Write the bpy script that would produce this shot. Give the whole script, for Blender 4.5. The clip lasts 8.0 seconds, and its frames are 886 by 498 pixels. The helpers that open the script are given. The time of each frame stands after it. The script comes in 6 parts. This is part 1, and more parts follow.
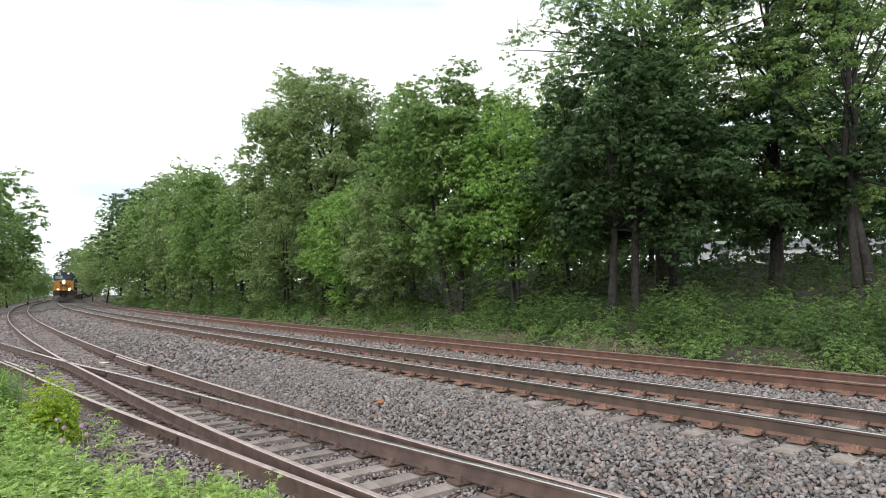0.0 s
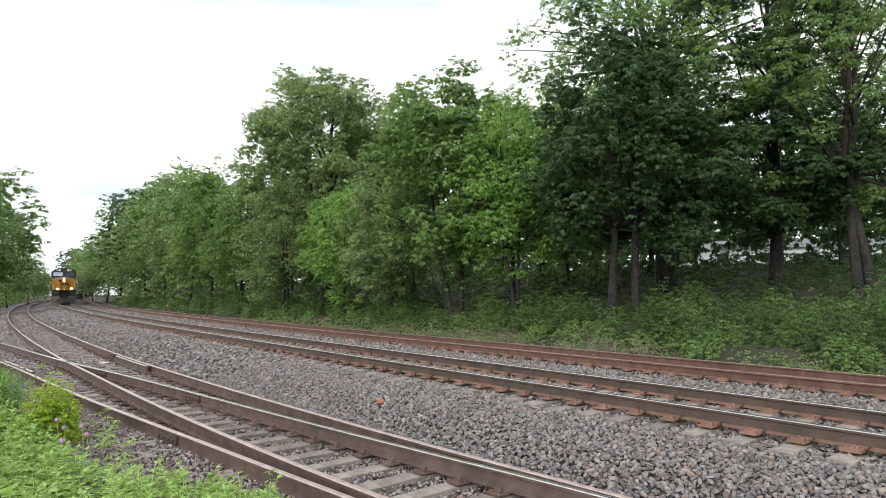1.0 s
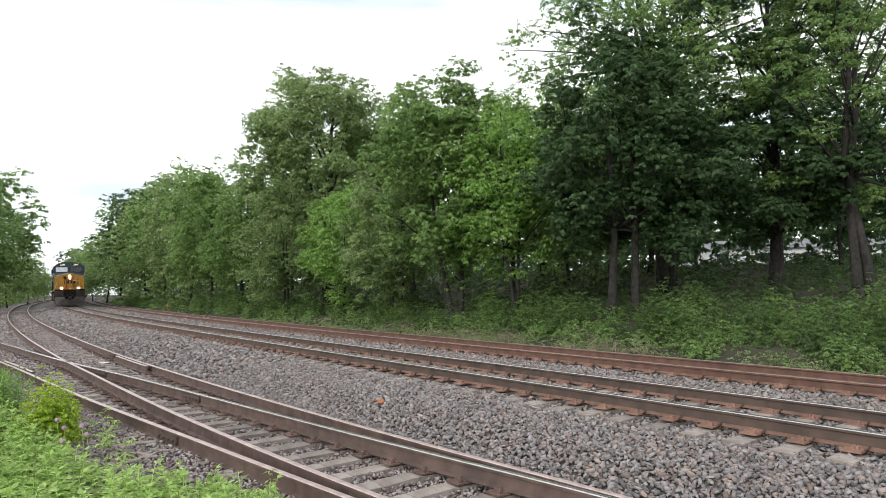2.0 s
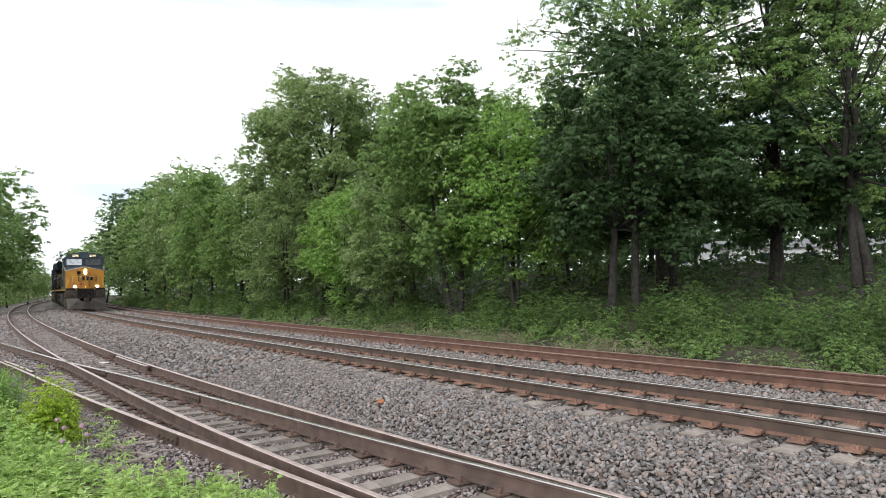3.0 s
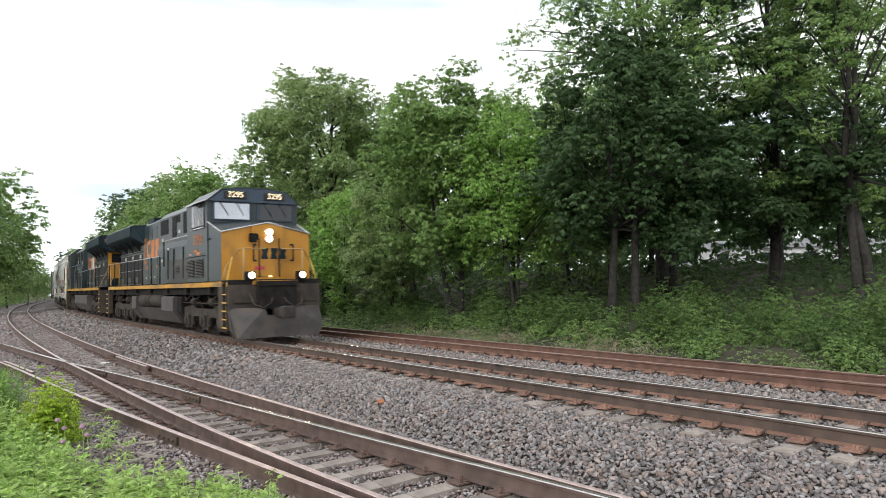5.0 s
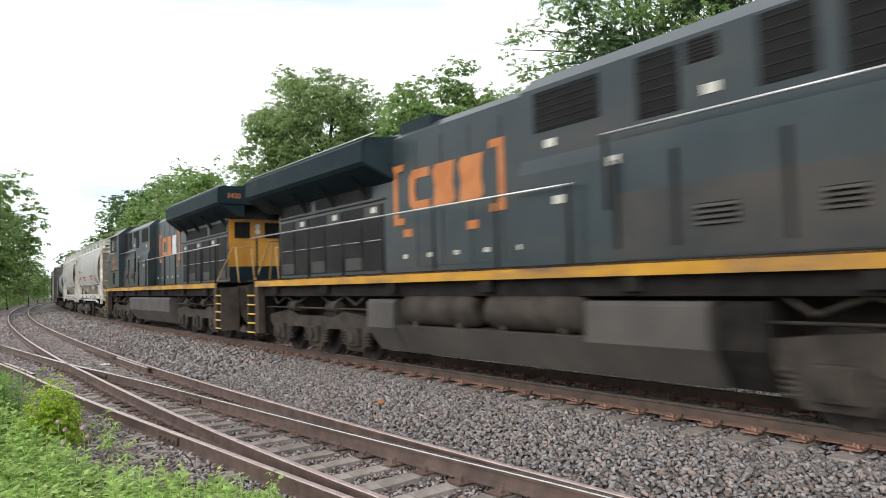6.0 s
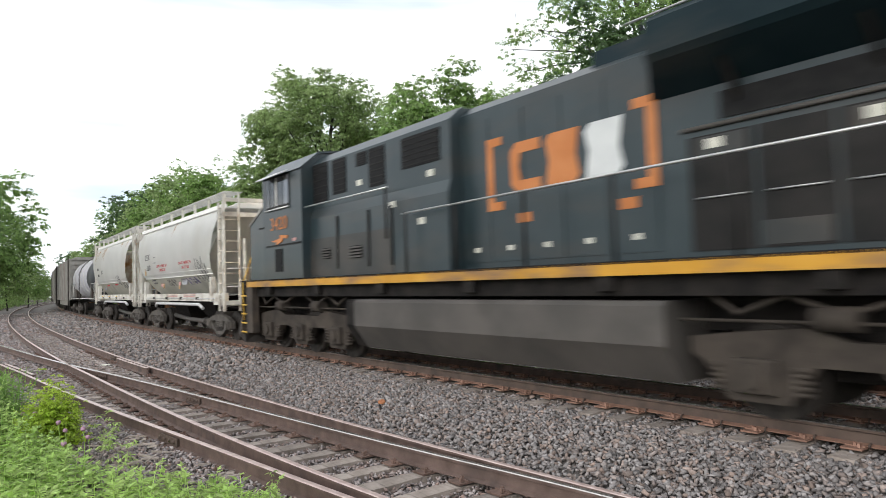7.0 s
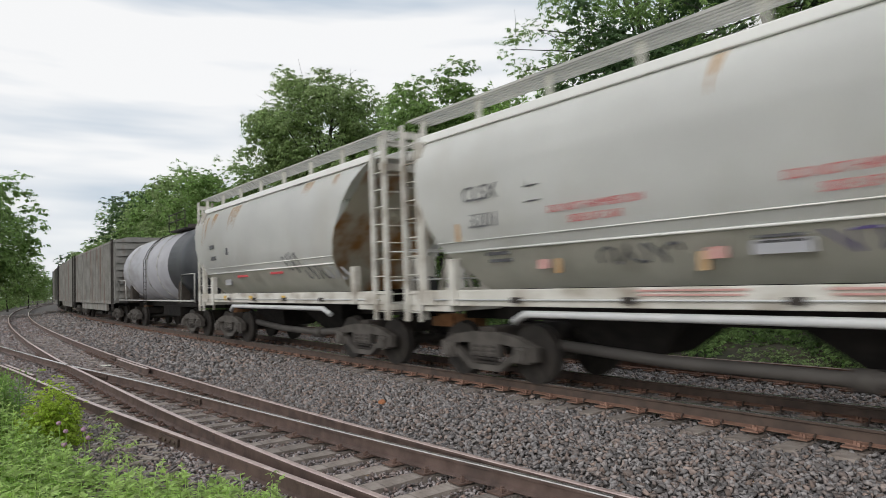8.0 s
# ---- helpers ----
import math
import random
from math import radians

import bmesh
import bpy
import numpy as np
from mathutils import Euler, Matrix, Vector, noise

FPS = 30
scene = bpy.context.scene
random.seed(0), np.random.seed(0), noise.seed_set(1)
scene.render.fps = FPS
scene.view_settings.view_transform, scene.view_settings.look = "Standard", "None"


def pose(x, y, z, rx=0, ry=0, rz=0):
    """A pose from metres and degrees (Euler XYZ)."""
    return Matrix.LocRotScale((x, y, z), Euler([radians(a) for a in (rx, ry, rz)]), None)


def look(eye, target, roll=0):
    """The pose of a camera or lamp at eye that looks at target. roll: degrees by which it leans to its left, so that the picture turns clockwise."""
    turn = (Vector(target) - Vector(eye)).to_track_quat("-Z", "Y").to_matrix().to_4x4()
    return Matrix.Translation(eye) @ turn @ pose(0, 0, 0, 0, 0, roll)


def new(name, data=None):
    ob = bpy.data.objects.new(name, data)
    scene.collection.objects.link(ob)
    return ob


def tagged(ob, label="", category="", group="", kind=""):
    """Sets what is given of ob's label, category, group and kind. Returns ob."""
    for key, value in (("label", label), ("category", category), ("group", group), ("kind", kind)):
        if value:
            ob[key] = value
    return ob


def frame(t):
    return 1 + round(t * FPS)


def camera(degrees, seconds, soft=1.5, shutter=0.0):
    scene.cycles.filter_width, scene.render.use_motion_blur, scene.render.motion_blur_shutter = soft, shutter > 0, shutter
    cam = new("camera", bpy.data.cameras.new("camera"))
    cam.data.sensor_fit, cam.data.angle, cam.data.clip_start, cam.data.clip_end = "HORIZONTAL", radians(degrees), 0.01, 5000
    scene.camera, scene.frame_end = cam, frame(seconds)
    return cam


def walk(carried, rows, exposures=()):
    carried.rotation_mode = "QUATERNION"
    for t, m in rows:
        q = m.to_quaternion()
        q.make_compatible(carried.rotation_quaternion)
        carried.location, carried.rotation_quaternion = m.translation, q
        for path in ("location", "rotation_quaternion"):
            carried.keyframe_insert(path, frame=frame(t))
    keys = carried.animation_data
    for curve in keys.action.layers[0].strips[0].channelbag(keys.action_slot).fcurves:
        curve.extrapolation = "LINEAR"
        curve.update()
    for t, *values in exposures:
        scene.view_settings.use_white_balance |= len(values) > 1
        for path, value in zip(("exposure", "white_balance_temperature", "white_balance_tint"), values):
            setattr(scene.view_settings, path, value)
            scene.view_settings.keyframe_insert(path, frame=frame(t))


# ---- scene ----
EYE = (0.0, 0.0, 1.5)
PITCH = 3.49


def aim(roll):
    return look(EYE, (0, math.cos(radians(PITCH)), 1.5 + math.sin(radians(PITCH))), roll)


cam = camera(68.43, 8.0, soft=0.5, shutter=0.24)
walk(cam, [(0, aim(-0.553)), (4.7, aim(-0.553)), (5.3, aim(-0.68)), (6.0, aim(-0.84)), (7.0, aim(-0.94)), (7.5, aim(-1.0)), (8.0, aim(-1.05))],
     exposures=[(0, 0.0), (5.8, 0.0), (6.5, 0.05), (7.1, -0.04), (7.5, -0.22), (8.0, -0.57)])

# ---- light: bright overcast sky with a few pale blue-grey bands ----
world = bpy.data.worlds.new("overcast")
scene.world = world
world.use_nodes = True
wn, wl = world.node_tree.nodes, world.node_tree.links
wn.clear()
w_out = wn.new("ShaderNodeOutputWorld")
w_sky = wn.new("ShaderNodeTexSky")
w_sky.sky_type, w_sky.sun_disc = "NISHITA", False
w_sky.sun_elevation, w_sky.sun_rotation = radians(25), radians(211)
w_bg_sky = wn.new("ShaderNodeBackground")
w_bg_sky.inputs[1].default_value = 0.10
wl.new(w_sky.outputs[0], w_bg_sky.inputs[0])
w_tc = wn.new("ShaderNodeTexCoord")
w_map = wn.new("ShaderNodeMapping")
w_map.inputs["Scale"].default_value = (1.2, 1.2, 9.0)
w_noise = wn.new("ShaderNodeTexNoise")
w_noise.inputs["Scale"].default_value, w_noise.inputs["Detail"].default_value = 1.6, 4.0
w_ramp = wn.new("ShaderNodeValToRGB")
w_ramp.color_ramp.elements[0].position, w_ramp.color_ramp.elements[0].color = 0.34, (0.60, 0.68, 0.77, 1)
w_ramp.color_ramp.elements[1].position, w_ramp.color_ramp.elements[1].color = 0.56, (1.0, 1.0, 1.0, 1)
w_bg_cloud = wn.new("ShaderNodeBackground")
w_bg_cloud.inputs[1].default_value = 1.54
w_add = wn.new("ShaderNodeMixShader")
w_add.inputs[0].default_value = 0.88
wl.new(w_tc.outputs["Generated"], w_map.inputs[0])
wl.new(w_map.outputs[0], w_noise.inputs["Vector"])
wl.new(w_noise.outputs["Fac"], w_ramp.inputs[0])
wl.new(w_ramp.outputs[0], w_bg_cloud.inputs[0])
wl.new(w_bg_sky.outputs[0], w_add.inputs[1])
wl.new(w_bg_cloud.outputs[0], w_add.inputs[2])
wl.new(w_add.outputs[0], w_out.inputs[0])

sun = new("sun", bpy.data.lights.new("sun", "SUN"))
sun.data.energy, sun.data.angle, sun.data.color = 1.7, radians(36), (1.0, 0.97, 0.92)
sun.matrix_world = look((-32, -44, 30), (0, 10, 0))


# ---- materials ----
def mat(name, c1, c2, rough=0.7, metal=0.0, scale=3.0, detail=6.0, bump=0.0, bump_scale=40.0, spread=(0.35, 0.65), island=0.0, obj=0.0,
        stain=None, stain_scale=(1, 1, 1), stain_at=(0.55, 0.75), translucent=0.0, spec=0.5, tint=None):
    """Two colours mixed by noise, an optional third as stains, variation per piece, fine relief."""
    m = bpy.data.materials.new(name)
    m.use_nodes = True
    n, l = m.node_tree.nodes, m.node_tree.links
    b = n["Principled BSDF"]
    tc = n.new("ShaderNodeTexCoord")
    t = n.new("ShaderNodeTexNoise")
    t.inputs["Scale"].default_value, t.inputs["Detail"].default_value = scale, detail
    l.new(tc.outputs["Object"], t.inputs["Vector"])
    r = n.new("ShaderNodeMapRange")
    r.inputs[1].default_value, r.inputs[2].default_value = spread
    l.new(t.outputs["Fac"], r.inputs[0])
    mix = n.new("ShaderNodeMix")
    mix.data_type = "RGBA"
    mix.inputs[6].default_value, mix.inputs[7].default_value = (*c1, 1), (*c2, 1)
    l.new(r.outputs[0], mix.inputs[0])
    col = mix.outputs[2]
    if stain:
        mp = n.new("ShaderNodeMapping")
        mp.inputs["Scale"].default_value = stain_scale
        l.new(tc.outputs["Object"], mp.inputs[0])
        t2 = n.new("ShaderNodeTexNoise")
        t2.inputs["Scale"].default_value, t2.inputs["Detail"].default_value = 1.0, 8.0
        l.new(mp.outputs[0], t2.inputs["Vector"])
        r2 = n.new("ShaderNodeMapRange")
        r2.inputs[1].default_value, r2.inputs[2].default_value = stain_at
        l.new(t2.outputs["Fac"], r2.inputs[0])
        mx = n.new("ShaderNodeMix")
        mx.data_type = "RGBA"
        mx.inputs[7].default_value = (*stain, 1)
        l.new(r2.outputs[0], mx.inputs[0])
        l.new(col, mx.inputs[6])
        col = mx.outputs[2]
    if island or obj:
        if island:
            g = n.new("ShaderNodeNewGeometry")
            src, amount = g.outputs["Random Per Island"], island
        else:
            g = n.new("ShaderNodeObjectInfo")
            src, amount = g.outputs["Random"], obj
        hv = n.new("ShaderNodeHueSaturation")
        vr = n.new("ShaderNodeMapRange")
        vr.inputs[3].default_value, vr.inputs[4].default_value = 1 - amount, 1 + amount
        l.new(src, vr.inputs[0])
        l.new(vr.outputs[0], hv.inputs["Value"])
        if tint:
            k = n.new("ShaderNodeMath")
            k.operation = "MULTIPLY"
            k.inputs[1].default_value = 37.0
            fr = n.new("ShaderNodeMath")
            fr.operation = "FRACT"
            cut = n.new("ShaderNodeMapRange")
            cut.inputs[1].default_value, cut.inputs[2].default_value = 0.45, 1.0
            tm = n.new("ShaderNodeMix")
            tm.data_type = "RGBA"
            tm.inputs[7].default_value = (*tint, 1)
            l.new(src, k.inputs[0])
            l.new(k.outputs[0], fr.inputs[0])
            l.new(fr.outputs[0], cut.inputs[0])
            l.new(cut.outputs[0], tm.inputs[0])
            l.new(col, tm.inputs[6])
            col = tm.outputs[2]
        l.new(col, hv.inputs["Color"])
        col = hv.outputs[0]
    l.new(col, b.inputs["Base Color"])
    b.inputs["Roughness"].default_value, b.inputs["Metallic"].default_value = rough, metal
    b.inputs["Specular IOR Level"].default_value = spec
    if bump:
        tb = n.new("ShaderNodeTexNoise")
        tb.inputs["Scale"].default_value, tb.inputs["Detail"].default_value = bump_scale, 4.0
        l.new(tc.outputs["Object"], tb.inputs["Vector"])
        bp = n.new("ShaderNodeBump")
        bp.inputs["Strength"].default_value, bp.inputs["Distance"].default_value = bump, 0.02
        l.new(tb.outputs["Fac"], bp.inputs["Height"])
        l.new(bp.outputs[0], b.inputs["Normal"])
    if translucent:
        tr = n.new("ShaderNodeBsdfTranslucent")
        tv = n.new("ShaderNodeHueSaturation")
        tv.inputs["Value"].default_value = 1.5
        l.new(col, tv.inputs["Color"])
        l.new(tv.outputs[0], tr.inputs["Color"])
        ms = n.new("ShaderNodeMixShader")
        ms.inputs[0].default_value = translucent
        out = n["Material Output"]
        l.new(b.outputs[0], ms.inputs[1])
        l.new(tr.outputs[0], ms.inputs[2])
        l.new(ms.outputs[0], out.inputs[0])
    return m


def glow(name, colour, strength):
    m = bpy.data.materials.new(name)
    m.use_nodes = True
    b = m.node_tree.nodes["Principled BSDF"]
    b.inputs["Base Color"].default_value = (*colour, 1)
    b.inputs["Emission Color"].default_value = (*colour, 1)
    b.inputs["Emission Strength"].default_value = strength
    return m


def plain_glass(name):
    m = bpy.data.materials.new(name)
    m.use_nodes = True
    b = m.node_tree.nodes["Principled BSDF"]
    b.inputs["Base Color"].default_value = (0.05, 0.06, 0.07, 1)
    b.inputs["Roughness"].default_value = 0.06
    b.inputs["Transmission Weight"].default_value = 0.35
    return m


M = {}
M["ballast"] = mat("ballast_bed", (0.085, 0.076, 0.072), (0.155, 0.14, 0.133), 0.95, scale=18, bump=0.9, bump_scale=30)
M["stone"] = mat("crushed_stone", (0.186, 0.173, 0.171), (0.295, 0.275, 0.271), 0.9, scale=7, bump=0.3, bump_scale=60, island=0.42, tint=(0.27, 0.205, 0.175))
M["stone_dirty"] = mat("dirty_crushed_stone", (0.225, 0.200, 0.198), (0.365, 0.330, 0.325), 0.95, scale=6, bump=0.3, bump_scale=60, island=0.4, tint=(0.25, 0.18, 0.155))
M["rail_side"] = mat("dark_rail_web", (0.066, 0.046, 0.037), (0.108, 0.074, 0.058), 0.7, scale=5, bump=0.25, bump_scale=60, stain=(0.040, 0.031, 0.028), stain_scale=(2, 2, 2))
M["rail_rust"] = mat("red_rusted_rail_web", (0.105, 0.056, 0.040), (0.160, 0.086, 0.062), 0.75, scale=5, bump=0.25, bump_scale=60, stain=(0.07, 0.042, 0.034), stain_scale=(2, 2, 2))
M["rail_siding"] = mat("brown_rail_web", (0.094, 0.062, 0.052), (0.150, 0.102, 0.086), 0.72, scale=5, bump=0.25, bump_scale=60, stain=(0.055, 0.042, 0.038), stain_scale=(2, 2, 2))
M["rail_foot"] = mat("rusty_rail_foot", (0.165, 0.092, 0.066), (0.245, 0.140, 0.100), 0.85, scale=6, bump=0.3, bump_scale=50)
M["rail_top"] = mat("worn_rail_head", (0.52, 0.49, 0.47), (0.66, 0.63, 0.60), 0.26, metal=0.85, scale=9)
M["rail_top_dull"] = mat("dull_rail_head", (0.24, 0.165, 0.14), (0.36, 0.27, 0.24), 0.42, metal=0.4, scale=9)
M["rail_top_siding"] = mat("pinkish_worn_rail_head", (0.42, 0.315, 0.29), (0.57, 0.455, 0.425), 0.34, metal=0.2, scale=9)
M["plate_dark"] = mat("brown_plate", (0.110, 0.070, 0.056), (0.180, 0.115, 0.092), 0.85, scale=8, bump=0.3, obj=0.2)
M["tie"] = mat("weathered_tie", (0.195, 0.162, 0.140), (0.335, 0.290, 0.258), 0.9, scale=3, bump=0.6, bump_scale=25, obj=0.25, stain=(0.09, 0.07, 0.06), stain_scale=(2, 14, 9))
M["plate"] = mat("rusted_plate", (0.200, 0.112, 0.080), (0.300, 0.175, 0.130), 0.85, scale=8, bump=0.3, obj=0.2)
M["dirt"] = mat("soil", (0.034, 0.034, 0.020), (0.070, 0.058, 0.038), 0.95, scale=0.8, bump=0.8, bump_scale=8)


# ---- mesh helpers ----
def thing(name, label, category, group="", kind=""):
    return tagged(new(name), label, category, group, kind)


def part(name, bm, material, parent=None, label="", smooth=False):
    me = bpy.data.meshes.new(name)
    bm.to_mesh(me)
    bm.free()
    for mt in material if isinstance(material, (list, tuple)) else [material]:
        me.materials.append(mt)
    if smooth:
        for f in me.polygons:
            f.use_smooth = True
    ob = new(name, me)
    if parent:
        ob.parent = parent
    if label:
        tagged(ob, label)
    return ob


def box(bm, x, y, z, bevel=0.0, mi=0):
    """A box from ranges of x, y and z."""
    c = [(x[0] + x[1]) / 2, (y[0] + y[1]) / 2, (z[0] + z[1]) / 2]
    s = (abs(x[1] - x[0]), abs(y[1] - y[0]), abs(z[1] - z[0]))
    r = bmesh.ops.create_cube(bm, size=1, matrix=Matrix.LocRotScale(c, None, s))
    fs = {f for v in r["verts"] for f in v.link_faces}
    for f in fs:
        f.material_index = mi
    if bevel:
        es = list({e for v in r["verts"] for e in v.link_edges})
        bmesh.ops.bevel(bm, geom=es, offset=bevel, segments=2, affect="EDGES", profile=0.6)
    return bm


def prism(bm, profile, x0, x1, axis="x", mi=0, ends=True):
    """A closed profile drawn along an axis: along x of (y, z), along y of (x, z), along z of (x, y)."""
    def put(a, b, c):
        return {"x": (c, a, b), "y": (a, c, b), "z": (a, b, c)}[axis]
    v0 = [bm.verts.new(put(a, b, x0)) for a, b in profile]
    v1 = [bm.verts.new(put(a, b, x1)) for a, b in profile]
    k = len(profile)
    fs = [bm.faces.new((v0[i], v0[(i + 1) % k], v1[(i + 1) % k], v1[i])) for i in range(k)]
    if ends:
        fs += [bm.faces.new(v0[::-1]), bm.faces.new(v1)]
    for f in fs:
        f.material_index = mi
    bmesh.ops.recalc_face_normals(bm, faces=fs)
    return bm


def tube(bm, pts, radius, n=8, mi=0, cap=True):
    """A round bar along points; radius is one number or one for each point."""
    rad = radius if isinstance(radius, (list, tuple)) else [radius] * len(pts)
    pts = [Vector(p) for p in pts]
    rings = []
    for i, p in enumerate(pts):
        d = (pts[min(i + 1, len(pts) - 1)] - pts[max(i - 1, 0)]).normalized()
        a = d.cross(Vector((0, 0, 1)) if abs(d.z) < 0.9 else Vector((1, 0, 0))).normalized()
        b = d.cross(a)
        rings.append([bm.verts.new(p + (a * math.cos(6.28318 * j / n) + b * math.sin(6.28318 * j / n)) * rad[i]) for j in range(n)])
    for r0, r1 in zip(rings, rings[1:]):
        for j in range(n):
            f = bm.faces.new((r0[j], r0[(j + 1) % n], r1[(j + 1) % n], r1[j]))
            f.material_index, f.smooth = mi, True
    if cap:
        bm.faces.new(rings[0][::-1]).material_index = mi
        bm.faces.new(rings[-1]).material_index = mi
    return bm


def disc(bm, centre, axis, radius, depth, n=24, mi=0):
    """A short cylinder with its middle at centre."""
    a, c = Vector(axis).normalized(), Vector(centre)
    return tube(bm, [c - a * depth / 2, c + a * depth / 2], radius, n, mi)


# ---- the line of the main track: s along it, offset towards the near side ----
S0, S1, DS = -420.0, 120.0, 0.25
line_s = np.arange(S0, S1 + 0.01, DS)
line_k = np.where((line_s > -70) & (line_s < -40), 1 / 977.4 + 0.0185 / 30, 1 / 977.4)
line_k[line_s > 15] = 0.0
line_i0 = int(round(-S0 / DS))
line_h = np.cumsum(line_k) * DS
line_h += -0.9046 - line_h[line_i0]
line_x, line_y = np.cumsum(np.cos(line_h)) * DS, np.cumsum(np.sin(line_h)) * DS
line_x += 6.4846 - line_x[line_i0]
line_y += 5.0949 - line_y[line_i0]


def heading(s):
    return float(np.interp(s, line_s, line_h))


def on_line(s, off=0.0, z=0.0):
    h = heading(s)
    return Vector((float(np.interp(s, line_s, line_x)) + off * math.sin(h), float(np.interp(s, line_s, line_y)) - off * math.cos(h), z))


def smooth_knots(knots):
    xs, ys = [k[0] for k in knots], [k[1] for k in knots]

    def f(s):
        w = np.array([0.1, 0.2, 0.4, 0.2, 0.1])
        return float((np.interp(s + np.array([-2, -1, 0, 1, 2.0]), xs, ys) * w).sum())
    return f


# ---- ground ----
Z_SIDING, Z_FAR = -0.31, -0.06
OFF_FAR = -4.05


def ground_z(s, o):
    """Height of the ground at an offset from the main track."""
    xs = [-120, -60, -38, -22, -12, -8.5, -6.6, -5.6, -2.6, -2.0, 1.5, 2.4, 3.2, 6.6, 9.0, 14, 60]
    zs = [4.6, 3.8, 2.9, 1.5, 0.30, -0.1, -0.45, -0.30, -0.27, -0.245, -0.245, -0.30, -0.555, -0.570, -0.52, -0.35, -0.2]
    return float(np.interp(o, xs, zs))


def build_ground():
    offs = [-2500, -600, -200, -120, -80, -60, -48, -38, -30, -22, -17, -12, -10, -8.5, -7.5, -6.6, -6.1, -5.6, -4, -2.6, -2.0, -1, 0, 1, 1.5, 2.0, 2.4, 2.8, 3.2, 4.5, 6.6, 7.6, 9, 11, 14, 20, 35, 60, 150, 600, 2500]
    ss = list(range(-420, -60, 12)) + list(np.arange(-60, 30, 1.5)) + list(range(30, 121, 10))
    bm = bmesh.new()
    rows = []
    for s in ss:
        row = []
        for o in offs:
            p = on_line(s, 0)
            h = heading(s)
            z = ground_z(s, o)
            w = 0.0 if -6.3 < o < 7.5 else 0.25
            if -6.3 < o < 7.5:
                z -= 0.035
            q = Vector((p.x + o * math.sin(h), p.y - o * math.cos(h), 0))
            z += noise.noise(q * 0.35) * w
            row.append(bm.verts.new((q.x, q.y, z)))
        rows.append(row)
    for r0, r1 in zip(rows, rows[1:]):
        for j in range(len(offs) - 1):
            f = bm.faces.new((r0[j], r0[j + 1], r1[j + 1], r1[j]))
            mid = (offs[j] + offs[j + 1]) / 2
            f.material_index = 0 if -6.3 < mid < 8 else 1
            f.smooth = True
    bmesh.ops.recalc_face_normals(bm, faces=bm.faces)
    g = part("ground", bm, [M["ballast"], M["dirt"]])
    return tagged(g, "grey crushed-stone track bed between green soil banks", "ground", kind="structure")


build_ground()

# ---- rails ----
RAIL = [(-0.07, -0.175), (0.07, -0.175), (0.07, -0.163), (0.012, -0.145), (0.009, -0.045), (0.036, -0.034), (0.037, -0.008), (0.026, 0.0),
        (-0.026, 0.0), (-0.037, -0.008), (-0.036, -0.034), (-0.009, -0.045), (-0.012, -0.145), (-0.07, -0.163)]


def rail(off, z, s0, s1, label, top, parent, step=1.0, web="rail_side", foot="rail_foot"):
    """A rail whose head runs at off(s) and z(s)."""
    bm = bmesh.new()
    n = max(2, int((s1 - s0) / step))
    prev = None
    for i in range(n + 1):
        s = s0 + (s1 - s0) * i / n
        h = heading(s)
        do = (off(s + 0.2) - off(s - 0.2)) / 0.4
        hh = h - math.atan(do)
        c = on_line(s, off(s), z(s))
        ring = [bm.verts.new((c.x + a * math.sin(hh), c.y - a * math.cos(hh), c.z + b)) for a, b in RAIL]
        if prev:
            k = len(RAIL)
            for j in range(k):
                f = bm.faces.new((prev[j], prev[(j + 1) % k], ring[(j + 1) % k], ring[j]))
                f.material_index = 1 if j in (6, 7, 8) else 2 if j in (0, 1, 2, 12, 13) else 0
        else:
            bm.faces.new(ring)
        prev = ring
    bm.faces.new(prev[::-1])
    bmesh.ops.recalc_face_normals(bm, faces=bm.faces)
    return part("rail", bm, [M[web], top, M[foot]], parent, label)


def const(v):
    return lambda s: v


track_main = thing("main_track", "rusty main line track on grey ballast with shiny rail heads", "railway track", "railway tracks", "structure")
track_far = thing("main_track", "brown rusted second main line track beside the weeds", "railway track", "railway tracks", "structure")
track_side = thing("siding_track", "weathered siding turnout with rusty rails on grey wooden ties", "railway track", "railway tracks", "structure")
G = 0.7525
rail(const(G), const(0.015), -400, 110, "", M["rail_top"], track_main)
rail(const(-G), const(-0.015), -400, 110, "", M["rail_top"], track_main)
rail(const(OFF_FAR + G), const(Z_FAR + 0.02), -400, 110, "", M["rail_top_dull"], track_far, web="rail_rust")
rail(const(OFF_FAR - G), const(Z_FAR - 0.02), -400, 110, "", M["rail_top_dull"], track_far, web="rail_rust")
off_r = smooth_knots([(-400, 3.95), (-60, 3.95), (-30, 4.12), (-19, 4.11), (-12, 3.91), (-8, 3.74), (-5.8, 3.63), (-3.6, 3.47), (0, 3.25), (12, 2.95), (110, 2.95)])
off_m = smooth_knots([(-400, 5.46), (-60, 5.46), (-30, 5.62), (-20, 5.58), (-17, 5.5), (-14, 5.46), (-10.5, 5.39), (-8.3, 5.3), (-6.7, 5.23), (-5.5, 5.16), (-3, 4.93), (0, 4.75)])
off_l = smooth_knots([(-60, 10.8), (-45, 8.5), (-29, 6.62), (-19.7, 5.6), (-18, 5.36), (-16.3, 5.08), (-14.7, 4.86), (-13.2, 4.68), (-10.8, 4.42), (-9, 4.22), (-7.6, 4.07), (-6.4, 3.93), (-5.5, 3.82), (-4.8, 3.7), (-4.2, 3.62), (-3.4, 3.54), (-2, 3.45)])
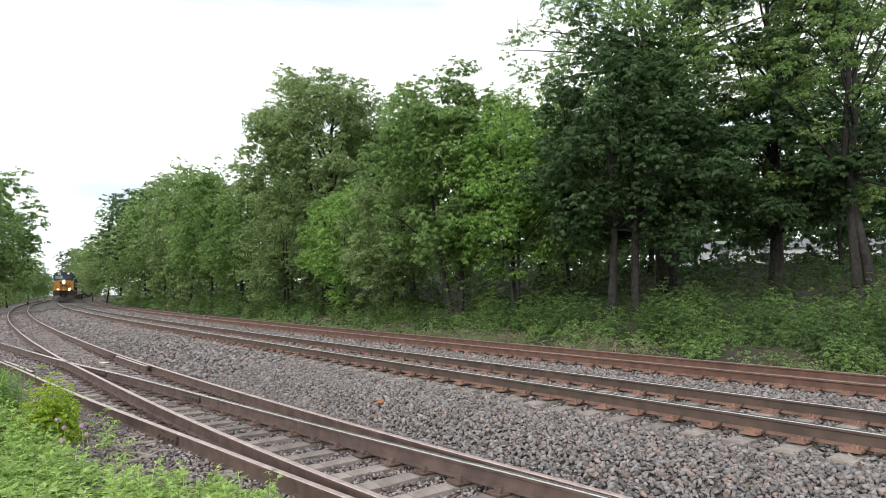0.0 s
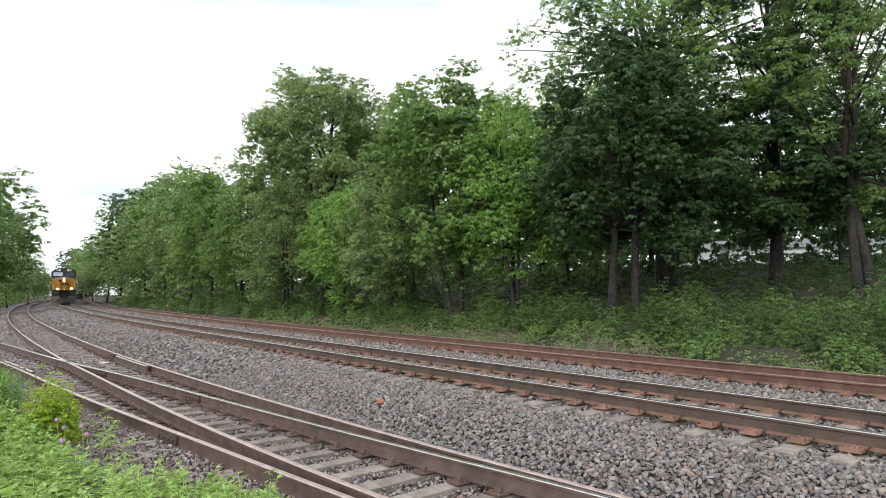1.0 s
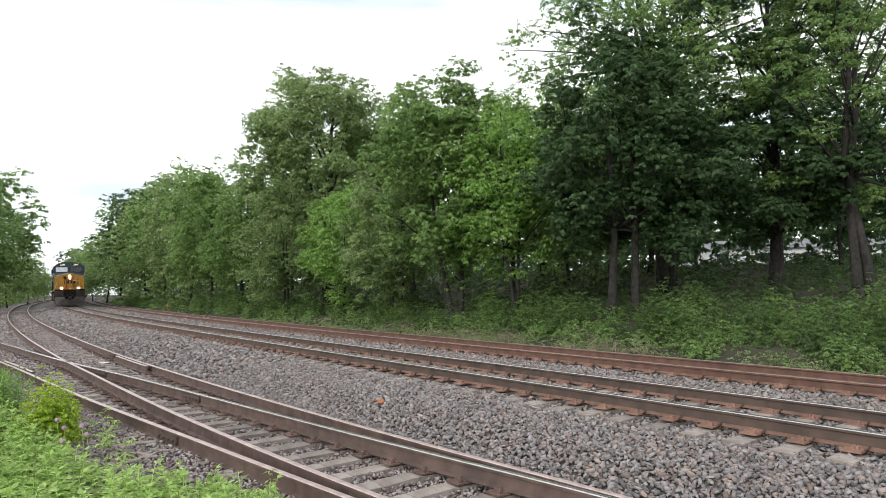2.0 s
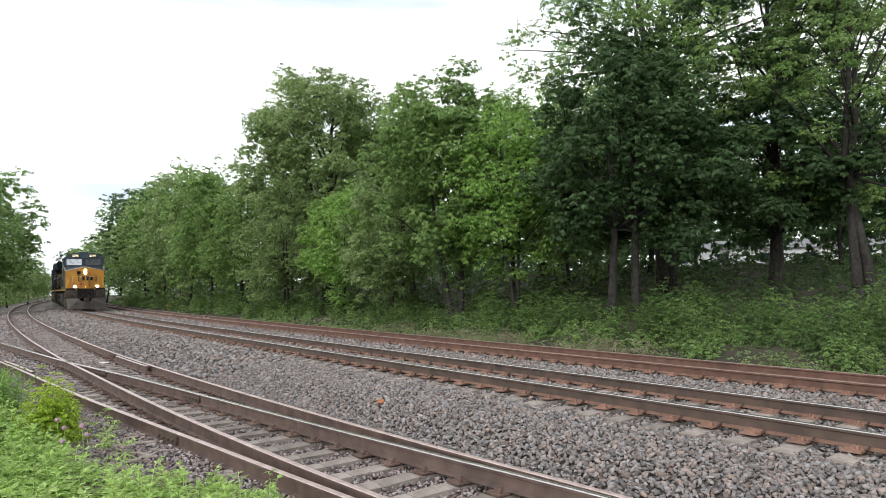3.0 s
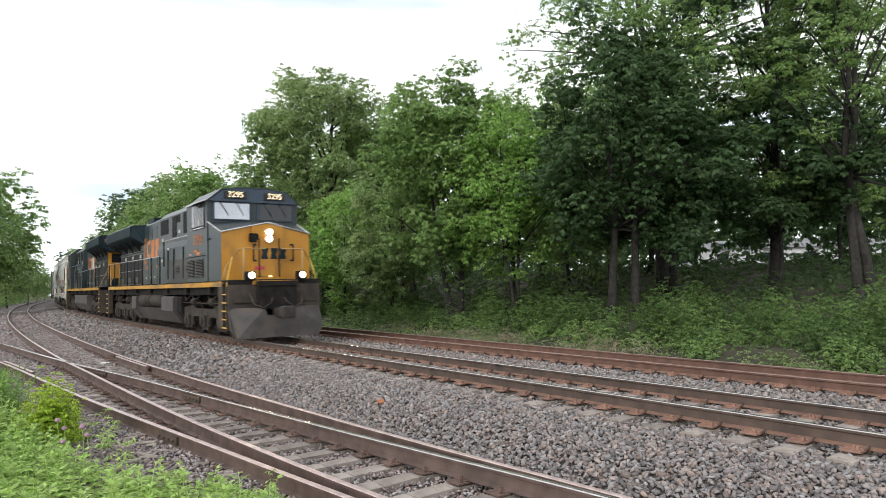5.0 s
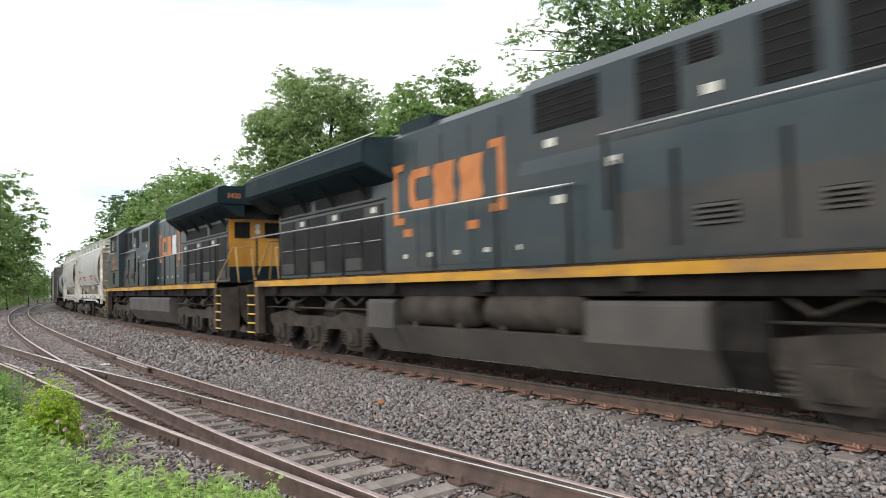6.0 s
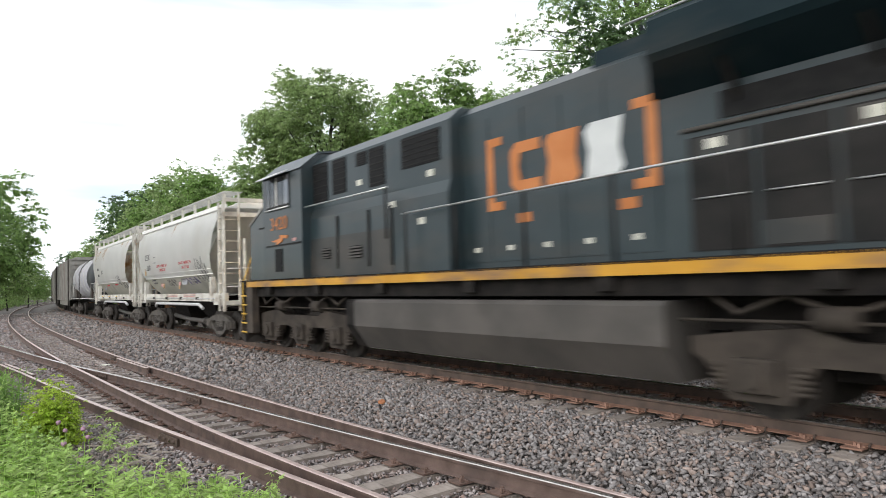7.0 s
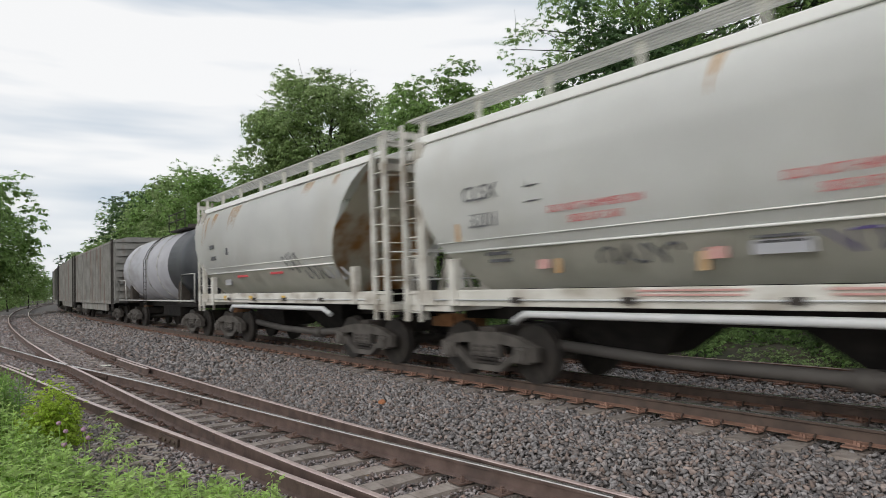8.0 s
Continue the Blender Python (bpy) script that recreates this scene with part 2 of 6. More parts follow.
off_k = smooth_knots([(-60, 12.3), (-45, 10.0), (-29, 8.1), (-21, 6.97), (-18.3, 6.68), (-13.8, 6.3), (-11.2, 6.02), (-9, 5.76), (-7.5, 5.58), (-6.2, 5.46), (-3.6, 5.15), (0, 4.82), (12, 4.45), (110, 4.45)])
zs = const(Z_SIDING)


def joint_bar(s, off, z, parent, side=1):
    """A bolted splice bar on the web of a rail."""
    bm = bmesh.new()
    prism(bm, [(0.012, -0.135), (0.05, -0.15), (0.045, -0.05), (0.02, -0.045)], -0.31, 0.31)
    for k in range(4):
        disc(bm, (-0.225 + k * 0.15, 0.055, -0.095), (0, 1, 0), 0.022, 0.04, 6)
    ob = part("joint_bar", bm, M["rail_side"], parent, "bolted rusty joint bar")
    p = on_line(s, off(s), z)
    h = heading(s) - math.atan((off(s + 0.3) - off(s - 0.3)) / 0.6)
    ob.matrix_world = Matrix.Translation(p) @ Matrix.Rotation(h + math.pi, 4, "Z")
    return ob
rail(off_r, zs, -400, 110, "", M["rail_top_siding"], track_side, web="rail_siding", foot="rail_siding")
rail(off_m, zs, -400, -3.2, "", M["rail_top_siding"], track_side, 0.6, web="rail_siding", foot="rail_siding")
rail(off_l, zs, -60, -3.6, "shiny-headed switch rail", M["rail_top"], track_side, 0.6, web="rail_siding", foot="rail_siding")
rail(off_k, zs, -60, 110, "", M["rail_top_siding"], track_side, 0.6, web="rail_siding", foot="rail_siding")

joint_bar(-12.0, off_l, Z_SIDING, track_side)
joint_bar(-16.9, off_l, Z_SIDING, track_side)
joint_bar(-9.0, off_k, Z_SIDING, track_side)
joint_bar(-21.5, off_r, Z_SIDING, track_side)
rail(lambda s: off_r(s) + 0.13, zs, -20.3, -17.0, "short guard rail", M["rail_top_siding"], track_side, 0.5, web="rail_siding", foot="rail_siding")
rail(lambda s: off_k(s) - 0.13, zs, -21.0, -17.6, "short guard rail", M["rail_top_siding"], track_side, 0.5, web="rail_siding", foot="rail_siding")


# ---- plants ----
def leafy(name, c1, c2, island=0.45):
    return mat(name, c1, c2, 0.55, scale=0.6, island=island, translucent=0.5, spec=0.3)


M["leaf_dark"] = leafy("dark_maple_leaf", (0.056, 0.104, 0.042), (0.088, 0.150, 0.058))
M["leaf_mid"] = leafy("green_leaf", (0.160, 0.255, 0.078), (0.222, 0.325, 0.112))
M["leaf_light"] = leafy("yellow_green_leaf", (0.205, 0.345, 0.084), (0.275, 0.420, 0.122))
M["leaf_grey"] = leafy("grey_green_leaf", (0.198, 0.280, 0.108), (0.272, 0.352, 0.152))
# darker copy of the leaf green: the wood's shade is put into its colour
M["leaf_under"] = leafy("shade_darkened_leaf", (0.060, 0.105, 0.036), (0.095, 0.150, 0.055))
M["leaf_bank"] = leafy("bank_leaf", (0.085, 0.145, 0.045), (0.130, 0.200, 0.070))
M["leaf_weed"] = leafy("weed_leaf", (0.320, 0.450, 0.140), (0.430, 0.550, 0.205))
M["leaf_shrub"] = leafy("shrub_leaf", (0.095, 0.165, 0.046), (0.155, 0.235, 0.074))
M["leaf_tallweed"] = leafy("tall_weed_leaf", (0.150, 0.265, 0.060), (0.225, 0.345, 0.100))
M["leaf_bush"] = leafy("spurge_leaf", (0.300, 0.420, 0.045), (0.380, 0.480, 0.080))
M["leaf_dry"] = leafy("dry_grass", (0.260, 0.235, 0.160), (0.330, 0.310, 0.210))
M["petal"] = mat("clover_petal", (0.36, 0.20, 0.29), (0.44, 0.28, 0.36), 0.8, scale=30)
M["bark"] = mat("bark", (0.019, 0.017, 0.015), (0.048, 0.043, 0.038), 0.95, scale=6, bump=1.0, bump_scale=18, stain=(0.060, 0.056, 0.050), stain_scale=(5, 5, 1))
M["twig"] = mat("bare_twig", (0.085, 0.072, 0.062), (0.14, 0.125, 0.11), 0.95, scale=6)
rng = np.random.default_rng(7)


def quads_mesh(name, verts, material, per=4):
    """A mesh of separate faces, per vertices to a face."""
    n = len(verts)
    me = bpy.data.meshes.new(name)
    me.vertices.add(n)
    me.vertices.foreach_set("co", np.asarray(verts, np.float32).ravel())
    me.loops.add(n)
    me.loops.foreach_set("vertex_index", np.arange(n, dtype=np.int32))
    me.polygons.add(n // per)
    me.polygons.foreach_set("loop_start", np.arange(0, n, per, dtype=np.int32))
    me.update(calc_edges=True)
    me.materials.append(material)
    return me


def unit(v):
    return v / np.maximum(np.linalg.norm(v, axis=1, keepdims=True), 1e-6)


def leaves(centres, normals, size, narrow=0.55, out=None):
    """Folded pointed leaves, four corners each, their tips towards out."""
    n = len(centres)
    nr = unit(normals)
    if out is None:
        t = unit(np.cross(nr, rng.normal(size=(n, 3))))
    else:
        t = unit(out - nr * (out * nr).sum(1, keepdims=True))
    b = np.cross(nr, t)
    sz = size * rng.uniform(0.6, 1.35, (n, 1))
    tip = t * sz * 0.5
    side = b * sz * 0.5 * narrow
    lift = nr * sz * 0.10
    return np.stack([centres - tip, centres + side + lift - tip * 0.15, centres + tip - lift, centres - side + lift - tip * 0.15], 1).reshape(-1, 3)


def sprigs(centres, dirs, size, k=7, spread=0.62):
    """Leaf places, normals and tips: k leaves round each sprig's end, their tips hanging."""
    n = len(centres)
    az = rng.uniform(0, 6.283, (n, 1)) + np.arange(k) * 2.4
    ring = np.stack([np.cos(az), np.sin(az), rng.uniform(-0.5, 0.5, (n, k))], -1)
    out = ring + 0.55 * dirs[:, None]
    c = centres[:, None] + out * size * spread * rng.uniform(0.4, 1.25, (n, k, 1))
    nr = ring * 0.35 + dirs[:, None] * 0.45 + np.array([-0.05, -0.2, 0.75]) + rng.normal(size=(n, k, 3)) * 0.22
    out = out + np.array([0, 0, -0.45])
    return c.reshape(-1, 3), nr.reshape(-1, 3), out.reshape(-1, 3)


def crown_points(clumps, radius, count, flat=0.5, size=0.16):
    """Leaves on sprigs that crowd the outside of each clump."""
    n = count // 7
    k = rng.integers(0, len(clumps), n)
    d = unit(rng.normal(size=(n, 3)) + np.array([0, 0, 0.25]))
    r = radius[k][:, None]
    e = d * rng.uniform(0.1, 1.0, (n, 1)) ** 0.45
    e[:, 2] *= flat * 1.35
    return sprigs(clumps[k] + e * r * rng.uniform(0.75, 1.15, (n, 1)), d, size)


def lobed_crown(width, depth, z0, z1, n, shell=0.55, seed=0, lean=0.0, belly=0.45):
    """Clump centres in an uneven crown whose widest part is at belly of its height."""
    g = np.random.default_rng(seed)
    u = unit(g.normal(size=(n * 2, 3)))
    rr = g.uniform(shell ** 3, 1.0, (n * 2, 1)) ** (1 / 3)
    lob = np.array([noise.noise(Vector((*(x * 1.7), )) + Vector((seed * 3.1, 0, 0))) for x in u])[:, None]
    p = u * rr * (1.0 + 0.55 * lob)
    zb = z0 + (z1 - z0) * belly
    out = np.empty_like(p)
    out[:, 0], out[:, 1] = p[:, 0] * width / 2, p[:, 1] * depth / 2
    out[:, 2] = np.where(p[:, 2] > 0, zb + p[:, 2] * (z1 - zb), zb + p[:, 2] * (zb - z0))
    out[:, 0] += lean * (out[:, 2] - z0)
    keep = out[:, 2] > z0 - 0.6
    return out[keep][:n]


def limb(bm, a, b, r0, r1, seed, sag=0.06, n=6, steps=4):
    a, b = Vector(a), Vector(b)
    L = (b - a).length
    pts, rad = [], []
    for i in range(steps + 1):
        f = i / steps
        w = Vector(noise.noise_vector(Vector((seed * 1.3, f * 2.1, 0.5)))) * L * 0.06 * math.sin(math.pi * f)
        pts.append(a.lerp(b, f) + w + Vector((0, 0, -sag * L * math.sin(math.pi * f))))
        rad.append(r0 + (r1 - r0) * f)
    tube(bm, pts, rad, n)
    return pts


def tree_meshes(clumps, radius, count, leaf, material, trunk_r, top, stems=((0, 0, 0, 0),), size=0.16, flat=0.5, twigs=0, seed=1, fork=0.35):
    """The trunk with its limbs, and the crown of leaves."""
    g = random.Random(seed)
    bm = bmesh.new()
    for j, (bx, by, tx, ty) in enumerate(stems):
        spine = limb(bm, (bx, by, -0.5), (tx, ty, top * 0.86), trunk_r, trunk_r * 0.22, seed + j, 0.0, 10, 7)
        tube(bm, [(bx, by, -0.6), (bx, by, -0.15), (bx + 0.01, by, 0.35)], [trunk_r * 1.5, trunk_r * 1.3, trunk_r * 1.0], 10)
        ks = list(range(len(clumps)))
        g.shuffle(ks)
        for i in ks[:14]:
            c = Vector(clumps[i])
            z = max(top * fork, c.z - (Vector((c.x - tx, c.y - ty, 0)).length) * 0.9 - 0.5)
            f = min(0.98, z / (top * 0.86))
            idx = f * (len(spine) - 1)
            k0 = min(int(idx), len(spine) - 2)
            a = spine[k0].lerp(spine[k0 + 1], idx - k0)
            r = trunk_r * (1 - 0.75 * f)
            pts = limb(bm, a, c, r * 0.5, 0.018, seed + i, -0.05, 5, 4)
            for e in range(2):
                q = clumps[g.choice(ks)]
                d = Vector(q) - c
                if 0.5 < d.length < 3.5:
                    limb(bm, pts[2 + e], Vector(q), r * 0.22, 0.01, seed + i * 3 + e, 0.0, 4, 3)
    for e in range(twigs):
        c = Vector(clumps[g.randrange(len(clumps))])
        limb(bm, c, c + Vector((g.uniform(-1.6, 1.6), g.uniform(-1.6, 1.6), g.uniform(0.1, 1.6))), 0.02, 0.006, e, 0.0, 3, 3)
    for f in bm.faces:
        f.smooth = True
    trunk = bpy.data.meshes.new("trunk")
    bm.to_mesh(trunk)
    bm.free()
    trunk.materials.append(M["bark"])
    c, nr, out = crown_points(clumps, radius, count, flat, size)
    return trunk, quads_mesh("crown", leaves(c, nr, size, leaf, out), material)


def spot(px_x, dist):
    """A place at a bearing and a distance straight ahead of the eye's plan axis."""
    return ((px_x - 784) / 1153 * dist, dist)


def offset_of(x, y):
    d = (line_x - x) ** 2 + (line_y - y) ** 2
    i = int(np.argmin(d))
    return float(line_s[i]), float((x - line_x[i]) * math.sin(line_h[i]) - (y - line_y[i]) * math.cos(line_h[i]))


def plant_tree(label, meshes, x, y, turn=0.0, scale=1.0, group="trees of the wood"):
    s, o = offset_of(x, y)
    t = thing("tree", label, "tree", group)
    for nm, me in zip(("trunk", "crown"), meshes):
        ob = new(nm, me)
        ob.parent = t
    t.matrix_world = Matrix.Translation((x, y, ground_z(s, o))) @ Matrix.Rotation(turn, 4, "Z") @ Matrix.Diagonal((scale, scale, scale, 1))
    return t


def radii(n, lo, hi, seed):
    return np.random.default_rng(seed).uniform(lo, hi, n)


def simple_tree(width, z0, z1, count, material, size, nclump, seed, rad=(0.6, 1.1), trunk_r=0.16, belly=0.45, stems=((0, 0, 0, 0),), flat=0.5, leaf=0.55, twigs=0, shell=0.5, fork=0.35):
    cl = lobed_crown(width, width, z0, z1, nclump, shell, seed, 0, belly)
    return tree_meshes(cl, radii(len(cl), *rad, seed), count, leaf, material, trunk_r, z1, stems, size, flat, twigs, seed, fork)


# the dark maple that stands out in front, on two stems
t_maple = simple_tree(7.2, 2.3, 10.4, 60000, M["leaf_dark"], 0.150, 240, 11, (0.5, 0.95), 0.17, 0.42, ((-0.5, 0, -0.3, 0), (0.35, 0.2, 0.8, 0.2)), 0.55, 0.75, shell=0.6)
plant_tree("broad dark green maple on two dark stems beside the track", t_maple, *spot(1105, 24.0))
# tall airy tree behind it with a forked trunk
t_tall = simple_tree(14.4, 7.4, 19.0, 40000, M["leaf_mid"], 0.16, 190, 23, (0.6, 1.1), 0.30, 0.4, ((0, 0, -0.8, 0), (0.5, 0.1, 0.6, 0)), 0.5, 0.5, 30, fork=0.55)
plant_tree("tall light-crowned tree with forked upright limbs", t_tall, *spot(1170, 29.5))
# dark high crown with sky gaps
t_high = simple_tree(9.5, 6.0, 17.0, 41000, M["leaf_dark"], 0.155, 150, 31, (0.5, 0.95), 0.24, 0.5, ((0, 0, 0.4, 0),), 0.4, 0.7, 40)
plant_tree("tall dark tree with sky gaps in its crown", t_high, *spot(1365, 27.0))
# low maple in the shade
t_low = simple_tree(7.6, 2.3, 8.0, 34000, M["leaf_dark"], 0.165, 150, 41, (0.5, 0.9), 0.10, 0.5, ((0, 0, 0.3, 0),), 0.35, 0.8)
plant_tree("small dark maple with layered leaves in the shade", t_low, *spot(1375, 26.0))
# yellow-green tree reaching over the track bank
t_right = simple_tree(8.6, 2.4, 14.0, 34000, M["leaf_mid"], 0.130, 130, 53, (0.36, 0.75), 0.19, 0.5, ((0, 0, 0.2, 0), (0.5, 0.0, -0.4, 0)), 0.4, 0.6, 20)
plant_tree("spreading yellow-green tree with a thick leaning trunk", t_right, *spot(1515, 23.5))
# bright slender trees
t_bright = simple_tree(4.9, 1.6, 9.2, 30000, M["leaf_light"], 0.15, 170, 61, (0.45, 0.9), 0.09, 0.5, ((0, 0, -0.4, 0), (0.2, 0.1, 0.5, 0)), 0.5, 0.5)
plant_tree("bright yellow-green ash sapling tree", t_bright, *spot(905, 27.5))
t_mid = simple_tree(6.3, 2.0, 10.8, 50000, M["leaf_mid"], 0.175, 190, 71, (0.5, 1.0), 0.13, 0.5, ((0.0, 0, -1.2, 0), (0.35, 0, 1.0, 0)), 0.5, 0.7)
plant_tree("mid-green tree on two slender forked stems", t_mid, *spot(800, 30.0))
t_back = simple_tree(8.2, 3.6, 14.8, 32000, M["leaf_mid"], 0.20, 150, 83, (0.6, 1.1), 0.2, 0.5, ((0, 0, 0.3, 0),), 0.5, 0.55, 40)
plant_tree("green tree rising behind its neighbours", t_back, *spot(905, 39.0), 0.0, 0.84)
t_round = simple_tree(10.8, 2.8, 16.4, 74000, M["leaf_grey"], 0.23, 330, 97, (0.7, 1.2), 0.34, 0.55, ((0, 0, 0.5, 0),), 0.5, 0.55, 140)
plant_tree("large round grey-green tree with bare grey twigs", t_round, *spot(580, 45.0))
t_edge = simple_tree(6.2, 0.8, 9.0, 34000, M["leaf_grey"], 0.165, 180, 101, (0.5, 0.95), 0.09, 0.45, ((0, 0, 0.2, 0), (0.5, 0.3, 1.0, 0)), 0.45, 0.5, 60)
t_edge2 = simple_tree(6.0, 1.0, 9.4, 32000, M["leaf_light"], 0.175, 170, 113, (0.5, 1.0), 0.1, 0.45, ((0, 0, 0.2, 0),), 0.45, 0.5)
# lighter meshes for the trees farther off
f_edge = simple_tree(6.2, 0.6, 9.0, 14500, M["leaf_grey"], 0.225, 160, 101, (0.6, 1.1), 0.1, 0.45, ((0, 0, 0.2, 0),), 0.5, 0.6)
f_edge2 = simple_tree(6.0, 0.8, 9.4, 14500, M["leaf_mid"], 0.225, 150, 113, (0.6, 1.1), 0.1, 0.45, ((0, 0, 0.2, 0),), 0.5, 0.6)
f_mid = simple_tree(6.6, 1.4, 11.3, 14500, M["leaf_mid"], 0.225, 160, 71, (0.6, 1.2), 0.14, 0.5, ((0, 0, -0.4, 0),), 0.5, 0.6)
f_back = simple_tree(8.2, 3.4, 14.8, 14500, M["leaf_mid"], 0.225, 150, 83, (0.7, 1.2), 0.2, 0.5, ((0, 0, 0.3, 0),), 0.5, 0.6)
f_low = simple_tree(6.8, 2.0, 8.4, 11000, M["leaf_dark"], 0.24, 140, 41, (0.6, 1.1), 0.12, 0.5, ((0, 0, 0.3, 0),), 0.4, 0.7)
for label, me, px_x, dist, turn, sc in (
        ("grey-green thicket tree at the wood's edge", t_edge, 690, 33.0, 0.3, 0.82),
        ("pale green young tree at the wood's edge", t_edge2, 610, 37.0, 1.0, 0.80),
        ("grey-green thicket tree at the wood's edge", t_edge, 510, 42.0, 2.0, 0.95),
        ("pale green young tree at the wood's edge", f_edge2, 440, 50.0, 2.6, 1.02),
        ("mid-green tree behind the track bank", f_back, 425, 58.0, 0.8, 0.94),
        ("pale green young tree at the wood's edge", f_edge2, 375, 57.0, 4.0, 1.32),
        ("grey-green thicket tree at the wood's edge", f_edge, 335, 64.0, 1.0, 1.45),
        ("mid-green tree behind the track bank", f_mid, 325, 72.0, 2.0, 1.28),
        ("pale green young tree at the wood's edge", f_edge2, 290, 76.0, 5.0, 1.52),
        ("grey-green thicket tree at the wood's edge", f_edge, 258, 85.0, 2.5, 1.45),
        ("dark green tree above the wood's edge", f_low, 258, 92.0, 0.4, 1.9),
        ("mid-green tree behind the track bank", f_mid, 215, 102.0, 3.0, 1.3),
        ("grey-green thicket tree at the wood's edge", f_edge, 190, 112.0, 0.0, 1.35),
        ("mid-green tree behind the track bank", f_mid, 165, 130.0, 1.0, 0.95),
        ("grey-green thicket tree at the wood's edge", f_edge, 145, 150.0, 1.7, 1.3),
        ("dark green tree above the wood's edge", f_low, 140, 165.0, 1.2, 1.5),
        ("grey-green tree in the depth of the wood", f_edge, 1010, 36.0, 3.0, 1.1),
        ("mid-green tree in the depth of the wood", f_back, 1080, 44.0, 1.4, 1.0),
        ("mid-green tree in the depth of the wood", f_back, 960, 47.0, 2.4, 0.85),
        ("mid-green tree in the depth of the wood", f_mid, 735, 44.0, 1.1, 1.12),
        ("mid-green tree in the depth of the wood", f_back, 690, 52.0, 3.3, 1.05),
        ("mid-green tree in the depth of the wood", f_back, 1150, 46.0, 0.2, 1.1),
        ("tall light-crowned tree with forked upright limbs", t_tall, 1640, 40.0, 2.2, 1.0),
        ("dark tree in the depth of the wood", f_low, 1180, 38.0, 2.0, 1.2),
        ("dark tree in the depth of the wood", f_low, 1490, 37.0, 4.0, 1.1),
        ("mid-green tree in the depth of the wood", f_mid, 520, 60.0, 2.0, 1.2),
        ("mid-green tree in the depth of the wood", f_back, 600, 64.0, 2.0, 1.1),
        ("pale green tree beyond the siding", f_edge2, -36, 60.0, 0.6, 1.5),
        ("mid-green tree beyond the siding", f_mid, -75, 58.0, 1.9, 1.05),
        ("mid-green tree beyond the siding", f_mid, -18, 76.0, 2.2, 1.2),
        ("grey-green tree beyond the siding", f_edge, 14, 92.0, 3.4, 1.0),
        ("pale green tree beyond the siding", f_edge2, 50, 112.0, 0.2, 0.9),
        ("grey-green tree beyond the siding", f_edge, 66, 135.0, 1.3, 0.8),
        ("pale green tree beyond the siding", f_edge2, 80, 160.0, 2.3, 0.75)):
    plant_tree(label, me, *spot(px_x, dist), turn, sc)


# ---- undergrowth: one sheet of leafy clumps along the bank ----
def shrub_band(name, label, places, heights, material, per, size, narrow, category="undergrowth", spreadr=0.5, k=6):
    """Low plants as domes of leafy sprigs; near ones have small leaves, far ones fewer and larger."""
    cs = []
    for (x, y, z), h in zip(places, heights):
        far = min(2.2, max(1.0, math.hypot(x, y) / 26))
        n = max(2, int(per * h / far ** 2 * rng.uniform(0.7, 1.3) / k))
        d = unit(rng.normal(size=(n, 3)))
        d[:, 2] = np.abs(d[:, 2])
        bumpy = 1 + 0.25 * np.sin(d[:, 0:1] * 7 + x) * np.cos(d[:, 1:2] * 6 + y)
        c = np.array([x, y, z]) + d * rng.uniform(0.25, 1.0, (n, 1)) ** 0.5 * bumpy * np.array([spreadr, spreadr, h])
        c, nr, out = sprigs(c, d, size * far, k)
        cs.append(leaves(c, nr, size * far, narrow, out))
    return tagged(new(name, quads_mesh(name, np.concatenate(cs), material)), label, category, kind="stuff")


def scatter(n, s_range, o_range, near_bias=1.0):
    out = []
    for _ in range(n):
        s = s_range[1] + (s_range[0] - s_range[1]) * rng.uniform() ** near_bias
        o = rng.uniform(*o_range)
        p = on_line(s, o)
        out.append((p.x, p.y, ground_z(s, o) - 0.03))
    return out


pl = scatter(330, (-130, 8), (-13.5, -7.4), 1.6)
shrub_band("undergrowth", "green leafy undergrowth along the foot of the wood", pl, rng.uniform(0.3, 1.3, len(pl)), M["leaf_bank"], 480, 0.082, 0.6, spreadr=0.65)
# under the trees the leaf colour itself carries the shade
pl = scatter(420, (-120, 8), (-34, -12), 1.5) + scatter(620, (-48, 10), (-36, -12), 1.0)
shrub_band("undergrowth", "leafy undergrowth under the trees, coloured dark for shade", pl, rng.uniform(0.4, 1.5, len(pl)), M["leaf_under"], 150, 0.11, 0.6, spreadr=0.8)
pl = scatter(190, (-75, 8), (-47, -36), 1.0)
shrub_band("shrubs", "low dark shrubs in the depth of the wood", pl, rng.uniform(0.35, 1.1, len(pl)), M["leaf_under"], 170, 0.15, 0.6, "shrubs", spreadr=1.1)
pl = scatter(210, (-120, 6), (-12.5, -7.6), 1.6)
shrub_band("shrubs", "leafy green shrubs at the foot of the trees", pl, rng.uniform(0.5, 1.7, len(pl)), M["leaf_shrub"], 850, 0.088, 0.62, "shrubs", spreadr=0.7)
pl = scatter(130, (-120, 6), (-8.8, -7.0), 1.5)
shrub_band("shrubs", "bright low shrubs beside the far rails", pl, rng.uniform(0.4, 0.9, len(pl)), M["leaf_mid"], 640, 0.078, 0.6, "shrubs", spreadr=0.5)
pl = scatter(560, (-40, 4), (-7.6, -6.1), 1.2)
shrub_band("weeds", "grey-green weeds at the ballast shoulder", pl, rng.uniform(0.12, 0.42, len(pl)), M["leaf_grey"], 190, 0.07, 0.35, "weeds", spreadr=0.3)
pl = [q for q in scatter(620, (-34, 3), (-8.0, -6.3), 1.3) if noise.noise(Vector((q[0] * 0.35, q[1] * 0.35, 3.0))) > 0.08]
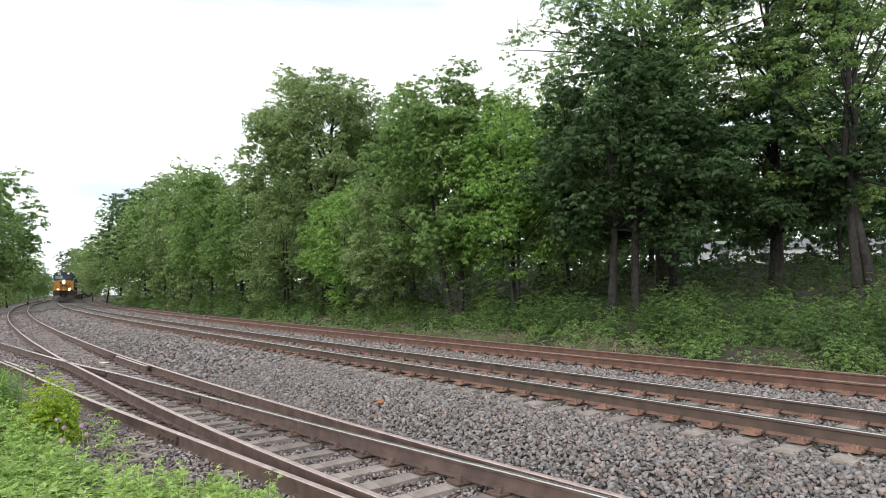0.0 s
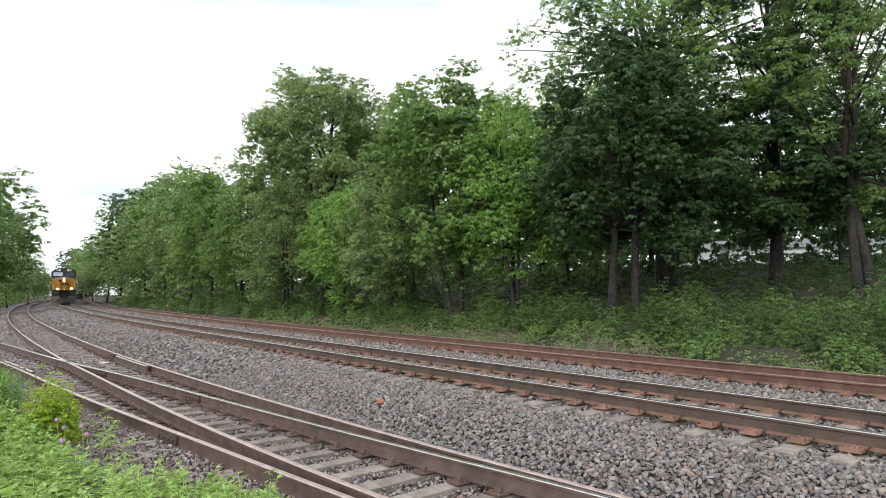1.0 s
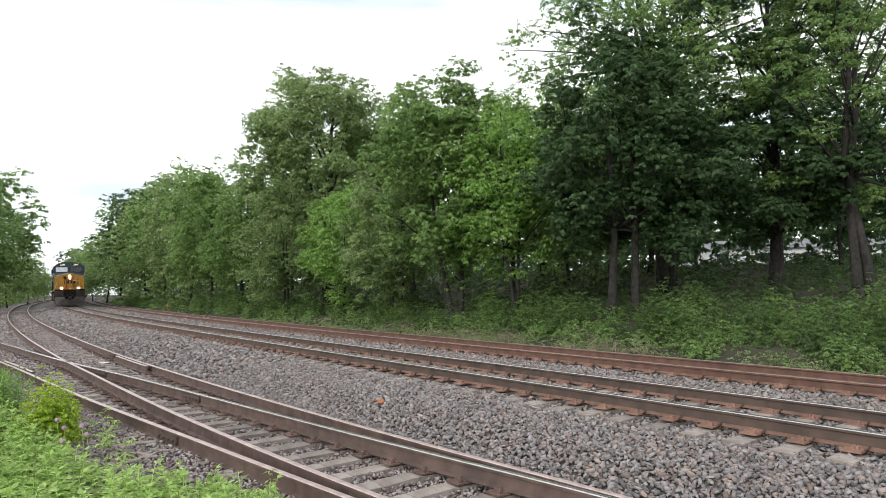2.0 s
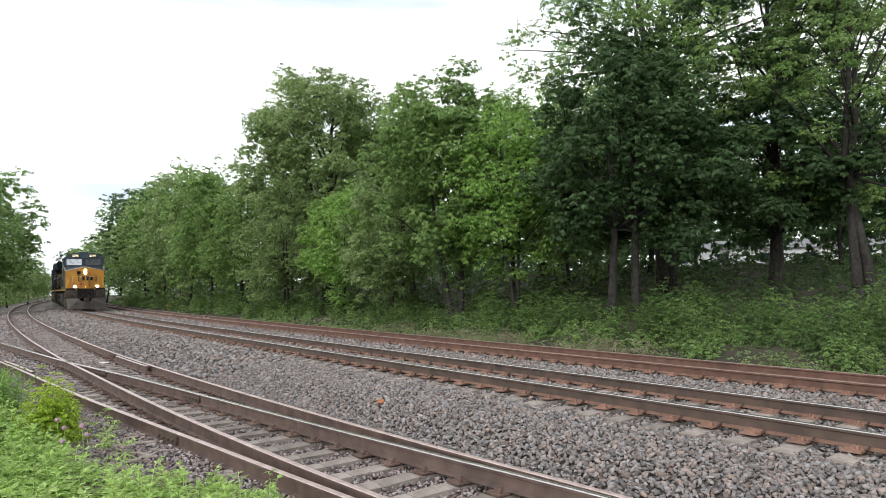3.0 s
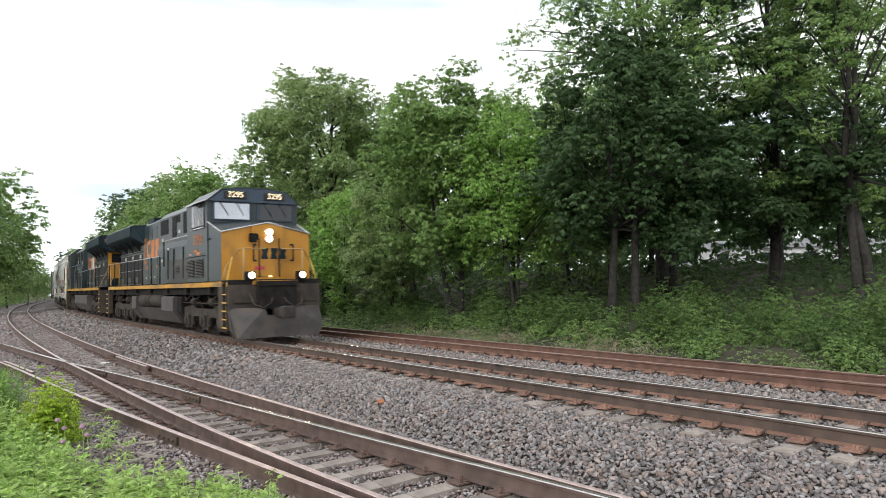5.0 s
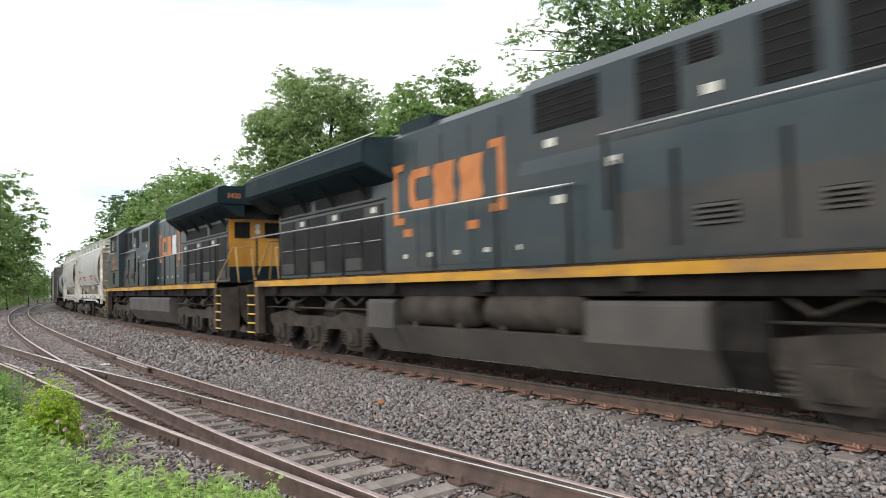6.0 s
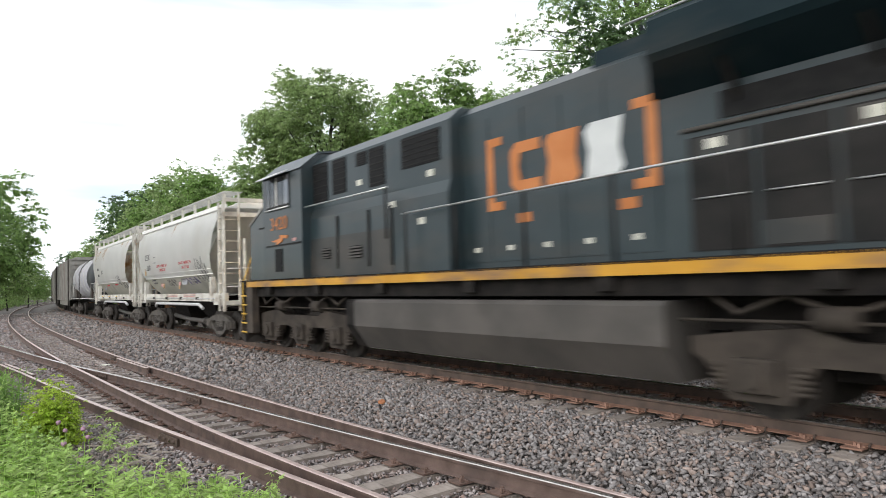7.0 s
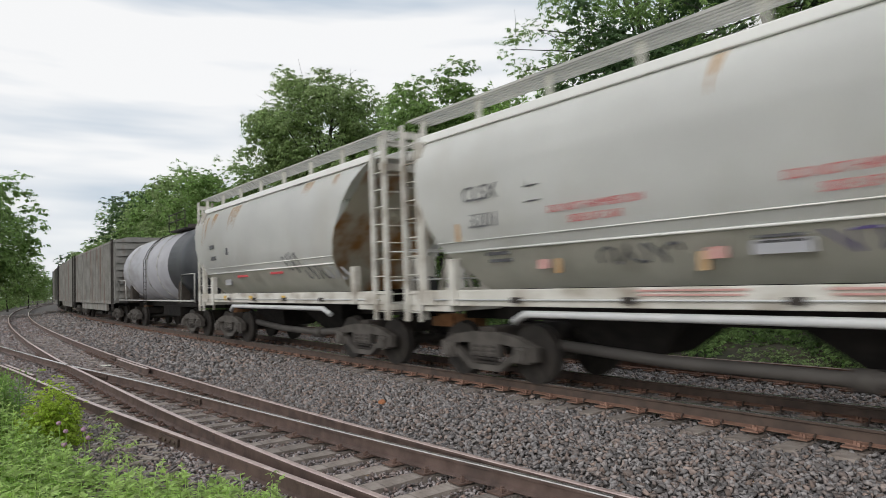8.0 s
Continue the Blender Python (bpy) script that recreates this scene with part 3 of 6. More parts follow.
shrub_band("dry_weeds", "pale dry grass and weeds at the ballast edge", pl, rng.uniform(0.15, 0.5, len(pl)), M["leaf_dry"], 210, 0.17, 0.16, "weeds")
pl = scatter(420, (-130, 6), (-9.0, -6.4), 1.4)
shrub_band("weeds", "low green weeds beside the far rails", pl, rng.uniform(0.12, 0.45, len(pl)), M["leaf_bank"], 170, 0.09, 0.4, "weeds")
pl = scatter(520, (-170, -34), (8.5, 17), 1.0)
pl = [p for p in pl if offset_of(p[0], p[1])[1] > off_k(max(-60, offset_of(p[0], p[1])[0])) + 1.2 or p[1] > 60]
shrub_band("undergrowth", "green bushes beyond the siding tracks", pl, rng.uniform(0.8, 2.8, len(pl)), M["leaf_mid"], 240, 0.13, 0.6, spreadr=1.0)

pl = scatter(430, (-50, 2), (-52, -32), 1.0) + scatter(150, (-100, -50), (-45, -25), 1.0)
far_c = np.array([(x, y, z + h) for (x, y, z), h in zip(pl, rng.uniform(0.8, 7.5, len(pl)))])
edge_pl = scatter(330, (-200, -42), (-30, -11), 0.9) + scatter(200, (-360, -180), (-36, -9), 1.0)
edge_c = np.array([(x, y, z + h) for (x, y, z), h in zip(edge_pl, rng.uniform(0.3, 3.2, len(edge_pl)))])
edge_p, edge_n, edge_o = crown_points(edge_c, rng.uniform(1.0, 1.9, len(edge_c)), 44000, 0.7, 0.34)
tagged(new("far_wood", quads_mesh("far_wood", leaves(edge_p, edge_n, 0.34, 0.6, edge_o), M["leaf_bank"])), "thick bushes under the distant trees", "foliage", kind="stuff")
left_pl = scatter(230, (-230, -42), (13, 30), 0.8) + scatter(120, (-380, -210), (11, 34), 1.0)
left_c = np.array([(x, y, z + h) for (x, y, z), h in zip(left_pl, rng.uniform(0.4, 4.2, len(left_pl)))])
left_p, left_n, left_o = crown_points(left_c, rng.uniform(1.2, 2.2, len(left_c)), 32000, 0.7, 0.34)
tagged(new("far_wood", quads_mesh("far_wood", leaves(left_p, left_n, 0.4, 0.6, left_o), M["leaf_grey"])), "thick green foliage beyond the siding", "foliage", kind="stuff")
bearing = 784 + 1153 * far_c[:, 0] / np.maximum(far_c[:, 1], 1)
low = np.array([c[2] - ground_z(*offset_of(c[0], c[1])) for c in far_c]) < 3.6
far_c = far_c[~((bearing > 1230) & (bearing < 1540) & low & (rng.uniform(size=len(far_c)) < 0.15))]
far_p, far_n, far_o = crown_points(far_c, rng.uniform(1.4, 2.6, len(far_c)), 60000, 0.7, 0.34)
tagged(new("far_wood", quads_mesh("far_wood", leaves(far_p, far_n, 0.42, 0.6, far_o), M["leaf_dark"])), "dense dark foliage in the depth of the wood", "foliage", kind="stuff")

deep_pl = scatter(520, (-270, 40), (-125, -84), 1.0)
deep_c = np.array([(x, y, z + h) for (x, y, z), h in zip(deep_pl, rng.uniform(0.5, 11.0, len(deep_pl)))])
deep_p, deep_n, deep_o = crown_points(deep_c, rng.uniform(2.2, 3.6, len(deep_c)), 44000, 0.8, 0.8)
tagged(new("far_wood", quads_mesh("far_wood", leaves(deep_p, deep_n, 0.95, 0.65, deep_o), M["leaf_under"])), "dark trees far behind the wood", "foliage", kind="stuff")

# ---- weeds beside the siding, close to the eye ----
WEED_S, WEED_O = [-24, -20.5, -15.8, -13.2, -10.4, -9, -8, -7, -6.4, -5.6, -4.8, 8], [8.2, 7.6, 7.3, 7.15, 6.95, 6.85, 6.75, 6.5, 5.95, 5.65, 5.5, 5.3]


def leafy_plants(name, label, plants, material, size, category="weeds", leaves_per=17, lobes=True):
    """Upright plants: a stem and a spiral of lobed leaves that stand up at its tip and hang lower down."""
    P = np.array([p for p, h in plants])
    H = np.array([h for p, h in plants])
    n, k = len(P), leaves_per
    f = np.linspace(0.12, 1.0, k)[None] + rng.uniform(-0.03, 0.03, (n, k))
    az = rng.uniform(0, 6.283, (n, 1)) + np.arange(k) * 2.4 + rng.normal(size=(n, k)) * 0.3
    rise = -0.25 + 0.95 * f ** 2 + rng.normal(size=(n, k)) * 0.18
    out = unit(np.stack([np.cos(az), np.sin(az), rise], -1).reshape(-1, 3))
    lean = rng.normal(size=(n, 1, 2)) * 0.12 * H[:, None, None] * f[..., None]
    base = np.stack([P[:, None, 0] + lean[..., 0], P[:, None, 1] + lean[..., 1], P[:, None, 2] + H[:, None] * f * 0.92], -1).reshape(-1, 3)
    L = (size * (1.15 - 0.6 * f ** 2) * rng.uniform(0.75, 1.25, (n, k))).reshape(-1, 1)
    side = unit(np.cross(out, np.array([[0, 0, 1.0]])))
    nr = unit(np.cross(side, out) + rng.normal(size=out.shape) * 0.15)
    quads = []
    for turn, start, length, wide in ((0.0, 0.1, 1.0, 0.42), (0.75, 0.2, 0.66, 0.36), (-0.75, 0.2, 0.66, 0.36)) if lobes else ((0.0, 0.1, 1.0, 0.32),):
        d = out * math.cos(turn) + side * math.sin(turn)
        w = np.cross(nr, d) * L * length * wide * 0.5
        a = base + out * L * start
        m = a + d * L * length * 0.45 - nr * L * 0.03
        quads.append(np.stack([a, m + w + nr * L * 0.05, a + d * L * length - np.array([0, 0, 0.06]) * L, m - w + nr * L * 0.05], 1))
    stems = []
    for c in ((1, 0), (0, 1)):
        o = np.array([c[0], c[1], 0]) * 0.006
        top = P + np.stack([lean[:, -1, 0], lean[:, -1, 1], H * 0.95], -1)
        stems.append(np.stack([P - o, P + o, top + o * 0.4, top - o * 0.4], 1))
    v = np.concatenate(quads + stems).reshape(-1, 3)
    return tagged(new(name, quads_mesh(name, v, material)), label, category, kind="stuff")


near, back = [], []
for _ in range(8200):
    s, o = rng.uniform(-24, 6), rng.uniform(5.3, 10.0)
    lim = float(np.interp(s, WEED_S, WEED_O))
    if (o > 8.7 or s > -4) and rng.uniform() > 0.3:
        continue
    p = on_line(s, o)
    if o > lim and p.length > 1.2:
        h = min(0.95 if s < -9 else 0.50 if s < -5 else 0.26, 0.16 + 0.85 * (o - lim)) * rng.uniform(0.65, 1.2)
        (near if p.length < 11 else back).append(((p.x, p.y, ground_z(s, o) - 0.04), h))
for _ in range(220):
    s, o = rng.uniform(-13.4, -10.9), rng.uniform(7.2, 8.5)
    p = on_line(s, o)
    back.append(((p.x, p.y, ground_z(s, o) - 0.04), rng.uniform(0.75, 1.1)))
leafy_plants("weeds", "lush bright green mugwort weeds beside the siding", near, M["leaf_weed"], 0.135, leaves_per=14)
leafy_plants("weeds", "tall dark green weeds beside the siding", back, M["leaf_tallweed"], 0.15, leaves_per=22, lobes=False)
pl = [tuple(on_line(-10.0 + rng.uniform(-0.35, 0.35), 7.0 + rng.uniform(-0.22, 0.22), -0.5)) for _ in range(44)]
shrub_band("spurge_bush", "yellow-green leafy bush among the weeds", pl, rng.uniform(0.55, 0.95, len(pl)), M["leaf_bush"], 330, 0.045, 0.5, "bush", spreadr=0.24)
pl = [tuple(on_line(s, o, -0.5)) for s, o in ((-9.3, 6.42), (-8.8, 6.5), (-8.4, 6.62), (-8.1, 6.45), (-5.9, 5.72), (-9.8, 6.5))]
shrub_band("weed_stalks", "upright green weed stalks at the gravel edge", pl, [0.55, 0.42, 0.45, 0.3, 0.34, 0.4], M["leaf_weed"], 150, 0.07, 0.3, "weeds", spreadr=0.10)


def clover(x, y, z):
    t = thing("clover", "pink clover flower on a thin green stalk", "flower", "clover flowers among the weeds")
    b = bmesh.new()
    tube(b, [(0, 0, 0), (0.02, 0.01, z * 0.5), (0.0, 0.0, z)], 0.004, 5)
    part("stalk", b, M["leaf_weed"], t)
    b = bmesh.new()
    bmesh.ops.create_icosphere(b, subdivisions=2, radius=0.028, matrix=Matrix.Translation((0, 0, z)))
    for v in b.verts:
        v.co += (v.co - Vector((0, 0, z))) * 0.35 * noise.noise(v.co * 90)
    part("flower_head", b, M["petal"], t)
    t.location = (x, y, -0.52)
    return t


for s, o, h in ((-9.7, 6.9, 0.42), (-9.2, 6.95, 0.36), (-9.0, 7.05, 0.5), (-8.9, 6.75, 0.3), (-8.6, 6.85, 0.46), (-9.9, 7.2, 0.5), (-8.2, 7.1, 0.4), (-10.3, 7.3, 0.45), (-11, 7.6, 0.5)):
    p = on_line(s, o)
    clover(p.x, p.y, h)


# ---- train materials ----
M["blue"] = mat("dusty_blue_paint", (0.017, 0.031, 0.037), (0.028, 0.043, 0.049), 0.34, scale=1.2, bump=0.05, bump_scale=20, stain=(0.050, 0.047, 0.042), stain_scale=(0.5, 0.5, 1.6), stain_at=(0.48, 0.80))
M["blue_dirty"] = mat("dirt_covered_blue_paint", (0.026, 0.029, 0.029), (0.048, 0.045, 0.041), 0.5, scale=1.4, bump=0.05, bump_scale=20, stain=(0.062, 0.052, 0.043), stain_scale=(0.5, 0.5, 1.6), stain_at=(0.45, 0.75))
M["blue_deep"] = mat("deep_blue_paint", (0.007, 0.018, 0.024), (0.012, 0.025, 0.031), 0.6, spec=0.15, scale=1.5, stain=(0.028, 0.034, 0.036), stain_scale=(0.6, 0.6, 2.0))
M["blue_front"] = mat("cab_front_blue", (0.026, 0.050, 0.082), (0.040, 0.066, 0.098), 0.35, scale=1.5)
M["faded_red"] = mat("faded_red_paint", (0.50, 0.24, 0.22), (0.58, 0.36, 0.33), 0.6, scale=14)
M["orange"] = mat("orange_yellow_paint", (0.46, 0.205, 0.018), (0.54, 0.26, 0.030), 0.45, scale=1.4, stain=(0.27, 0.13, 0.035), stain_scale=(1.2, 1.2, 0.6))
M["stripe"] = mat("yellow_stripe_paint", (0.48, 0.235, 0.016), (0.58, 0.30, 0.03), 0.45, scale=2.0, stain=(0.20, 0.115, 0.06), stain_scale=(0.9, 0.9, 3), stain_at=(0.45, 0.68))
M["logo"] = mat("orange_lettering", (0.46, 0.155, 0.040), (0.54, 0.205, 0.065), 0.55, scale=2.5)
M["patch"] = mat("pale_patch_paint", (0.55, 0.57, 0.58), (0.62, 0.64, 0.64), 0.5, scale=3)
M["under"] = mat("grimy_underframe", (0.010, 0.009, 0.009), (0.024, 0.021, 0.019), 0.85, scale=4, bump=0.3, spec=0.2)
M["truck"] = mat("dusty_truck_frame", (0.034, 0.029, 0.025), (0.070, 0.058, 0.049), 0.85, scale=3, bump=0.25, spec=0.2, stain=(0.07, 0.06, 0.05), stain_scale=(2, 2, 2))
M["truck_dark"] = mat("brown_grimy_truck", (0.026, 0.022, 0.020), (0.055, 0.046, 0.040), 0.85, scale=4, bump=0.3)
M["pilot"] = mat("brown_dusty_pilot", (0.034, 0.027, 0.022), (0.070, 0.055, 0.044), 0.85, scale=2.5, bump=0.2, stain=(0.095, 0.070, 0.052), stain_scale=(1.5, 1.5, 1.5), stain_at=(0.5, 0.75))
M["car_frame"] = mat("dusty_car_truck_frame", (0.062, 0.055, 0.049), (0.110, 0.098, 0.088), 0.85, scale=3, bump=0.25, stain=(0.04, 0.034, 0.03), stain_scale=(2, 2, 2))
M["wheel"] = mat("wheel_steel", (0.022, 0.019, 0.017), (0.045, 0.038, 0.033), 0.7, metal=0.2, scale=6)
M["tread"] = mat("wheel_tread", (0.35, 0.34, 0.33), (0.45, 0.43, 0.42), 0.3, metal=0.9, scale=6)
M["fuel"] = mat("dusty_fuel_tank", (0.060, 0.055, 0.051), (0.094, 0.084, 0.077), 0.65, scale=1.2, stain=(0.055, 0.049, 0.044), stain_scale=(0.7, 0.7, 1.6))
M["plough"] = mat("scuffed_plough", (0.055, 0.050, 0.047), (0.10, 0.090, 0.083), 0.7, scale=2.0, bump=0.2, stain=(0.10, 0.065, 0.045), stain_scale=(2, 2, 2), stain_at=(0.55, 0.75))
M["grille"] = mat("black_grille", (0.006, 0.006, 0.007), (0.014, 0.014, 0.014), 0.7, scale=8, spec=0.2)
M["door_dark"] = mat("grimy_black_door", (0.009, 0.009, 0.009), (0.021, 0.019, 0.018), 0.6, scale=2, spec=0.25)
M["steel"] = mat("bare_handrail", (0.45, 0.46, 0.47), (0.58, 0.58, 0.58), 0.35, metal=0.6, scale=5)
M["silver"] = mat("silver_trim", (0.55, 0.56, 0.57), (0.66, 0.66, 0.66), 0.4, scale=4)
M["yellow"] = mat("yellow_grab_iron", (0.58, 0.36, 0.04), (0.66, 0.43, 0.08), 0.5, scale=5)
M["tan"] = mat("tan_handrail", (0.36, 0.23, 0.09), (0.44, 0.30, 0.13), 0.6, scale=5)
M["label"] = mat("pale_label", (0.55, 0.54, 0.47), (0.66, 0.65, 0.58), 0.6, scale=9)
M["red"] = mat("red_sign_paint", (0.50, 0.05, 0.06), (0.58, 0.09, 0.09), 0.6, scale=9)
M["black"] = mat("black_paint", (0.012, 0.012, 0.013), (0.03, 0.03, 0.03), 0.5, scale=6)
M["hopper"] = mat("white_hopper_paint", (0.80, 0.80, 0.775), (0.86, 0.86, 0.835), 0.36, scale=0.8, stain=(0.72, 0.70, 0.64), stain_scale=(0.5, 0.5, 0.35), stain_at=(0.48, 0.8))
M["hopper_rust"] = mat("rust_streaked_paint", (0.64, 0.60, 0.50), (0.74, 0.70, 0.61), 0.6, scale=0.9, stain=(0.42, 0.22, 0.08), stain_scale=(1.3, 1.3, 0.7), stain_at=(0.46, 0.60))
M["hopper_frame"] = mat("dirty_frame_paint", (0.56, 0.54, 0.49), (0.68, 0.66, 0.61), 0.6, scale=1.8, stain=(0.27, 0.22, 0.17), stain_scale=(1.5, 1.5, 2.2), stain_at=(0.48, 0.72))
M["hopper_dirty"] = mat("dirty_lower_sheet", (0.60, 0.59, 0.52), (0.70, 0.68, 0.61), 0.55, scale=1.6, stain=(0.38, 0.36, 0.31), stain_scale=(0.6, 0.6, 1.0))
M["rust_streak"] = mat("rust_streak", (0.46, 0.26, 0.10), (0.56, 0.40, 0.24), 0.85, scale=5)
M["rust"] = mat("rust", (0.17, 0.07, 0.025), (0.30, 0.15, 0.07), 0.9, scale=4)
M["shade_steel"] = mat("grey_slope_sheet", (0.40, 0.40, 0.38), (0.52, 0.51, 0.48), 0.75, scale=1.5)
M["tank_grey"] = mat("lilac_grey_tank", (0.34, 0.34, 0.37), (0.42, 0.42, 0.45), 0.5, scale=1.0, stain=(0.24, 0.23, 0.23), stain_scale=(0.4, 0.4, 1.2))
M["tank_black"] = mat("black_tank_end", (0.025, 0.028, 0.034), (0.045, 0.048, 0.055), 0.5, scale=1.5)
M["box_grey"] = mat("weathered_grey_car", (0.20, 0.195, 0.18), (0.29, 0.28, 0.26), 0.8, scale=1.3, stain=(0.17, 0.10, 0.07), stain_scale=(1.5, 1.5, 0.3), stain_at=(0.52, 0.72))
M["graffiti"] = mat("spray_paint", (0.05, 0.05, 0.055), (0.12, 0.12, 0.13), 0.7, scale=8)
M["graffiti_violet"] = mat("violet_spray_paint", (0.06, 0.04, 0.14), (0.10, 0.08, 0.20), 0.7, scale=8)
M["lamp"] = glow("headlight_lens", (1.0, 0.86, 0.62), 120.0)
M["ditch"] = glow("ditch_light_lens", (1.0, 0.74, 0.46), 80.0)
M["board"] = glow("lit_number", (1.0, 0.80, 0.50), 1.3)
M["marker"] = glow("amber_marker", (1.0, 0.75, 0.35), 4.0)
M["glass"] = plain_glass("cab_glass")
M["pane"] = mat("sky_reflecting_glass", (0.40, 0.43, 0.47), (0.46, 0.49, 0.53), 0.08, metal=0.75, scale=1.0)
M["pane_side"] = mat("side_window_glass", (0.20, 0.21, 0.23), (0.25, 0.26, 0.28), 0.08, metal=0.6, scale=1.0)
M["cream"] = mat("cream_seat_cover", (0.42, 0.42, 0.41), (0.50, 0.50, 0.48), 0.8, scale=4)


def letters(name, text, size, material, parent, at, side=-1, label="", width=None, front=False):
    """Raised lettering on a side of a car (side -1 or 1) or on its front."""
    cu = bpy.data.curves.new(name, "FONT")
    cu.body, cu.size, cu.extrude, cu.align_x, cu.align_y = text, size, 0.002, "CENTER", "CENTER"
    tmp = bpy.data.objects.new(name, cu)
    scene.collection.objects.link(tmp)
    me = bpy.data.meshes.new_from_object(tmp.evaluated_get(bpy.context.evaluated_depsgraph_get()))
    bpy.data.objects.remove(tmp)
    me.name = name
    me.materials.clear()
    me.materials.append(material)
    ob = new(name, me)
    ob.parent = parent
    if front:
        ob.matrix_local = Matrix.Translation(at) @ Matrix.Rotation(radians(90), 4, "Z") @ Matrix.Rotation(radians(90), 4, "X")
    else:
        ob.matrix_local = Matrix.Translation(at) @ Matrix.Rotation(0 if side < 0 else math.pi, 4, "Z") @ Matrix.Rotation(radians(90), 4, "X")
    if width:
        ob.scale.x = width
    if label:
        tagged(ob, label)
    return ob


def wheelset(parent, x, r, gauge=0.75, w=0.13):
    bm = bmesh.new()
    tube(bm, [(0, -gauge - 0.2, 0), (0, gauge + 0.2, 0)], 0.09, 12)
    for sg in (-1, 1):
        y = sg * gauge
        disc(bm, (0, y, 0), (0, 1, 0), r, w, 28)
        disc(bm, (0, y - sg * 0.075, 0), (0, 1, 0), r + 0.028, 0.03, 28)
        disc(bm, (0, y + sg * 0.012, 0), (0, 1, 0), r * 0.84, w, 24)
        disc(bm, (0, y + sg * 0.03, 0), (0, 1, 0), r * 0.34, w + 0.03, 16)
        for k in range(6):
            a = k * math.pi / 3
            disc(bm, (math.cos(a) * r * 0.6, y + sg * 0.012, math.sin(a) * r * 0.6), (0, 1, 0), 0.05, w + 0.012, 8)
    ob = part("wheelset", bm, [M["wheel"], M["tread"]], parent, "steel wheels dark with brake dust")
    ob.location = (x, 0, r)
    SPIN.append((ob, x, r))
    return ob


SPIN = []


def coil(bm, x, y, z0, z1, r):
    n = 5
    for i in range(n):
        z = z0 + (z1 - z0) * (i + 0.5) / n
        disc(bm, (x, y, z), (0, 0, 1), r, (z1 - z0) / n * 0.62, 10)
    disc(bm, (x, y, (z0 + z1) / 2), (0, 0, 1), r * 0.6, z1 - z0, 8)


def loco_truck(parent, x):
    t = new("truck")
    t.parent = parent
    t.location = (x, 0, 0)
    tagged(t, "three-axle truck caked with pale dust")
    for sg in (-1, 1):
        prof = []
        for ax in (-1.85, 0.0, 1.85):
            prof += [(ax - 0.62, 0.66), (ax - 0.40, 0.36), (ax - 0.33, 0.24), (ax + 0.33, 0.24), (ax + 0.40, 0.36), (ax + 0.62, 0.66)]
        prof += [(2.62, 0.74), (2.62, 0.92), (2.0, 1.0), (1.3, 1.06), (0.9, 0.93), (-0.9, 0.93), (-1.3, 1.06), (-2.0, 1.0), (-2.62, 0.92), (-2.62, 0.74)]
        bm = bmesh.new()
        prism(bm, prof, sg * 1.02, sg * 1.20, "y")
        for ax in (-1.85, 0.0, 1.85):
            box(bm, (ax - 0.24, ax + 0.24), (sg * 1.18, sg * 1.30), (0.34, 0.72), 0.03)
            disc(bm, (ax, sg * 1.32, 0.53), (0, 1, 0), 0.13, 0.06, 14)
        part("side_frame", bm, M["truck"], t)
        for ax in (-1.85, 0.0, 1.85):
            for d in (-0.47, 0.47):
                bm = bmesh.new()
                coil(bm, ax + d, sg * 1.16, 0.34, 0.66, 0.085)
                part("spring", bm, M["truck"], t)
        bm = bmesh.new()
        tube(bm, [(-2.7, sg * 1.25, 1.12), (2.7, sg * 1.25, 1.12)], 0.022, 6)
        for ax in (-1.0, 1.0):
            disc(bm, (ax, sg * 1.22, 1.16), (1, 0, 0), 0.13, 0.42, 14)
        tube(bm, [(-2.4, sg * 1.2, 1.45), (-2.0, sg * 1.25, 1.2), (-1.5, sg * 1.22, 1.4), (-0.9, sg * 1.25, 1.2), (-0.3, sg * 1.2, 1.42)], 0.03, 6)
        tube(bm, [(0.3, sg * 1.2, 1.42), (0.9, sg * 1.25, 1.2), (1.5, sg * 1.22, 1.4), (2.0, sg * 1.25, 1.2), (2.4, sg * 1.2, 1.45)], 0.03, 6)
        part("brake_rigging", bm, M["truck"], t)
    bm = bmesh.new()
    box(bm, (-2.4, 2.4), (-0.62, 0.62), (0.45, 1.0), 0.05)
    part("motor_case", bm, M["under"], t)
    for ax in (-1.85, 0.0, 1.85):
        wheelset(t, ax, 0.53)
    return t


def stair(parent, x0, x1, sg, z0=0.42, z1=1.66, n=5):
    for x in (x0, x1):
        bm = bmesh.new()
        box(bm, (x - 0.02, x + 0.02), (sg * 0.95, sg * 1.5), (z0 - 0.06, z1))
        part("step_side", bm, M["pilot"], parent)
    bm = bmesh.new()
    box(bm, (x0, x1), (sg * 0.93, sg * 0.97), (z0, z1))
    part("step_well", bm, M["under"], parent)
    for i in range(n):
        z = z0 + (z1 - z0) * i / n
        bm = bmesh.new()
        box(bm, (x0, x1), (sg * 1.08, sg * 1.49), (z, z + 0.025))
        box(bm, (x0, x1), (sg * 1.49, sg * 1.51), (z - 0.008, z + 0.03), mi=1)
        part("step", bm, [M["under"], M["yellow"]], parent, "step with a yellow edge")


def rail_bar(parent, pts, posts, r=0.019, name="handrail", top="steel", post="door_dark"):
    bm = bmesh.new()
    tube(bm, pts, r, 8)
    part(name, bm, M[top], parent)
    for a, b in posts:
        bm = bmesh.new()
        tube(bm, [a, b], 0.028, 6)
        part("stanchion", bm, M[post], parent)


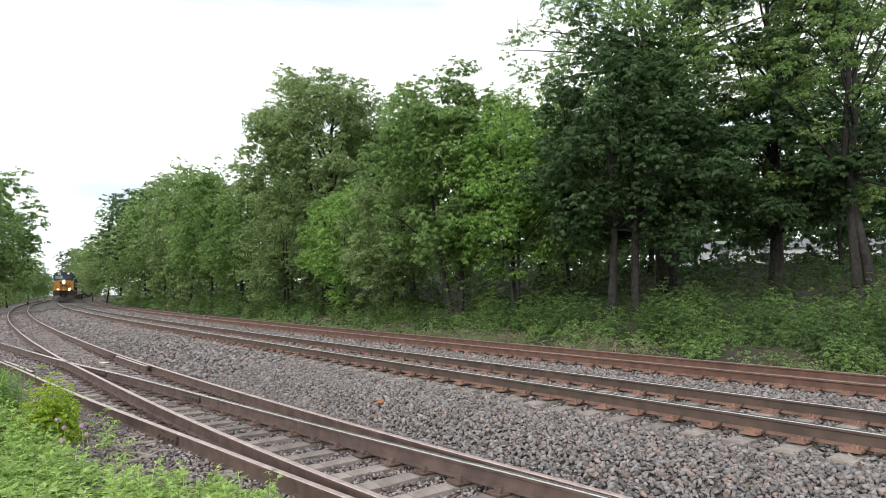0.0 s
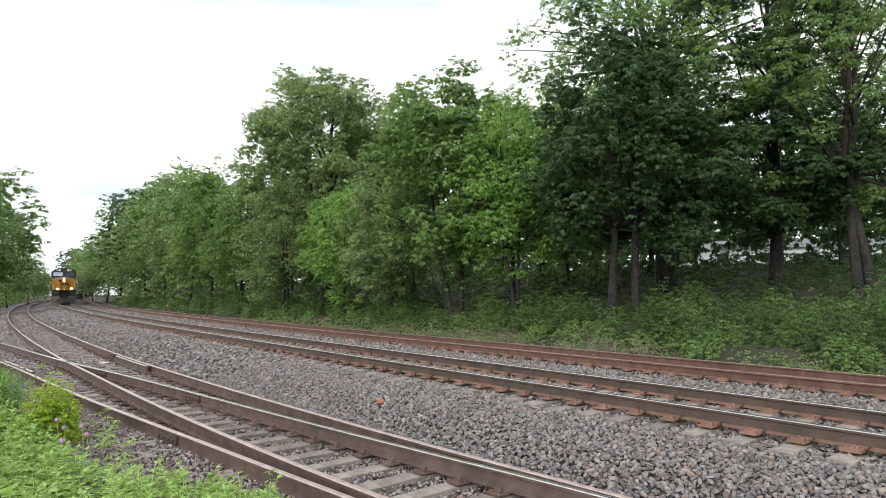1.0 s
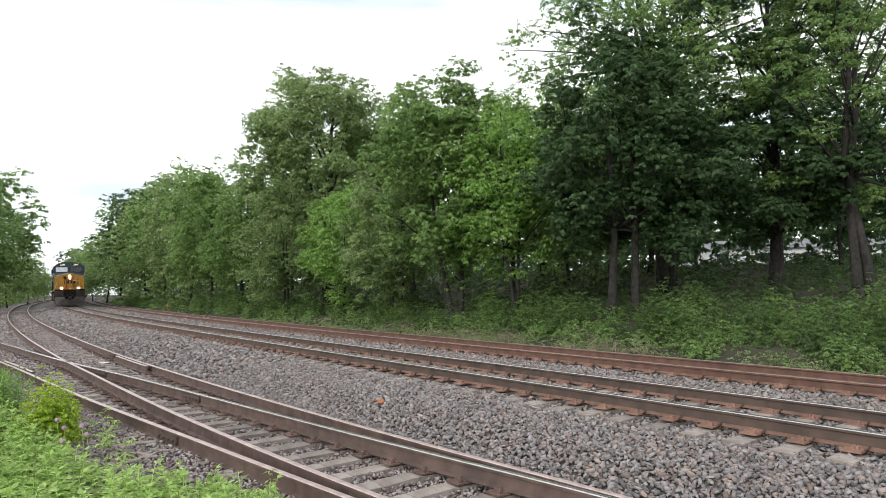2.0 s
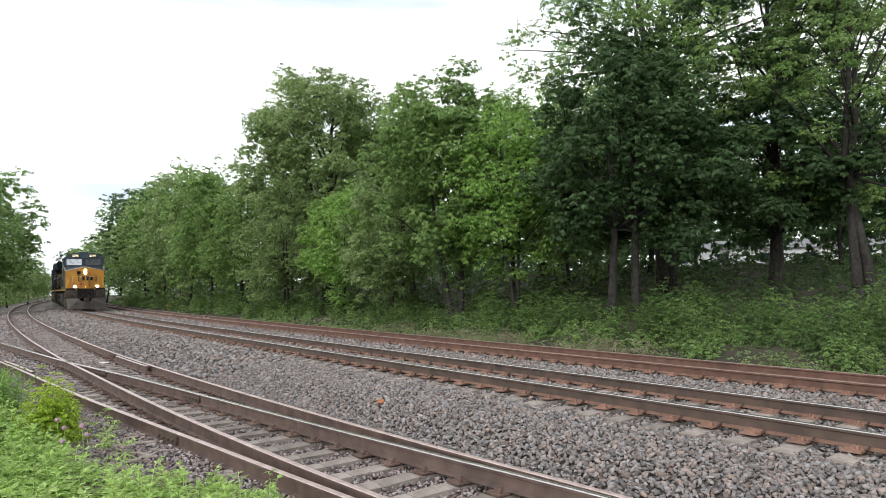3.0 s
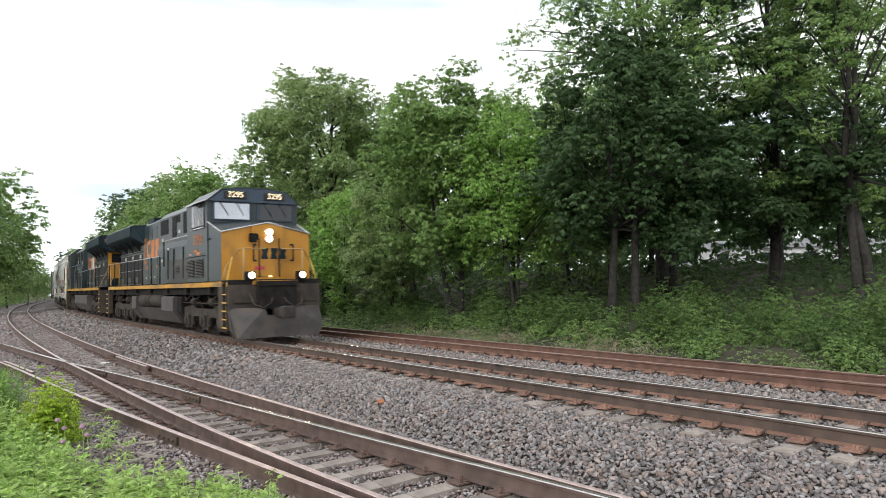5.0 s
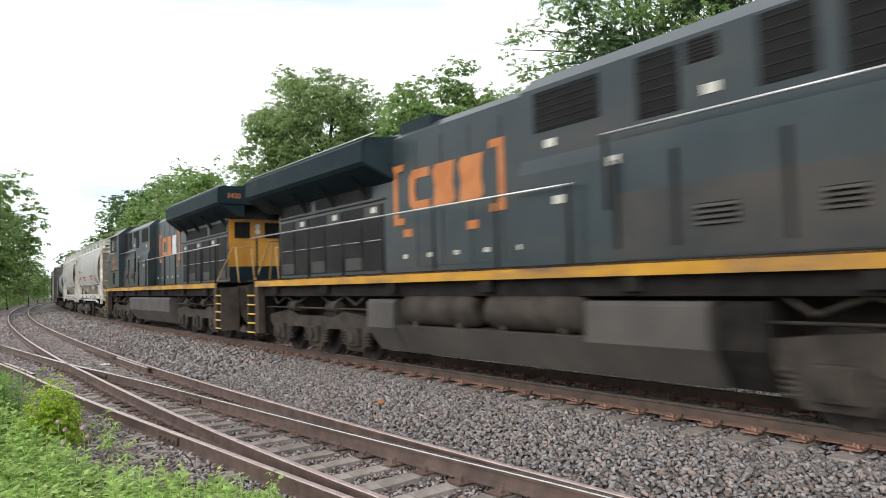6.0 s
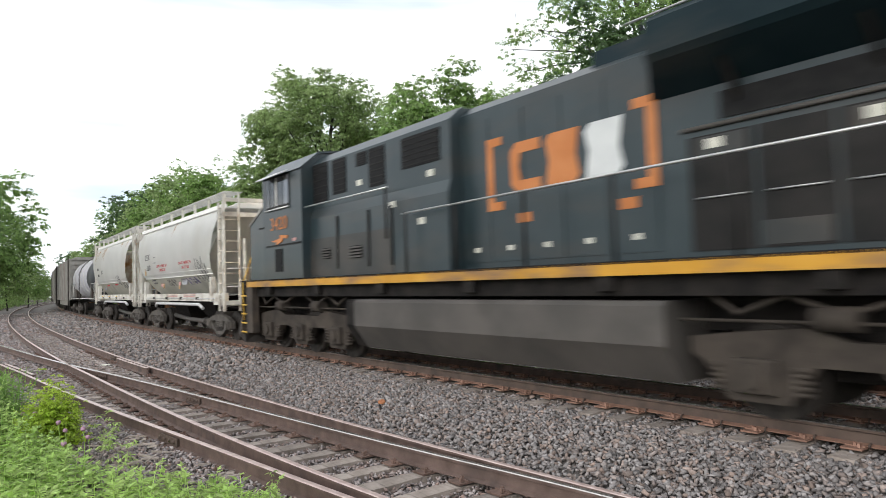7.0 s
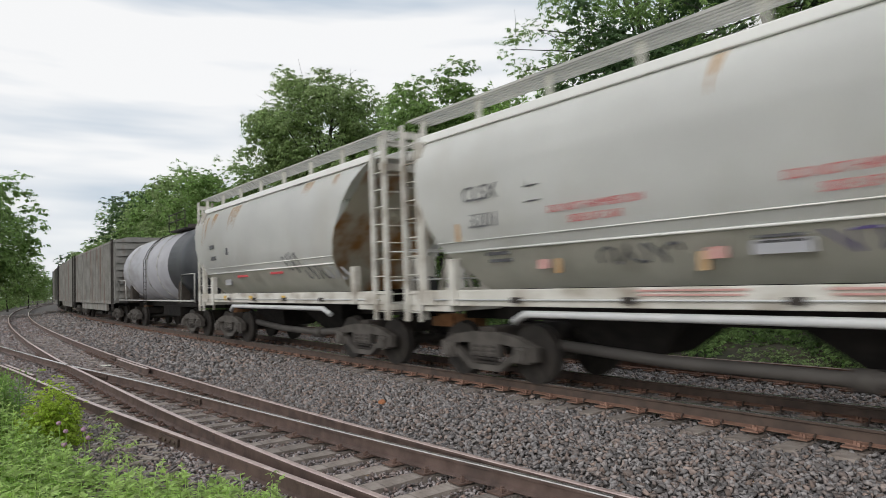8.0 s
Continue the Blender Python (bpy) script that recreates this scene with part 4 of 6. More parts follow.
def louvre(parent, x0, x1, y, z0, z1, n, sg, name="louvre"):
    bm = bmesh.new()
    box(bm, (x0, x1), (y - 0.004, y + 0.004), (z0, z1), mi=1)
    for i in range(n):
        z = z0 + (z1 - z0) * (i + 0.5) / n
        d = (z1 - z0) / n
        prism(bm, [(y, z + d * 0.35), (y + sg * 0.035, z - d * 0.3), (y + sg * 0.028, z - d * 0.4), (y, z + d * 0.12)], x0, x1)
    return part(name, bm, [M["fuel"], M["grille"]], parent)


def panel(parent, name, x, y, z, material, sg=0, th=0.012, bevel=0.0, label=""):
    """A thin raised panel on a side wall at y."""
    bm = bmesh.new()
    box(bm, x, (y - th, y + th), z, bevel)
    return part(name, bm, material, parent, label)


def plain_emblem(parent, y, x0, x1, z0, z1, sg, mats, th=0.006):
    """An emblem as plain shapes: two square brackets, three blocks, two short bars below."""
    w = x1 - x0
    h = z1 - z0
    for a, d in ((x0, 1), (x1, -1)):
        bm = bmesh.new()
        box(bm, tuple(sorted((a, a + d * w * 0.045))), (y - th, y + th), (z0 + h * 0.12, z1))
        box(bm, tuple(sorted((a + d * w * 0.045, a + d * w * 0.11))), (y - th, y + th), (z1 - h * 0.10, z1))
        box(bm, tuple(sorted((a + d * w * 0.045, a + d * w * 0.11))), (y - th, y + th), (z0 + h * 0.12, z0 + h * 0.22))
        part("bracket", bm, mats[0], parent)
    for i, m in enumerate(mats[1:4]):
        bm = bmesh.new()
        a = x0 + w * (0.17 + 0.235 * i)
        b = a + w * 0.20
        za, zb = z0 + h * 0.30, z1 - h * 0.12
        if i == 0:
            prism(bm, [(b, za), (b, za + h * 0.13), (a + w * 0.07, za + h * 0.13), (a + w * 0.055, (za + zb) / 2), (a + w * 0.07, zb - h * 0.13), (b, zb - h * 0.13), (b, zb), (a + w * 0.04, zb), (a, zb - h * 0.1), (a, za + h * 0.1), (a + w * 0.04, za)], y - th, y + th, "y")
        else:
            prism(bm, [(a, za), (b - w * 0.03, za), (b, za + h * 0.08), (b - w * 0.02, (za + zb) / 2), (b, zb), (a + w * 0.03, zb), (a, zb - h * 0.08), (a + w * 0.02, (za + zb) / 2)], y - th, y + th, "y")
        if sg > 0:
            for v in bm.verts:
                v.co.x = x0 + x1 - v.co.x
        bmesh.ops.recalc_face_normals(bm, faces=bm.faces)
        part("emblem_block", bm, m, parent)
    for a in (0.10, 0.70):
        panel(parent, "emblem_bar", (x0 + w * a, x0 + w * (a + 0.09)), y, (z0 - h * 0.06, z0 + h * 0.05), mats[0], th=th)


def collar(bm, c, r_in, r_out, depth, n=20):
    """A short ring that stands out forward round a lamp."""
    rings = []
    for r, x in ((r_in, 0), (r_in, depth), (r_out, depth), (r_out, 0)):
        rings.append([bm.verts.new((c[0] + x, c[1] + r * math.cos(6.28318 * k / n), c[2] + r * math.sin(6.28318 * k / n))) for k in range(n)])
    for a, b in zip(rings, rings[1:] + rings[:1]):
        for k in range(n):
            bm.faces.new((a[k], a[(k + 1) % n], b[(k + 1) % n], b[k]))


def locomotive(number, label, emblem, wing=0.0):
    t = thing("locomotive", label, "locomotive", "locomotives of the train")
    # underframe
    bm = bmesh.new()
    box(bm, (-9.4, 9.0), (-1.35, 1.35), (1.40, 1.80))
    box(bm, (-10.3, 10.0), (-0.6, 0.6), (0.95, 1.75))
    part("underframe", bm, M["under"], t)
    bm = bmesh.new()
    box(bm, (-9.9, 9.7), (-1.5, 1.5), (1.80, 1.84))
    part("deck", bm, M["under"], t)
    for sg in (-1, 1):
        panel(t, "sill_stripe", (-9.42, 9.28), sg * 1.485, (1.655, 1.825), M["stripe"], th=0.015, label="yellow sill stripe with dirt smears")
        bm = bmesh.new()
        for k in range(7):
            x = -8.3 + k * 2.7
            box(bm, (x - 0.13, x + 0.13), (sg * 1.36, sg * 1.47), (1.46, 1.655), 0.01)
        box(bm, (-9.3, 8.9), (sg * 1.1, sg * 1.3), (1.42, 1.52))
        part("bracket", bm, M["under"], t)
    # long hood with its doors
    bm = bmesh.new()
    prism(bm, [(-0.95, 1.84), (0.95, 1.84), (0.95, 4.53), (0.72, 4.71), (-0.72, 4.71), (-0.95, 4.53)], -9.05, 0.45)
    part("hood", bm, [M["blue"]], t, "blue-grey engine hood with tall doors")
    for sg in (-1, 1):
        x = -8.95
        for k in range(6):
            panel(t, "hood_door", (x + 0.03, x + 0.82), sg * 0.955, (1.92, 3.30), M["door_dark"], th=0.014)
            bm = bmesh.new()
            tube(bm, [(x + 0.12, sg * 0.985, 2.55), (x + 0.72, sg * 0.985, 2.55)], 0.012, 6)
            part("door_handle", bm, M["steel"], t)
            if k % 2:
                panel(t, "label_plate", (x + 0.1, x + 0.7), sg * 0.968, (3.06, 3.28), M["blue_dirty"], th=0.008)
                panel(t, "label_plate", (x + 0.38, x + 0.58), sg * 0.976, (3.13, 3.25), M["label"], th=0.006)
            else:
                panel(t, "label_plate", (x + 0.1, x + 0.8), sg * 0.968, (1.95, 2.22), M["blue_dirty"], th=0.008)
            x += 0.85
        bm = bmesh.new()
        tube(bm, [(-9.0, sg * 0.97, 3.40), (-3.8, sg * 0.97, 3.40)], 0.03, 6)
        part("hood_rail", bm, M["fuel"], t)
        panel(t, "intake_screen", (-8.9, -7.2), sg * 0.955, (3.46, 3.78), M["grille"], th=0.012)
        panel(t, "intake_screen", (-6.9, -4.3), sg * 0.955, (3.46, 3.78), M["grille"], th=0.012)
        for k in range(5):
            x = -3.45 + k * 0.80
            panel(t, "hood_panel", (x + 0.02, x + 0.77), sg * 0.952, (1.95, 4.36), M["blue"], th=0.010)
            panel(t, "label_plate", (x + 0.3, x + 0.42), sg * 0.966, (2.12, 2.2), M["label"], th=0.005)
    # flared radiator wings
    for sg in (-1, 1):
        bm = bmesh.new()
        prof = [(sg * 0.72, 4.79), (sg * 1.42, 4.77), (sg * 1.54, 4.67), (sg * 1.54, 4.27), (sg * 1.47, 4.19), (sg * 0.90, 3.84), (sg * 0.72, 3.84)]
        prism(bm, prof, -9.95, -3.35)
        for v in bm.verts:
            if v.co.x > -3.4 and abs(v.co.y) > 1.2:
                v.co.x -= 0.35
        part("radiator_wing", bm, M["blue_deep"], t, "dark blue overhanging radiator wing")
        bm = bmesh.new()
        tube(bm, [(-9.95, sg * 1.43, 4.79), (-3.4, sg * 1.43, 4.79)], 0.016, 6)
        part("wing_edge", bm, M["steel"], t)
        for k in range(4):
            x = -8.9 + k * 1.45
            bm = bmesh.new()
            prism(bm, [(sg * 0.96, 3.82), (sg * 1.40, 4.17), (sg * 1.36, 4.18), (sg * 0.96, 3.60)], x, x + 0.05)
            part("wing_gusset", bm, M["under"], t)
    bm = bmesh.new()
    prism(bm, [(-0.80, 4.66), (0.80, 4.66), (0.80, 4.8), (0.55, 4.89), (-0.55, 4.89), (-0.80, 4.8)], -9.92, -3.4)
    part("radiator_roof", bm, M["blue_deep"], t)
    bm = bmesh.new()
    prism(bm, [(-0.85, 4.53), (0.85, 4.53), (0.78, 4.87), (-0.78, 4.87)], -3.38, -2.35)
    part("exhaust_box", bm, M["blue_deep"], t)
    bm = bmesh.new()
    for x in (-8.6, -7.0, -5.4):
        disc(bm, (x, 0, 4.91), (0, 0, 1), 0.62, 0.05, 20)
    part("fan_grille", bm, M["grille"], t)
    # rear face
    bm = bmesh.new()
    prism(bm, [(-0.93, 1.86), (0.93, 1.86), (0.93, 3.86), (-0.93, 3.86)], -9.10, -9.06)
    part("rear_face", bm, M["orange"], t, "orange-yellow rear end sheet")
    panel_bm = bmesh.new()
    box(panel_bm, (-9.13, -9.09), (-0.93, 0.93), (1.86, 2.32))
    part("rear_kick_plate", panel_bm, M["blue_deep"], t)
    bm = bmesh.new()
    box(bm, (-9.98, -9.92), (-1.5, 1.5), (4.21, 4.73), 0.02)
    box(bm, (-9.98, -9.92), (-0.72, 0.72), (4.66, 4.86))
    part("rear_hood_face", bm, M["blue_deep"], t)
    for y in (-0.5, 0.5):
        bm = bmesh.new()
        box(bm, (-9.13, -9.10), (y - 0.25, y + 0.25), (3.25, 3.75))
        part("rear_window", bm, M["grille"], t)
    for z in (3.62, 3.45):
        bm = bmesh.new()
        disc(bm, (-9.14, 0, z), (1, 0, 0), 0.085, 0.05, 16)
        part("rear_light", bm, M["silver"], t)
    # cabinet behind the cab
    bm = bmesh.new()
    prism(bm, [(-1.30, 1.84), (1.30, 1.84), (1.30, 3.20), (1.22, 3.42), (1.22, 4.47), (0.95, 4.71), (-0.95, 4.71), (-1.22, 4.47), (-1.22, 3.42), (-1.30, 3.20)], 0.46, 5.70)
    part("equipment_cabinet", bm, M["blue"], t, "blue-grey cabinet with screened vents")
    for sg in (-1, 1):
        for x0, x1, z0, z1 in ((0.75, 1.95, 3.80, 4.39), (2.55, 3.15, 3.62, 4.41), (3.25, 3.65, 4.13, 4.41), (4.11, 4.71, 3.66, 4.43), (4.95, 5.66, 3.54, 4.47)):
            bm = bmesh.new()
            box(bm, (x0, x1), (sg * 1.222 - 0.012, sg * 1.222 + 0.012), (z0, z1))
            for k in range(6):
                z = z0 + (z1 - z0) * (k + 0.5) / 6
                box(bm, (x0, x1), (sg * 1.23, sg * 1.242), (z - 0.008, z + 0.008), mi=1)
            part("vent_screen", bm, [M["grille"], M["door_dark"]], t)
        for x in (2.2, 3.05, 4.36):
            panel(t, "cabinet_rib", (x, x + 0.06), sg * 1.303, (2.0, 3.15), M["door_dark"], th=0.03)
        panel(t, "lower_cabinet", (2.2, 5.70), sg * 1.306, (1.86, 2.72), M["blue_dirty"], th=0.006, label="dusty brown-grey lower cabinet sheet")
        louvre(t, 3.35, 3.85, sg * 1.316, 2.20, 2.46, 4, sg)
        louvre(t, 4.73, 5.1, sg * 1.316, 2.24, 2.48, 4, sg)
        for x, z in ((0.95, 3.55), (1.15, 2.7), (3.45, 3.72), (2.1, 3.1)):
            panel(t, "label_plate", (x, x + 0.2), sg * (1.308 if z < 3.2 else 1.228), (z, z + 0.12), M["label"], th=0.005)
    # cab
    bm = bmesh.new()
    prism(bm, [(-1.52, 1.84), (1.52, 1.84), (1.53, 4.43), (1.05, 4.77), (0.45, 4.85), (-0.45, 4.85), (-1.05, 4.77), (-1.53, 4.43)], 5.70, 7.98)
    part("cab", bm, M["blue"], t, "blue-grey crew cab with a bevelled roof")
    bm = bmesh.new()
    prism(bm, [(-1.53, 4.43), (-1.05, 4.79), (-0.45, 4.87), (0.45, 4.87), (1.05, 4.79), (1.53, 4.43), (1.58, 4.41), (1.08, 4.83), (0.46, 4.91), (-0.46, 4.91), (-1.08, 4.83), (-1.58, 4.41)], 5.65, 8.06)
    box(bm, (6.6, 7.3), (-0.35, 0.35), (4.89, 5.01), 0.04)
    part("cab_roof", bm, M["blue"], t)
    for sg in (-1, 1):
        y = sg * 1.535
        panel(t, "window_frame", (6.33, 7.72), y, (3.58, 4.41), M["door_dark"], th=0.010)
        for x0, x1, m in ((6.38, 6.62, "pane_side"), (6.66, 7.00, "glass"), (7.04, 7.16, "cream"), (7.20, 7.42, "glass"), (7.47, 7.68, "glass")):
            panel(t, "window_pane", (x0, x1), y + sg * 0.010, (3.66, 4.37), M[m], th=0.006)
        bm = bmesh.new()
        prism(bm, [(y, 4.45), (y + sg * 0.26, 4.34), (y + sg * 0.26, 4.37), (y, 4.49)], 6.42, 7.76)
        part("window_awning", bm, M["silver"], t)
        bm = bmesh.new()
        tube(bm, [(6.33, y + sg * 0.03, 3.58), (7.74, y + sg * 0.03, 3.58)], 0.02, 6)
        part("window_sill", bm, M["silver"], t)
        letters("number_lettering", number, 0.46, M["logo"], t, (7.0, y + sg * 0.004, 3.20), sg, "orange road number", 1.12)
        bm = bmesh.new()
        prism(bm, [(6.50, 2.89), (6.92, 2.92), (6.92, 2.84), (7.45, 2.79), (7.12, 2.75), (7.14, 2.68), (6.78, 2.76), (6.78, 2.84), (6.50, 2.81)], y - 0.006, y + 0.006, "y")
        part("arrow_mark", bm, M["logo"], t)
        if sg < 0:
            louvre(t, 5.80, 6.55, y, 1.98, 2.58, 12, sg)
            louvre(t, 6.75, 7.55, y, 1.98, 2.58, 12, sg)
        else:
            panel(t, "side_vent", (6.82, 7.22), y, (2.02, 2.58), M["grille"], th=0.010)
        panel(t, "drip_strip", (5.75, 7.75), y + sg * 0.01, (2.66, 2.69), M["door_dark"], th=0.014)
        panel(t, "flag_decal", (6.02, 6.20), y, (2.73, 2.80), M["faded_red"], th=0.006)
        panel(t, "side_marking", (7.95, 8.25), y - sg * 0.01, (3.16, 3.20), M["door_dark"], th=0.012)
    # nose: full width, its top falls to a chevron edge at the front
    bm = bmesh.new()
    back = [(-1.50, 1.84), (1.50, 1.84), (1.50, 3.72), (0.0, 3.82), (-1.50, 3.72)]
    fr = [(-1.44, 1.84), (1.44, 1.84), (1.44, 3.34), (0.0, 3.64), (-1.44, 3.34)]
    vb = [bm.verts.new((7.98, a, b)) for a, b in back]
    vf = [bm.verts.new((9.09, a, b)) for a, b in fr]
    for i in range(5):
        bm.faces.new((vb[i], vb[(i + 1) % 5], vf[(i + 1) % 5], vf[i]))
    bm.faces.new(vf)
    bmesh.ops.recalc_face_normals(bm, faces=bm.faces)
    part("nose", bm, M["blue"], t, "blue-grey short nose with sloped top")
    bm = bmesh.new()
    f0 = [bm.verts.new((9.095, a, b)) for a, b in ((-1.44, 1.86), (-0.5, 1.86), (-0.5, 3.52), (-1.44, 3.32))]
    f1 = [bm.verts.new((9.18, a, b)) for a, b in ((-0.5, 1.86), (0.5, 1.86), (0.5, 3.52), (0.0, 3.63), (-0.5, 3.52))]
    f2 = [bm.verts.new((9.095, a, b)) for a, b in ((0.5, 1.86), (1.44, 1.86), (1.44, 3.32), (0.5, 3.52))]
    for f in (f0, f1, f2):
        bm.faces.new(f)
    bm.faces.new((f0[1], f1[0], f1[4], f0[2]))
    bm.faces.new((f2[0], f2[3], f1[2], f1[1]))
    bm.faces.new((f0[2], f1[4], f1[3], f1[2], f2[3]))
    bmesh.ops.recalc_face_normals(bm, faces=bm.faces)
    part("nose_face", bm, M["orange"], t, "orange-yellow nose face")
    bm = bmesh.new()
    tube(bm, [(9.12, -1.46, 3.34), (9.2, 0, 3.66), (9.12, 1.46, 3.34)], 0.022, 6)
    tube(bm, [(9.12, -1.46, 3.34), (7.99, -1.52, 3.74)], 0.018, 6)
    tube(bm, [(9.12, 1.46, 3.34), (7.99, 1.52, 3.74)], 0.018, 6)
    part("nose_trim", bm, M["silver"], t, "white edge line round the nose")
    bm = bmesh.new()
    box(bm, (9.18, 9.2), (-0.36, 0.24), (1.95, 3.10), 0.01)
    part("nose_door", bm, M["orange"], t)
    for y in (0.36, -0.30):
        bm = bmesh.new()
        tube(bm, [(9.22, y, 1.92), (9.22, y, 3.15)], 0.02, 6)
        part("door_hinge", bm, M["door_dark"], t)
    bm = bmesh.new()
    box(bm, (9.175, 9.195), (-0.60, -0.32), (3.02, 3.30), 0.04)
    part("nose_window", bm, M["grille"], t)
    for z in (3.34, 3.13):
        bm = bmesh.new()
        collar(bm, (9.19, 0.02, z), 0.10, 0.125, 0.10)
        h = part("headlight", bm, M["silver"], t, "lit headlight")
        bm = bmesh.new()
        disc(bm, (9.21, 0.02, z), (1, 0, 0), 0.09, 0.02, 20)
        part("lens", bm, M["lamp"], h)
    # nose emblem in dark blue plain shapes
    for a, b in ((-0.50, 1), (0.86, -1)):
        bm = bmesh.new()
        box(bm, (9.205, 9.215), tuple(sorted((a, a + b * 0.05))), (2.42, 2.98))
        box(bm, (9.205, 9.215), tuple(sorted((a + b * 0.05, a + b * 0.13))), (2.92, 2.98))
        box(bm, (9.205, 9.215), tuple(sorted((a + b * 0.05, a + b * 0.13))), (2.42, 2.48))
        part("bracket", bm, M["blue_deep"], t)
    for a in (-0.24, 0.06, 0.36):
        bm = bmesh.new()
        prism(bm, [(a, 2.50), (a + 0.24, 2.50), (a + 0.20, 2.66), (a + 0.26, 2.84), (a + 0.02, 2.84), (a + 0.05, 2.68)], 9.205, 9.216)
        part("emblem_block", bm, M["blue_deep"], t)
    bm = bmesh.new()
    box(bm, (9.205, 9.225), (-0.44, -0.12), (2.16, 2.27))
    part("warning_sign", bm, M["red"], t, "red warning sign")
    # windscreen and number boards
    for y0, y1, m in ((-1.30, -0.16, "pane"), (0.16, 1.30, "glass")):
        bm = bmesh.new()
        box(bm, (7.98, 8.02), (y0 - 0.06, y1 + 0.06), (3.80, 4.41), 0.02)
        part("windscreen_frame", bm, M["blue_front"], t)
        bm = bmesh.new()
        box(bm, (8.02, 8.035), (y0, y1), (3.84, 4.37), 0.006)
        w = part("windscreen", bm, M[m], t)
        bm = bmesh.new()
        tube(bm, [(8.05, y0 + 0.15, 4.41), (8.05, y0 + 0.45, 3.96)], 0.012, 5)
        tube(bm, [(8.05, y1 - 0.45, 4.41), (8.05, y1 - 0.2, 3.98)], 0.012, 5)
        part("wiper", bm, M["black"], w)
    bm = bmesh.new()
    prism(bm, [(-1.5, 4.41), (1.5, 4.41), (1.05, 4.77), (0.45, 4.85), (-0.45, 4.85), (-1.05, 4.77)], 7.98, 8.10)
    part("cab_brow", bm, M["blue_front"], t)
    for y in (-0.66, 0.66):
        bm = bmesh.new()
        box(bm, (8.10, 8.16), (y - 0.36, y + 0.36), (4.51, 4.75), 0.015)
        nb = part("number_board", bm, M["black"], t, "lit number board on black")
        letters("number_lettering", number, 0.26, M["board"], nb, (8.168, y, 4.63), front=True)
    # front platform, ditch lights, pilot and plough
    bm = bmesh.new()
    box(bm, (9.2, 10.05), (-0.62, 0.62), (1.66, 1.80))
    box(bm, (9.0, 9.75), (-1.46, 1.46), (1.70, 1.80))
    part("front_platform", bm, M["under"], t)
    bm = bmesh.new()
    box(bm, (9.76, 9.80), (-0.72, 0.72), (1.70, 1.82))
    part("anticlimber_stripe", bm, M["stripe"], t)
    for y in (-0.78, 0.86):
        bm = bmesh.new()
        box(bm, (9.62, 9.80), (y - 0.15, y + 0.15), (1.82, 2.10), 0.02)
        collar(bm, (9.80, y, 1.98), 0.10, 0.13, 0.09)
        h = part("ditch_light", bm, M["door_dark"], t, "lit ditch light in a dark box")
        bm = bmesh.new()
        disc(bm, (9.81, y, 1.98), (1, 0, 0), 0.10, 0.03, 18)
        part("lens", bm, M["ditch"], h)
    bm = bmesh.new()
    box(bm, (9.225, 9.24), (0.02, 0.09), (1.93, 1.97))
    part("marker_light", bm, M["marker"], t)
    bm = bmesh.new()
    prism(bm, [(-1.46, 0.34), (-1.30, 0.10), (1.30, 0.10), (1.46, 0.34), (1.46, 1.0), (0.45, 1.0), (0.38, 0.76), (-0.38, 0.76), (-0.45, 1.0), (-1.46, 1.0)], 9.95, 10.05)
    for v in bm.verts:
        if abs(v.co.y) > 1.0:
            v.co.x -= 0.30
        if v.co.z < 0.4:
            v.co.x += 0.28
    part("snow_plough", bm, M["plough"], t, "dusty grey snow plough")
    bm = bmesh.new()
    prism(bm, [(-1.46, 0.95), (1.46, 0.95), (1.46, 1.70), (-1.46, 1.70)], 9.70, 9.78)
    box(bm, (9.78, 9.84), (-1.3, -0.55), (1.16, 1.22))
    box(bm, (9.78, 9.84), (0.55, 1.3), (1.16, 1.22))
    part("pilot_sheet", bm, M["pilot"], t, "brown dusty pilot sheet")
    bm = bmesh.new()
    box(bm, (9.8, 10.5), (-0.13, 0.13), (0.72, 0.98), 0.04)
    box(bm, (10.45, 10.85), (-0.18, 0.2), (0.68, 1.04), 0.06)
    part("coupler", bm, M["truck_dark"], t)
    bm = bmesh.new()
    for sg in (-1, 1):
        tube(bm, [(9.82, sg * 0.85, 1.45), (10.0, sg * 0.75, 1.1), (10.08, sg * 0.5, 0.98), (10.05, sg * 0.25, 1.15), (9.9, sg * 0.12, 1.42)], 0.028, 8)
    part("air_hose", bm, M["truck"], t)
    bm = bmesh.new()
    disc(bm, (9.84, 0.52, 1.52), (1, 0, 0), 0.09, 0.04, 14)
    part("cut_out_cock", bm, M["red"], t)
    bm = bmesh.new()
    box(bm, (-10.9, -9.9), (-0.14, 0.14), (0.70, 1.0), 0.04)
    part("rear_coupler", bm, M["truck_dark"], t)
    bm = bmesh.new()
    prism(bm, [(-0.95, 1.70), (-0.95, 0.95), (-0.7, 0.55), (-0.3, 0.55), (-0.3, 0.9), (0.3, 0.9), (0.3, 0.55), (0.7, 0.55), (0.95, 0.95), (0.95, 1.70)], -9.98, -9.88)
    part("rear_pilot", bm, M["pilot"], t)
    bm = bmesh.new()
    for y in (-0.6, -0.35, 0.35, 0.6):
        tube(bm, [(-10.0, y, 1.5), (-10.25, y * 0.95, 1.0), (-10.5, y * 0.8, 0.75), (-10.8, y * 0.7, 0.8)], 0.03, 6)
    part("rear_air_hose", bm, M["truck"], t)
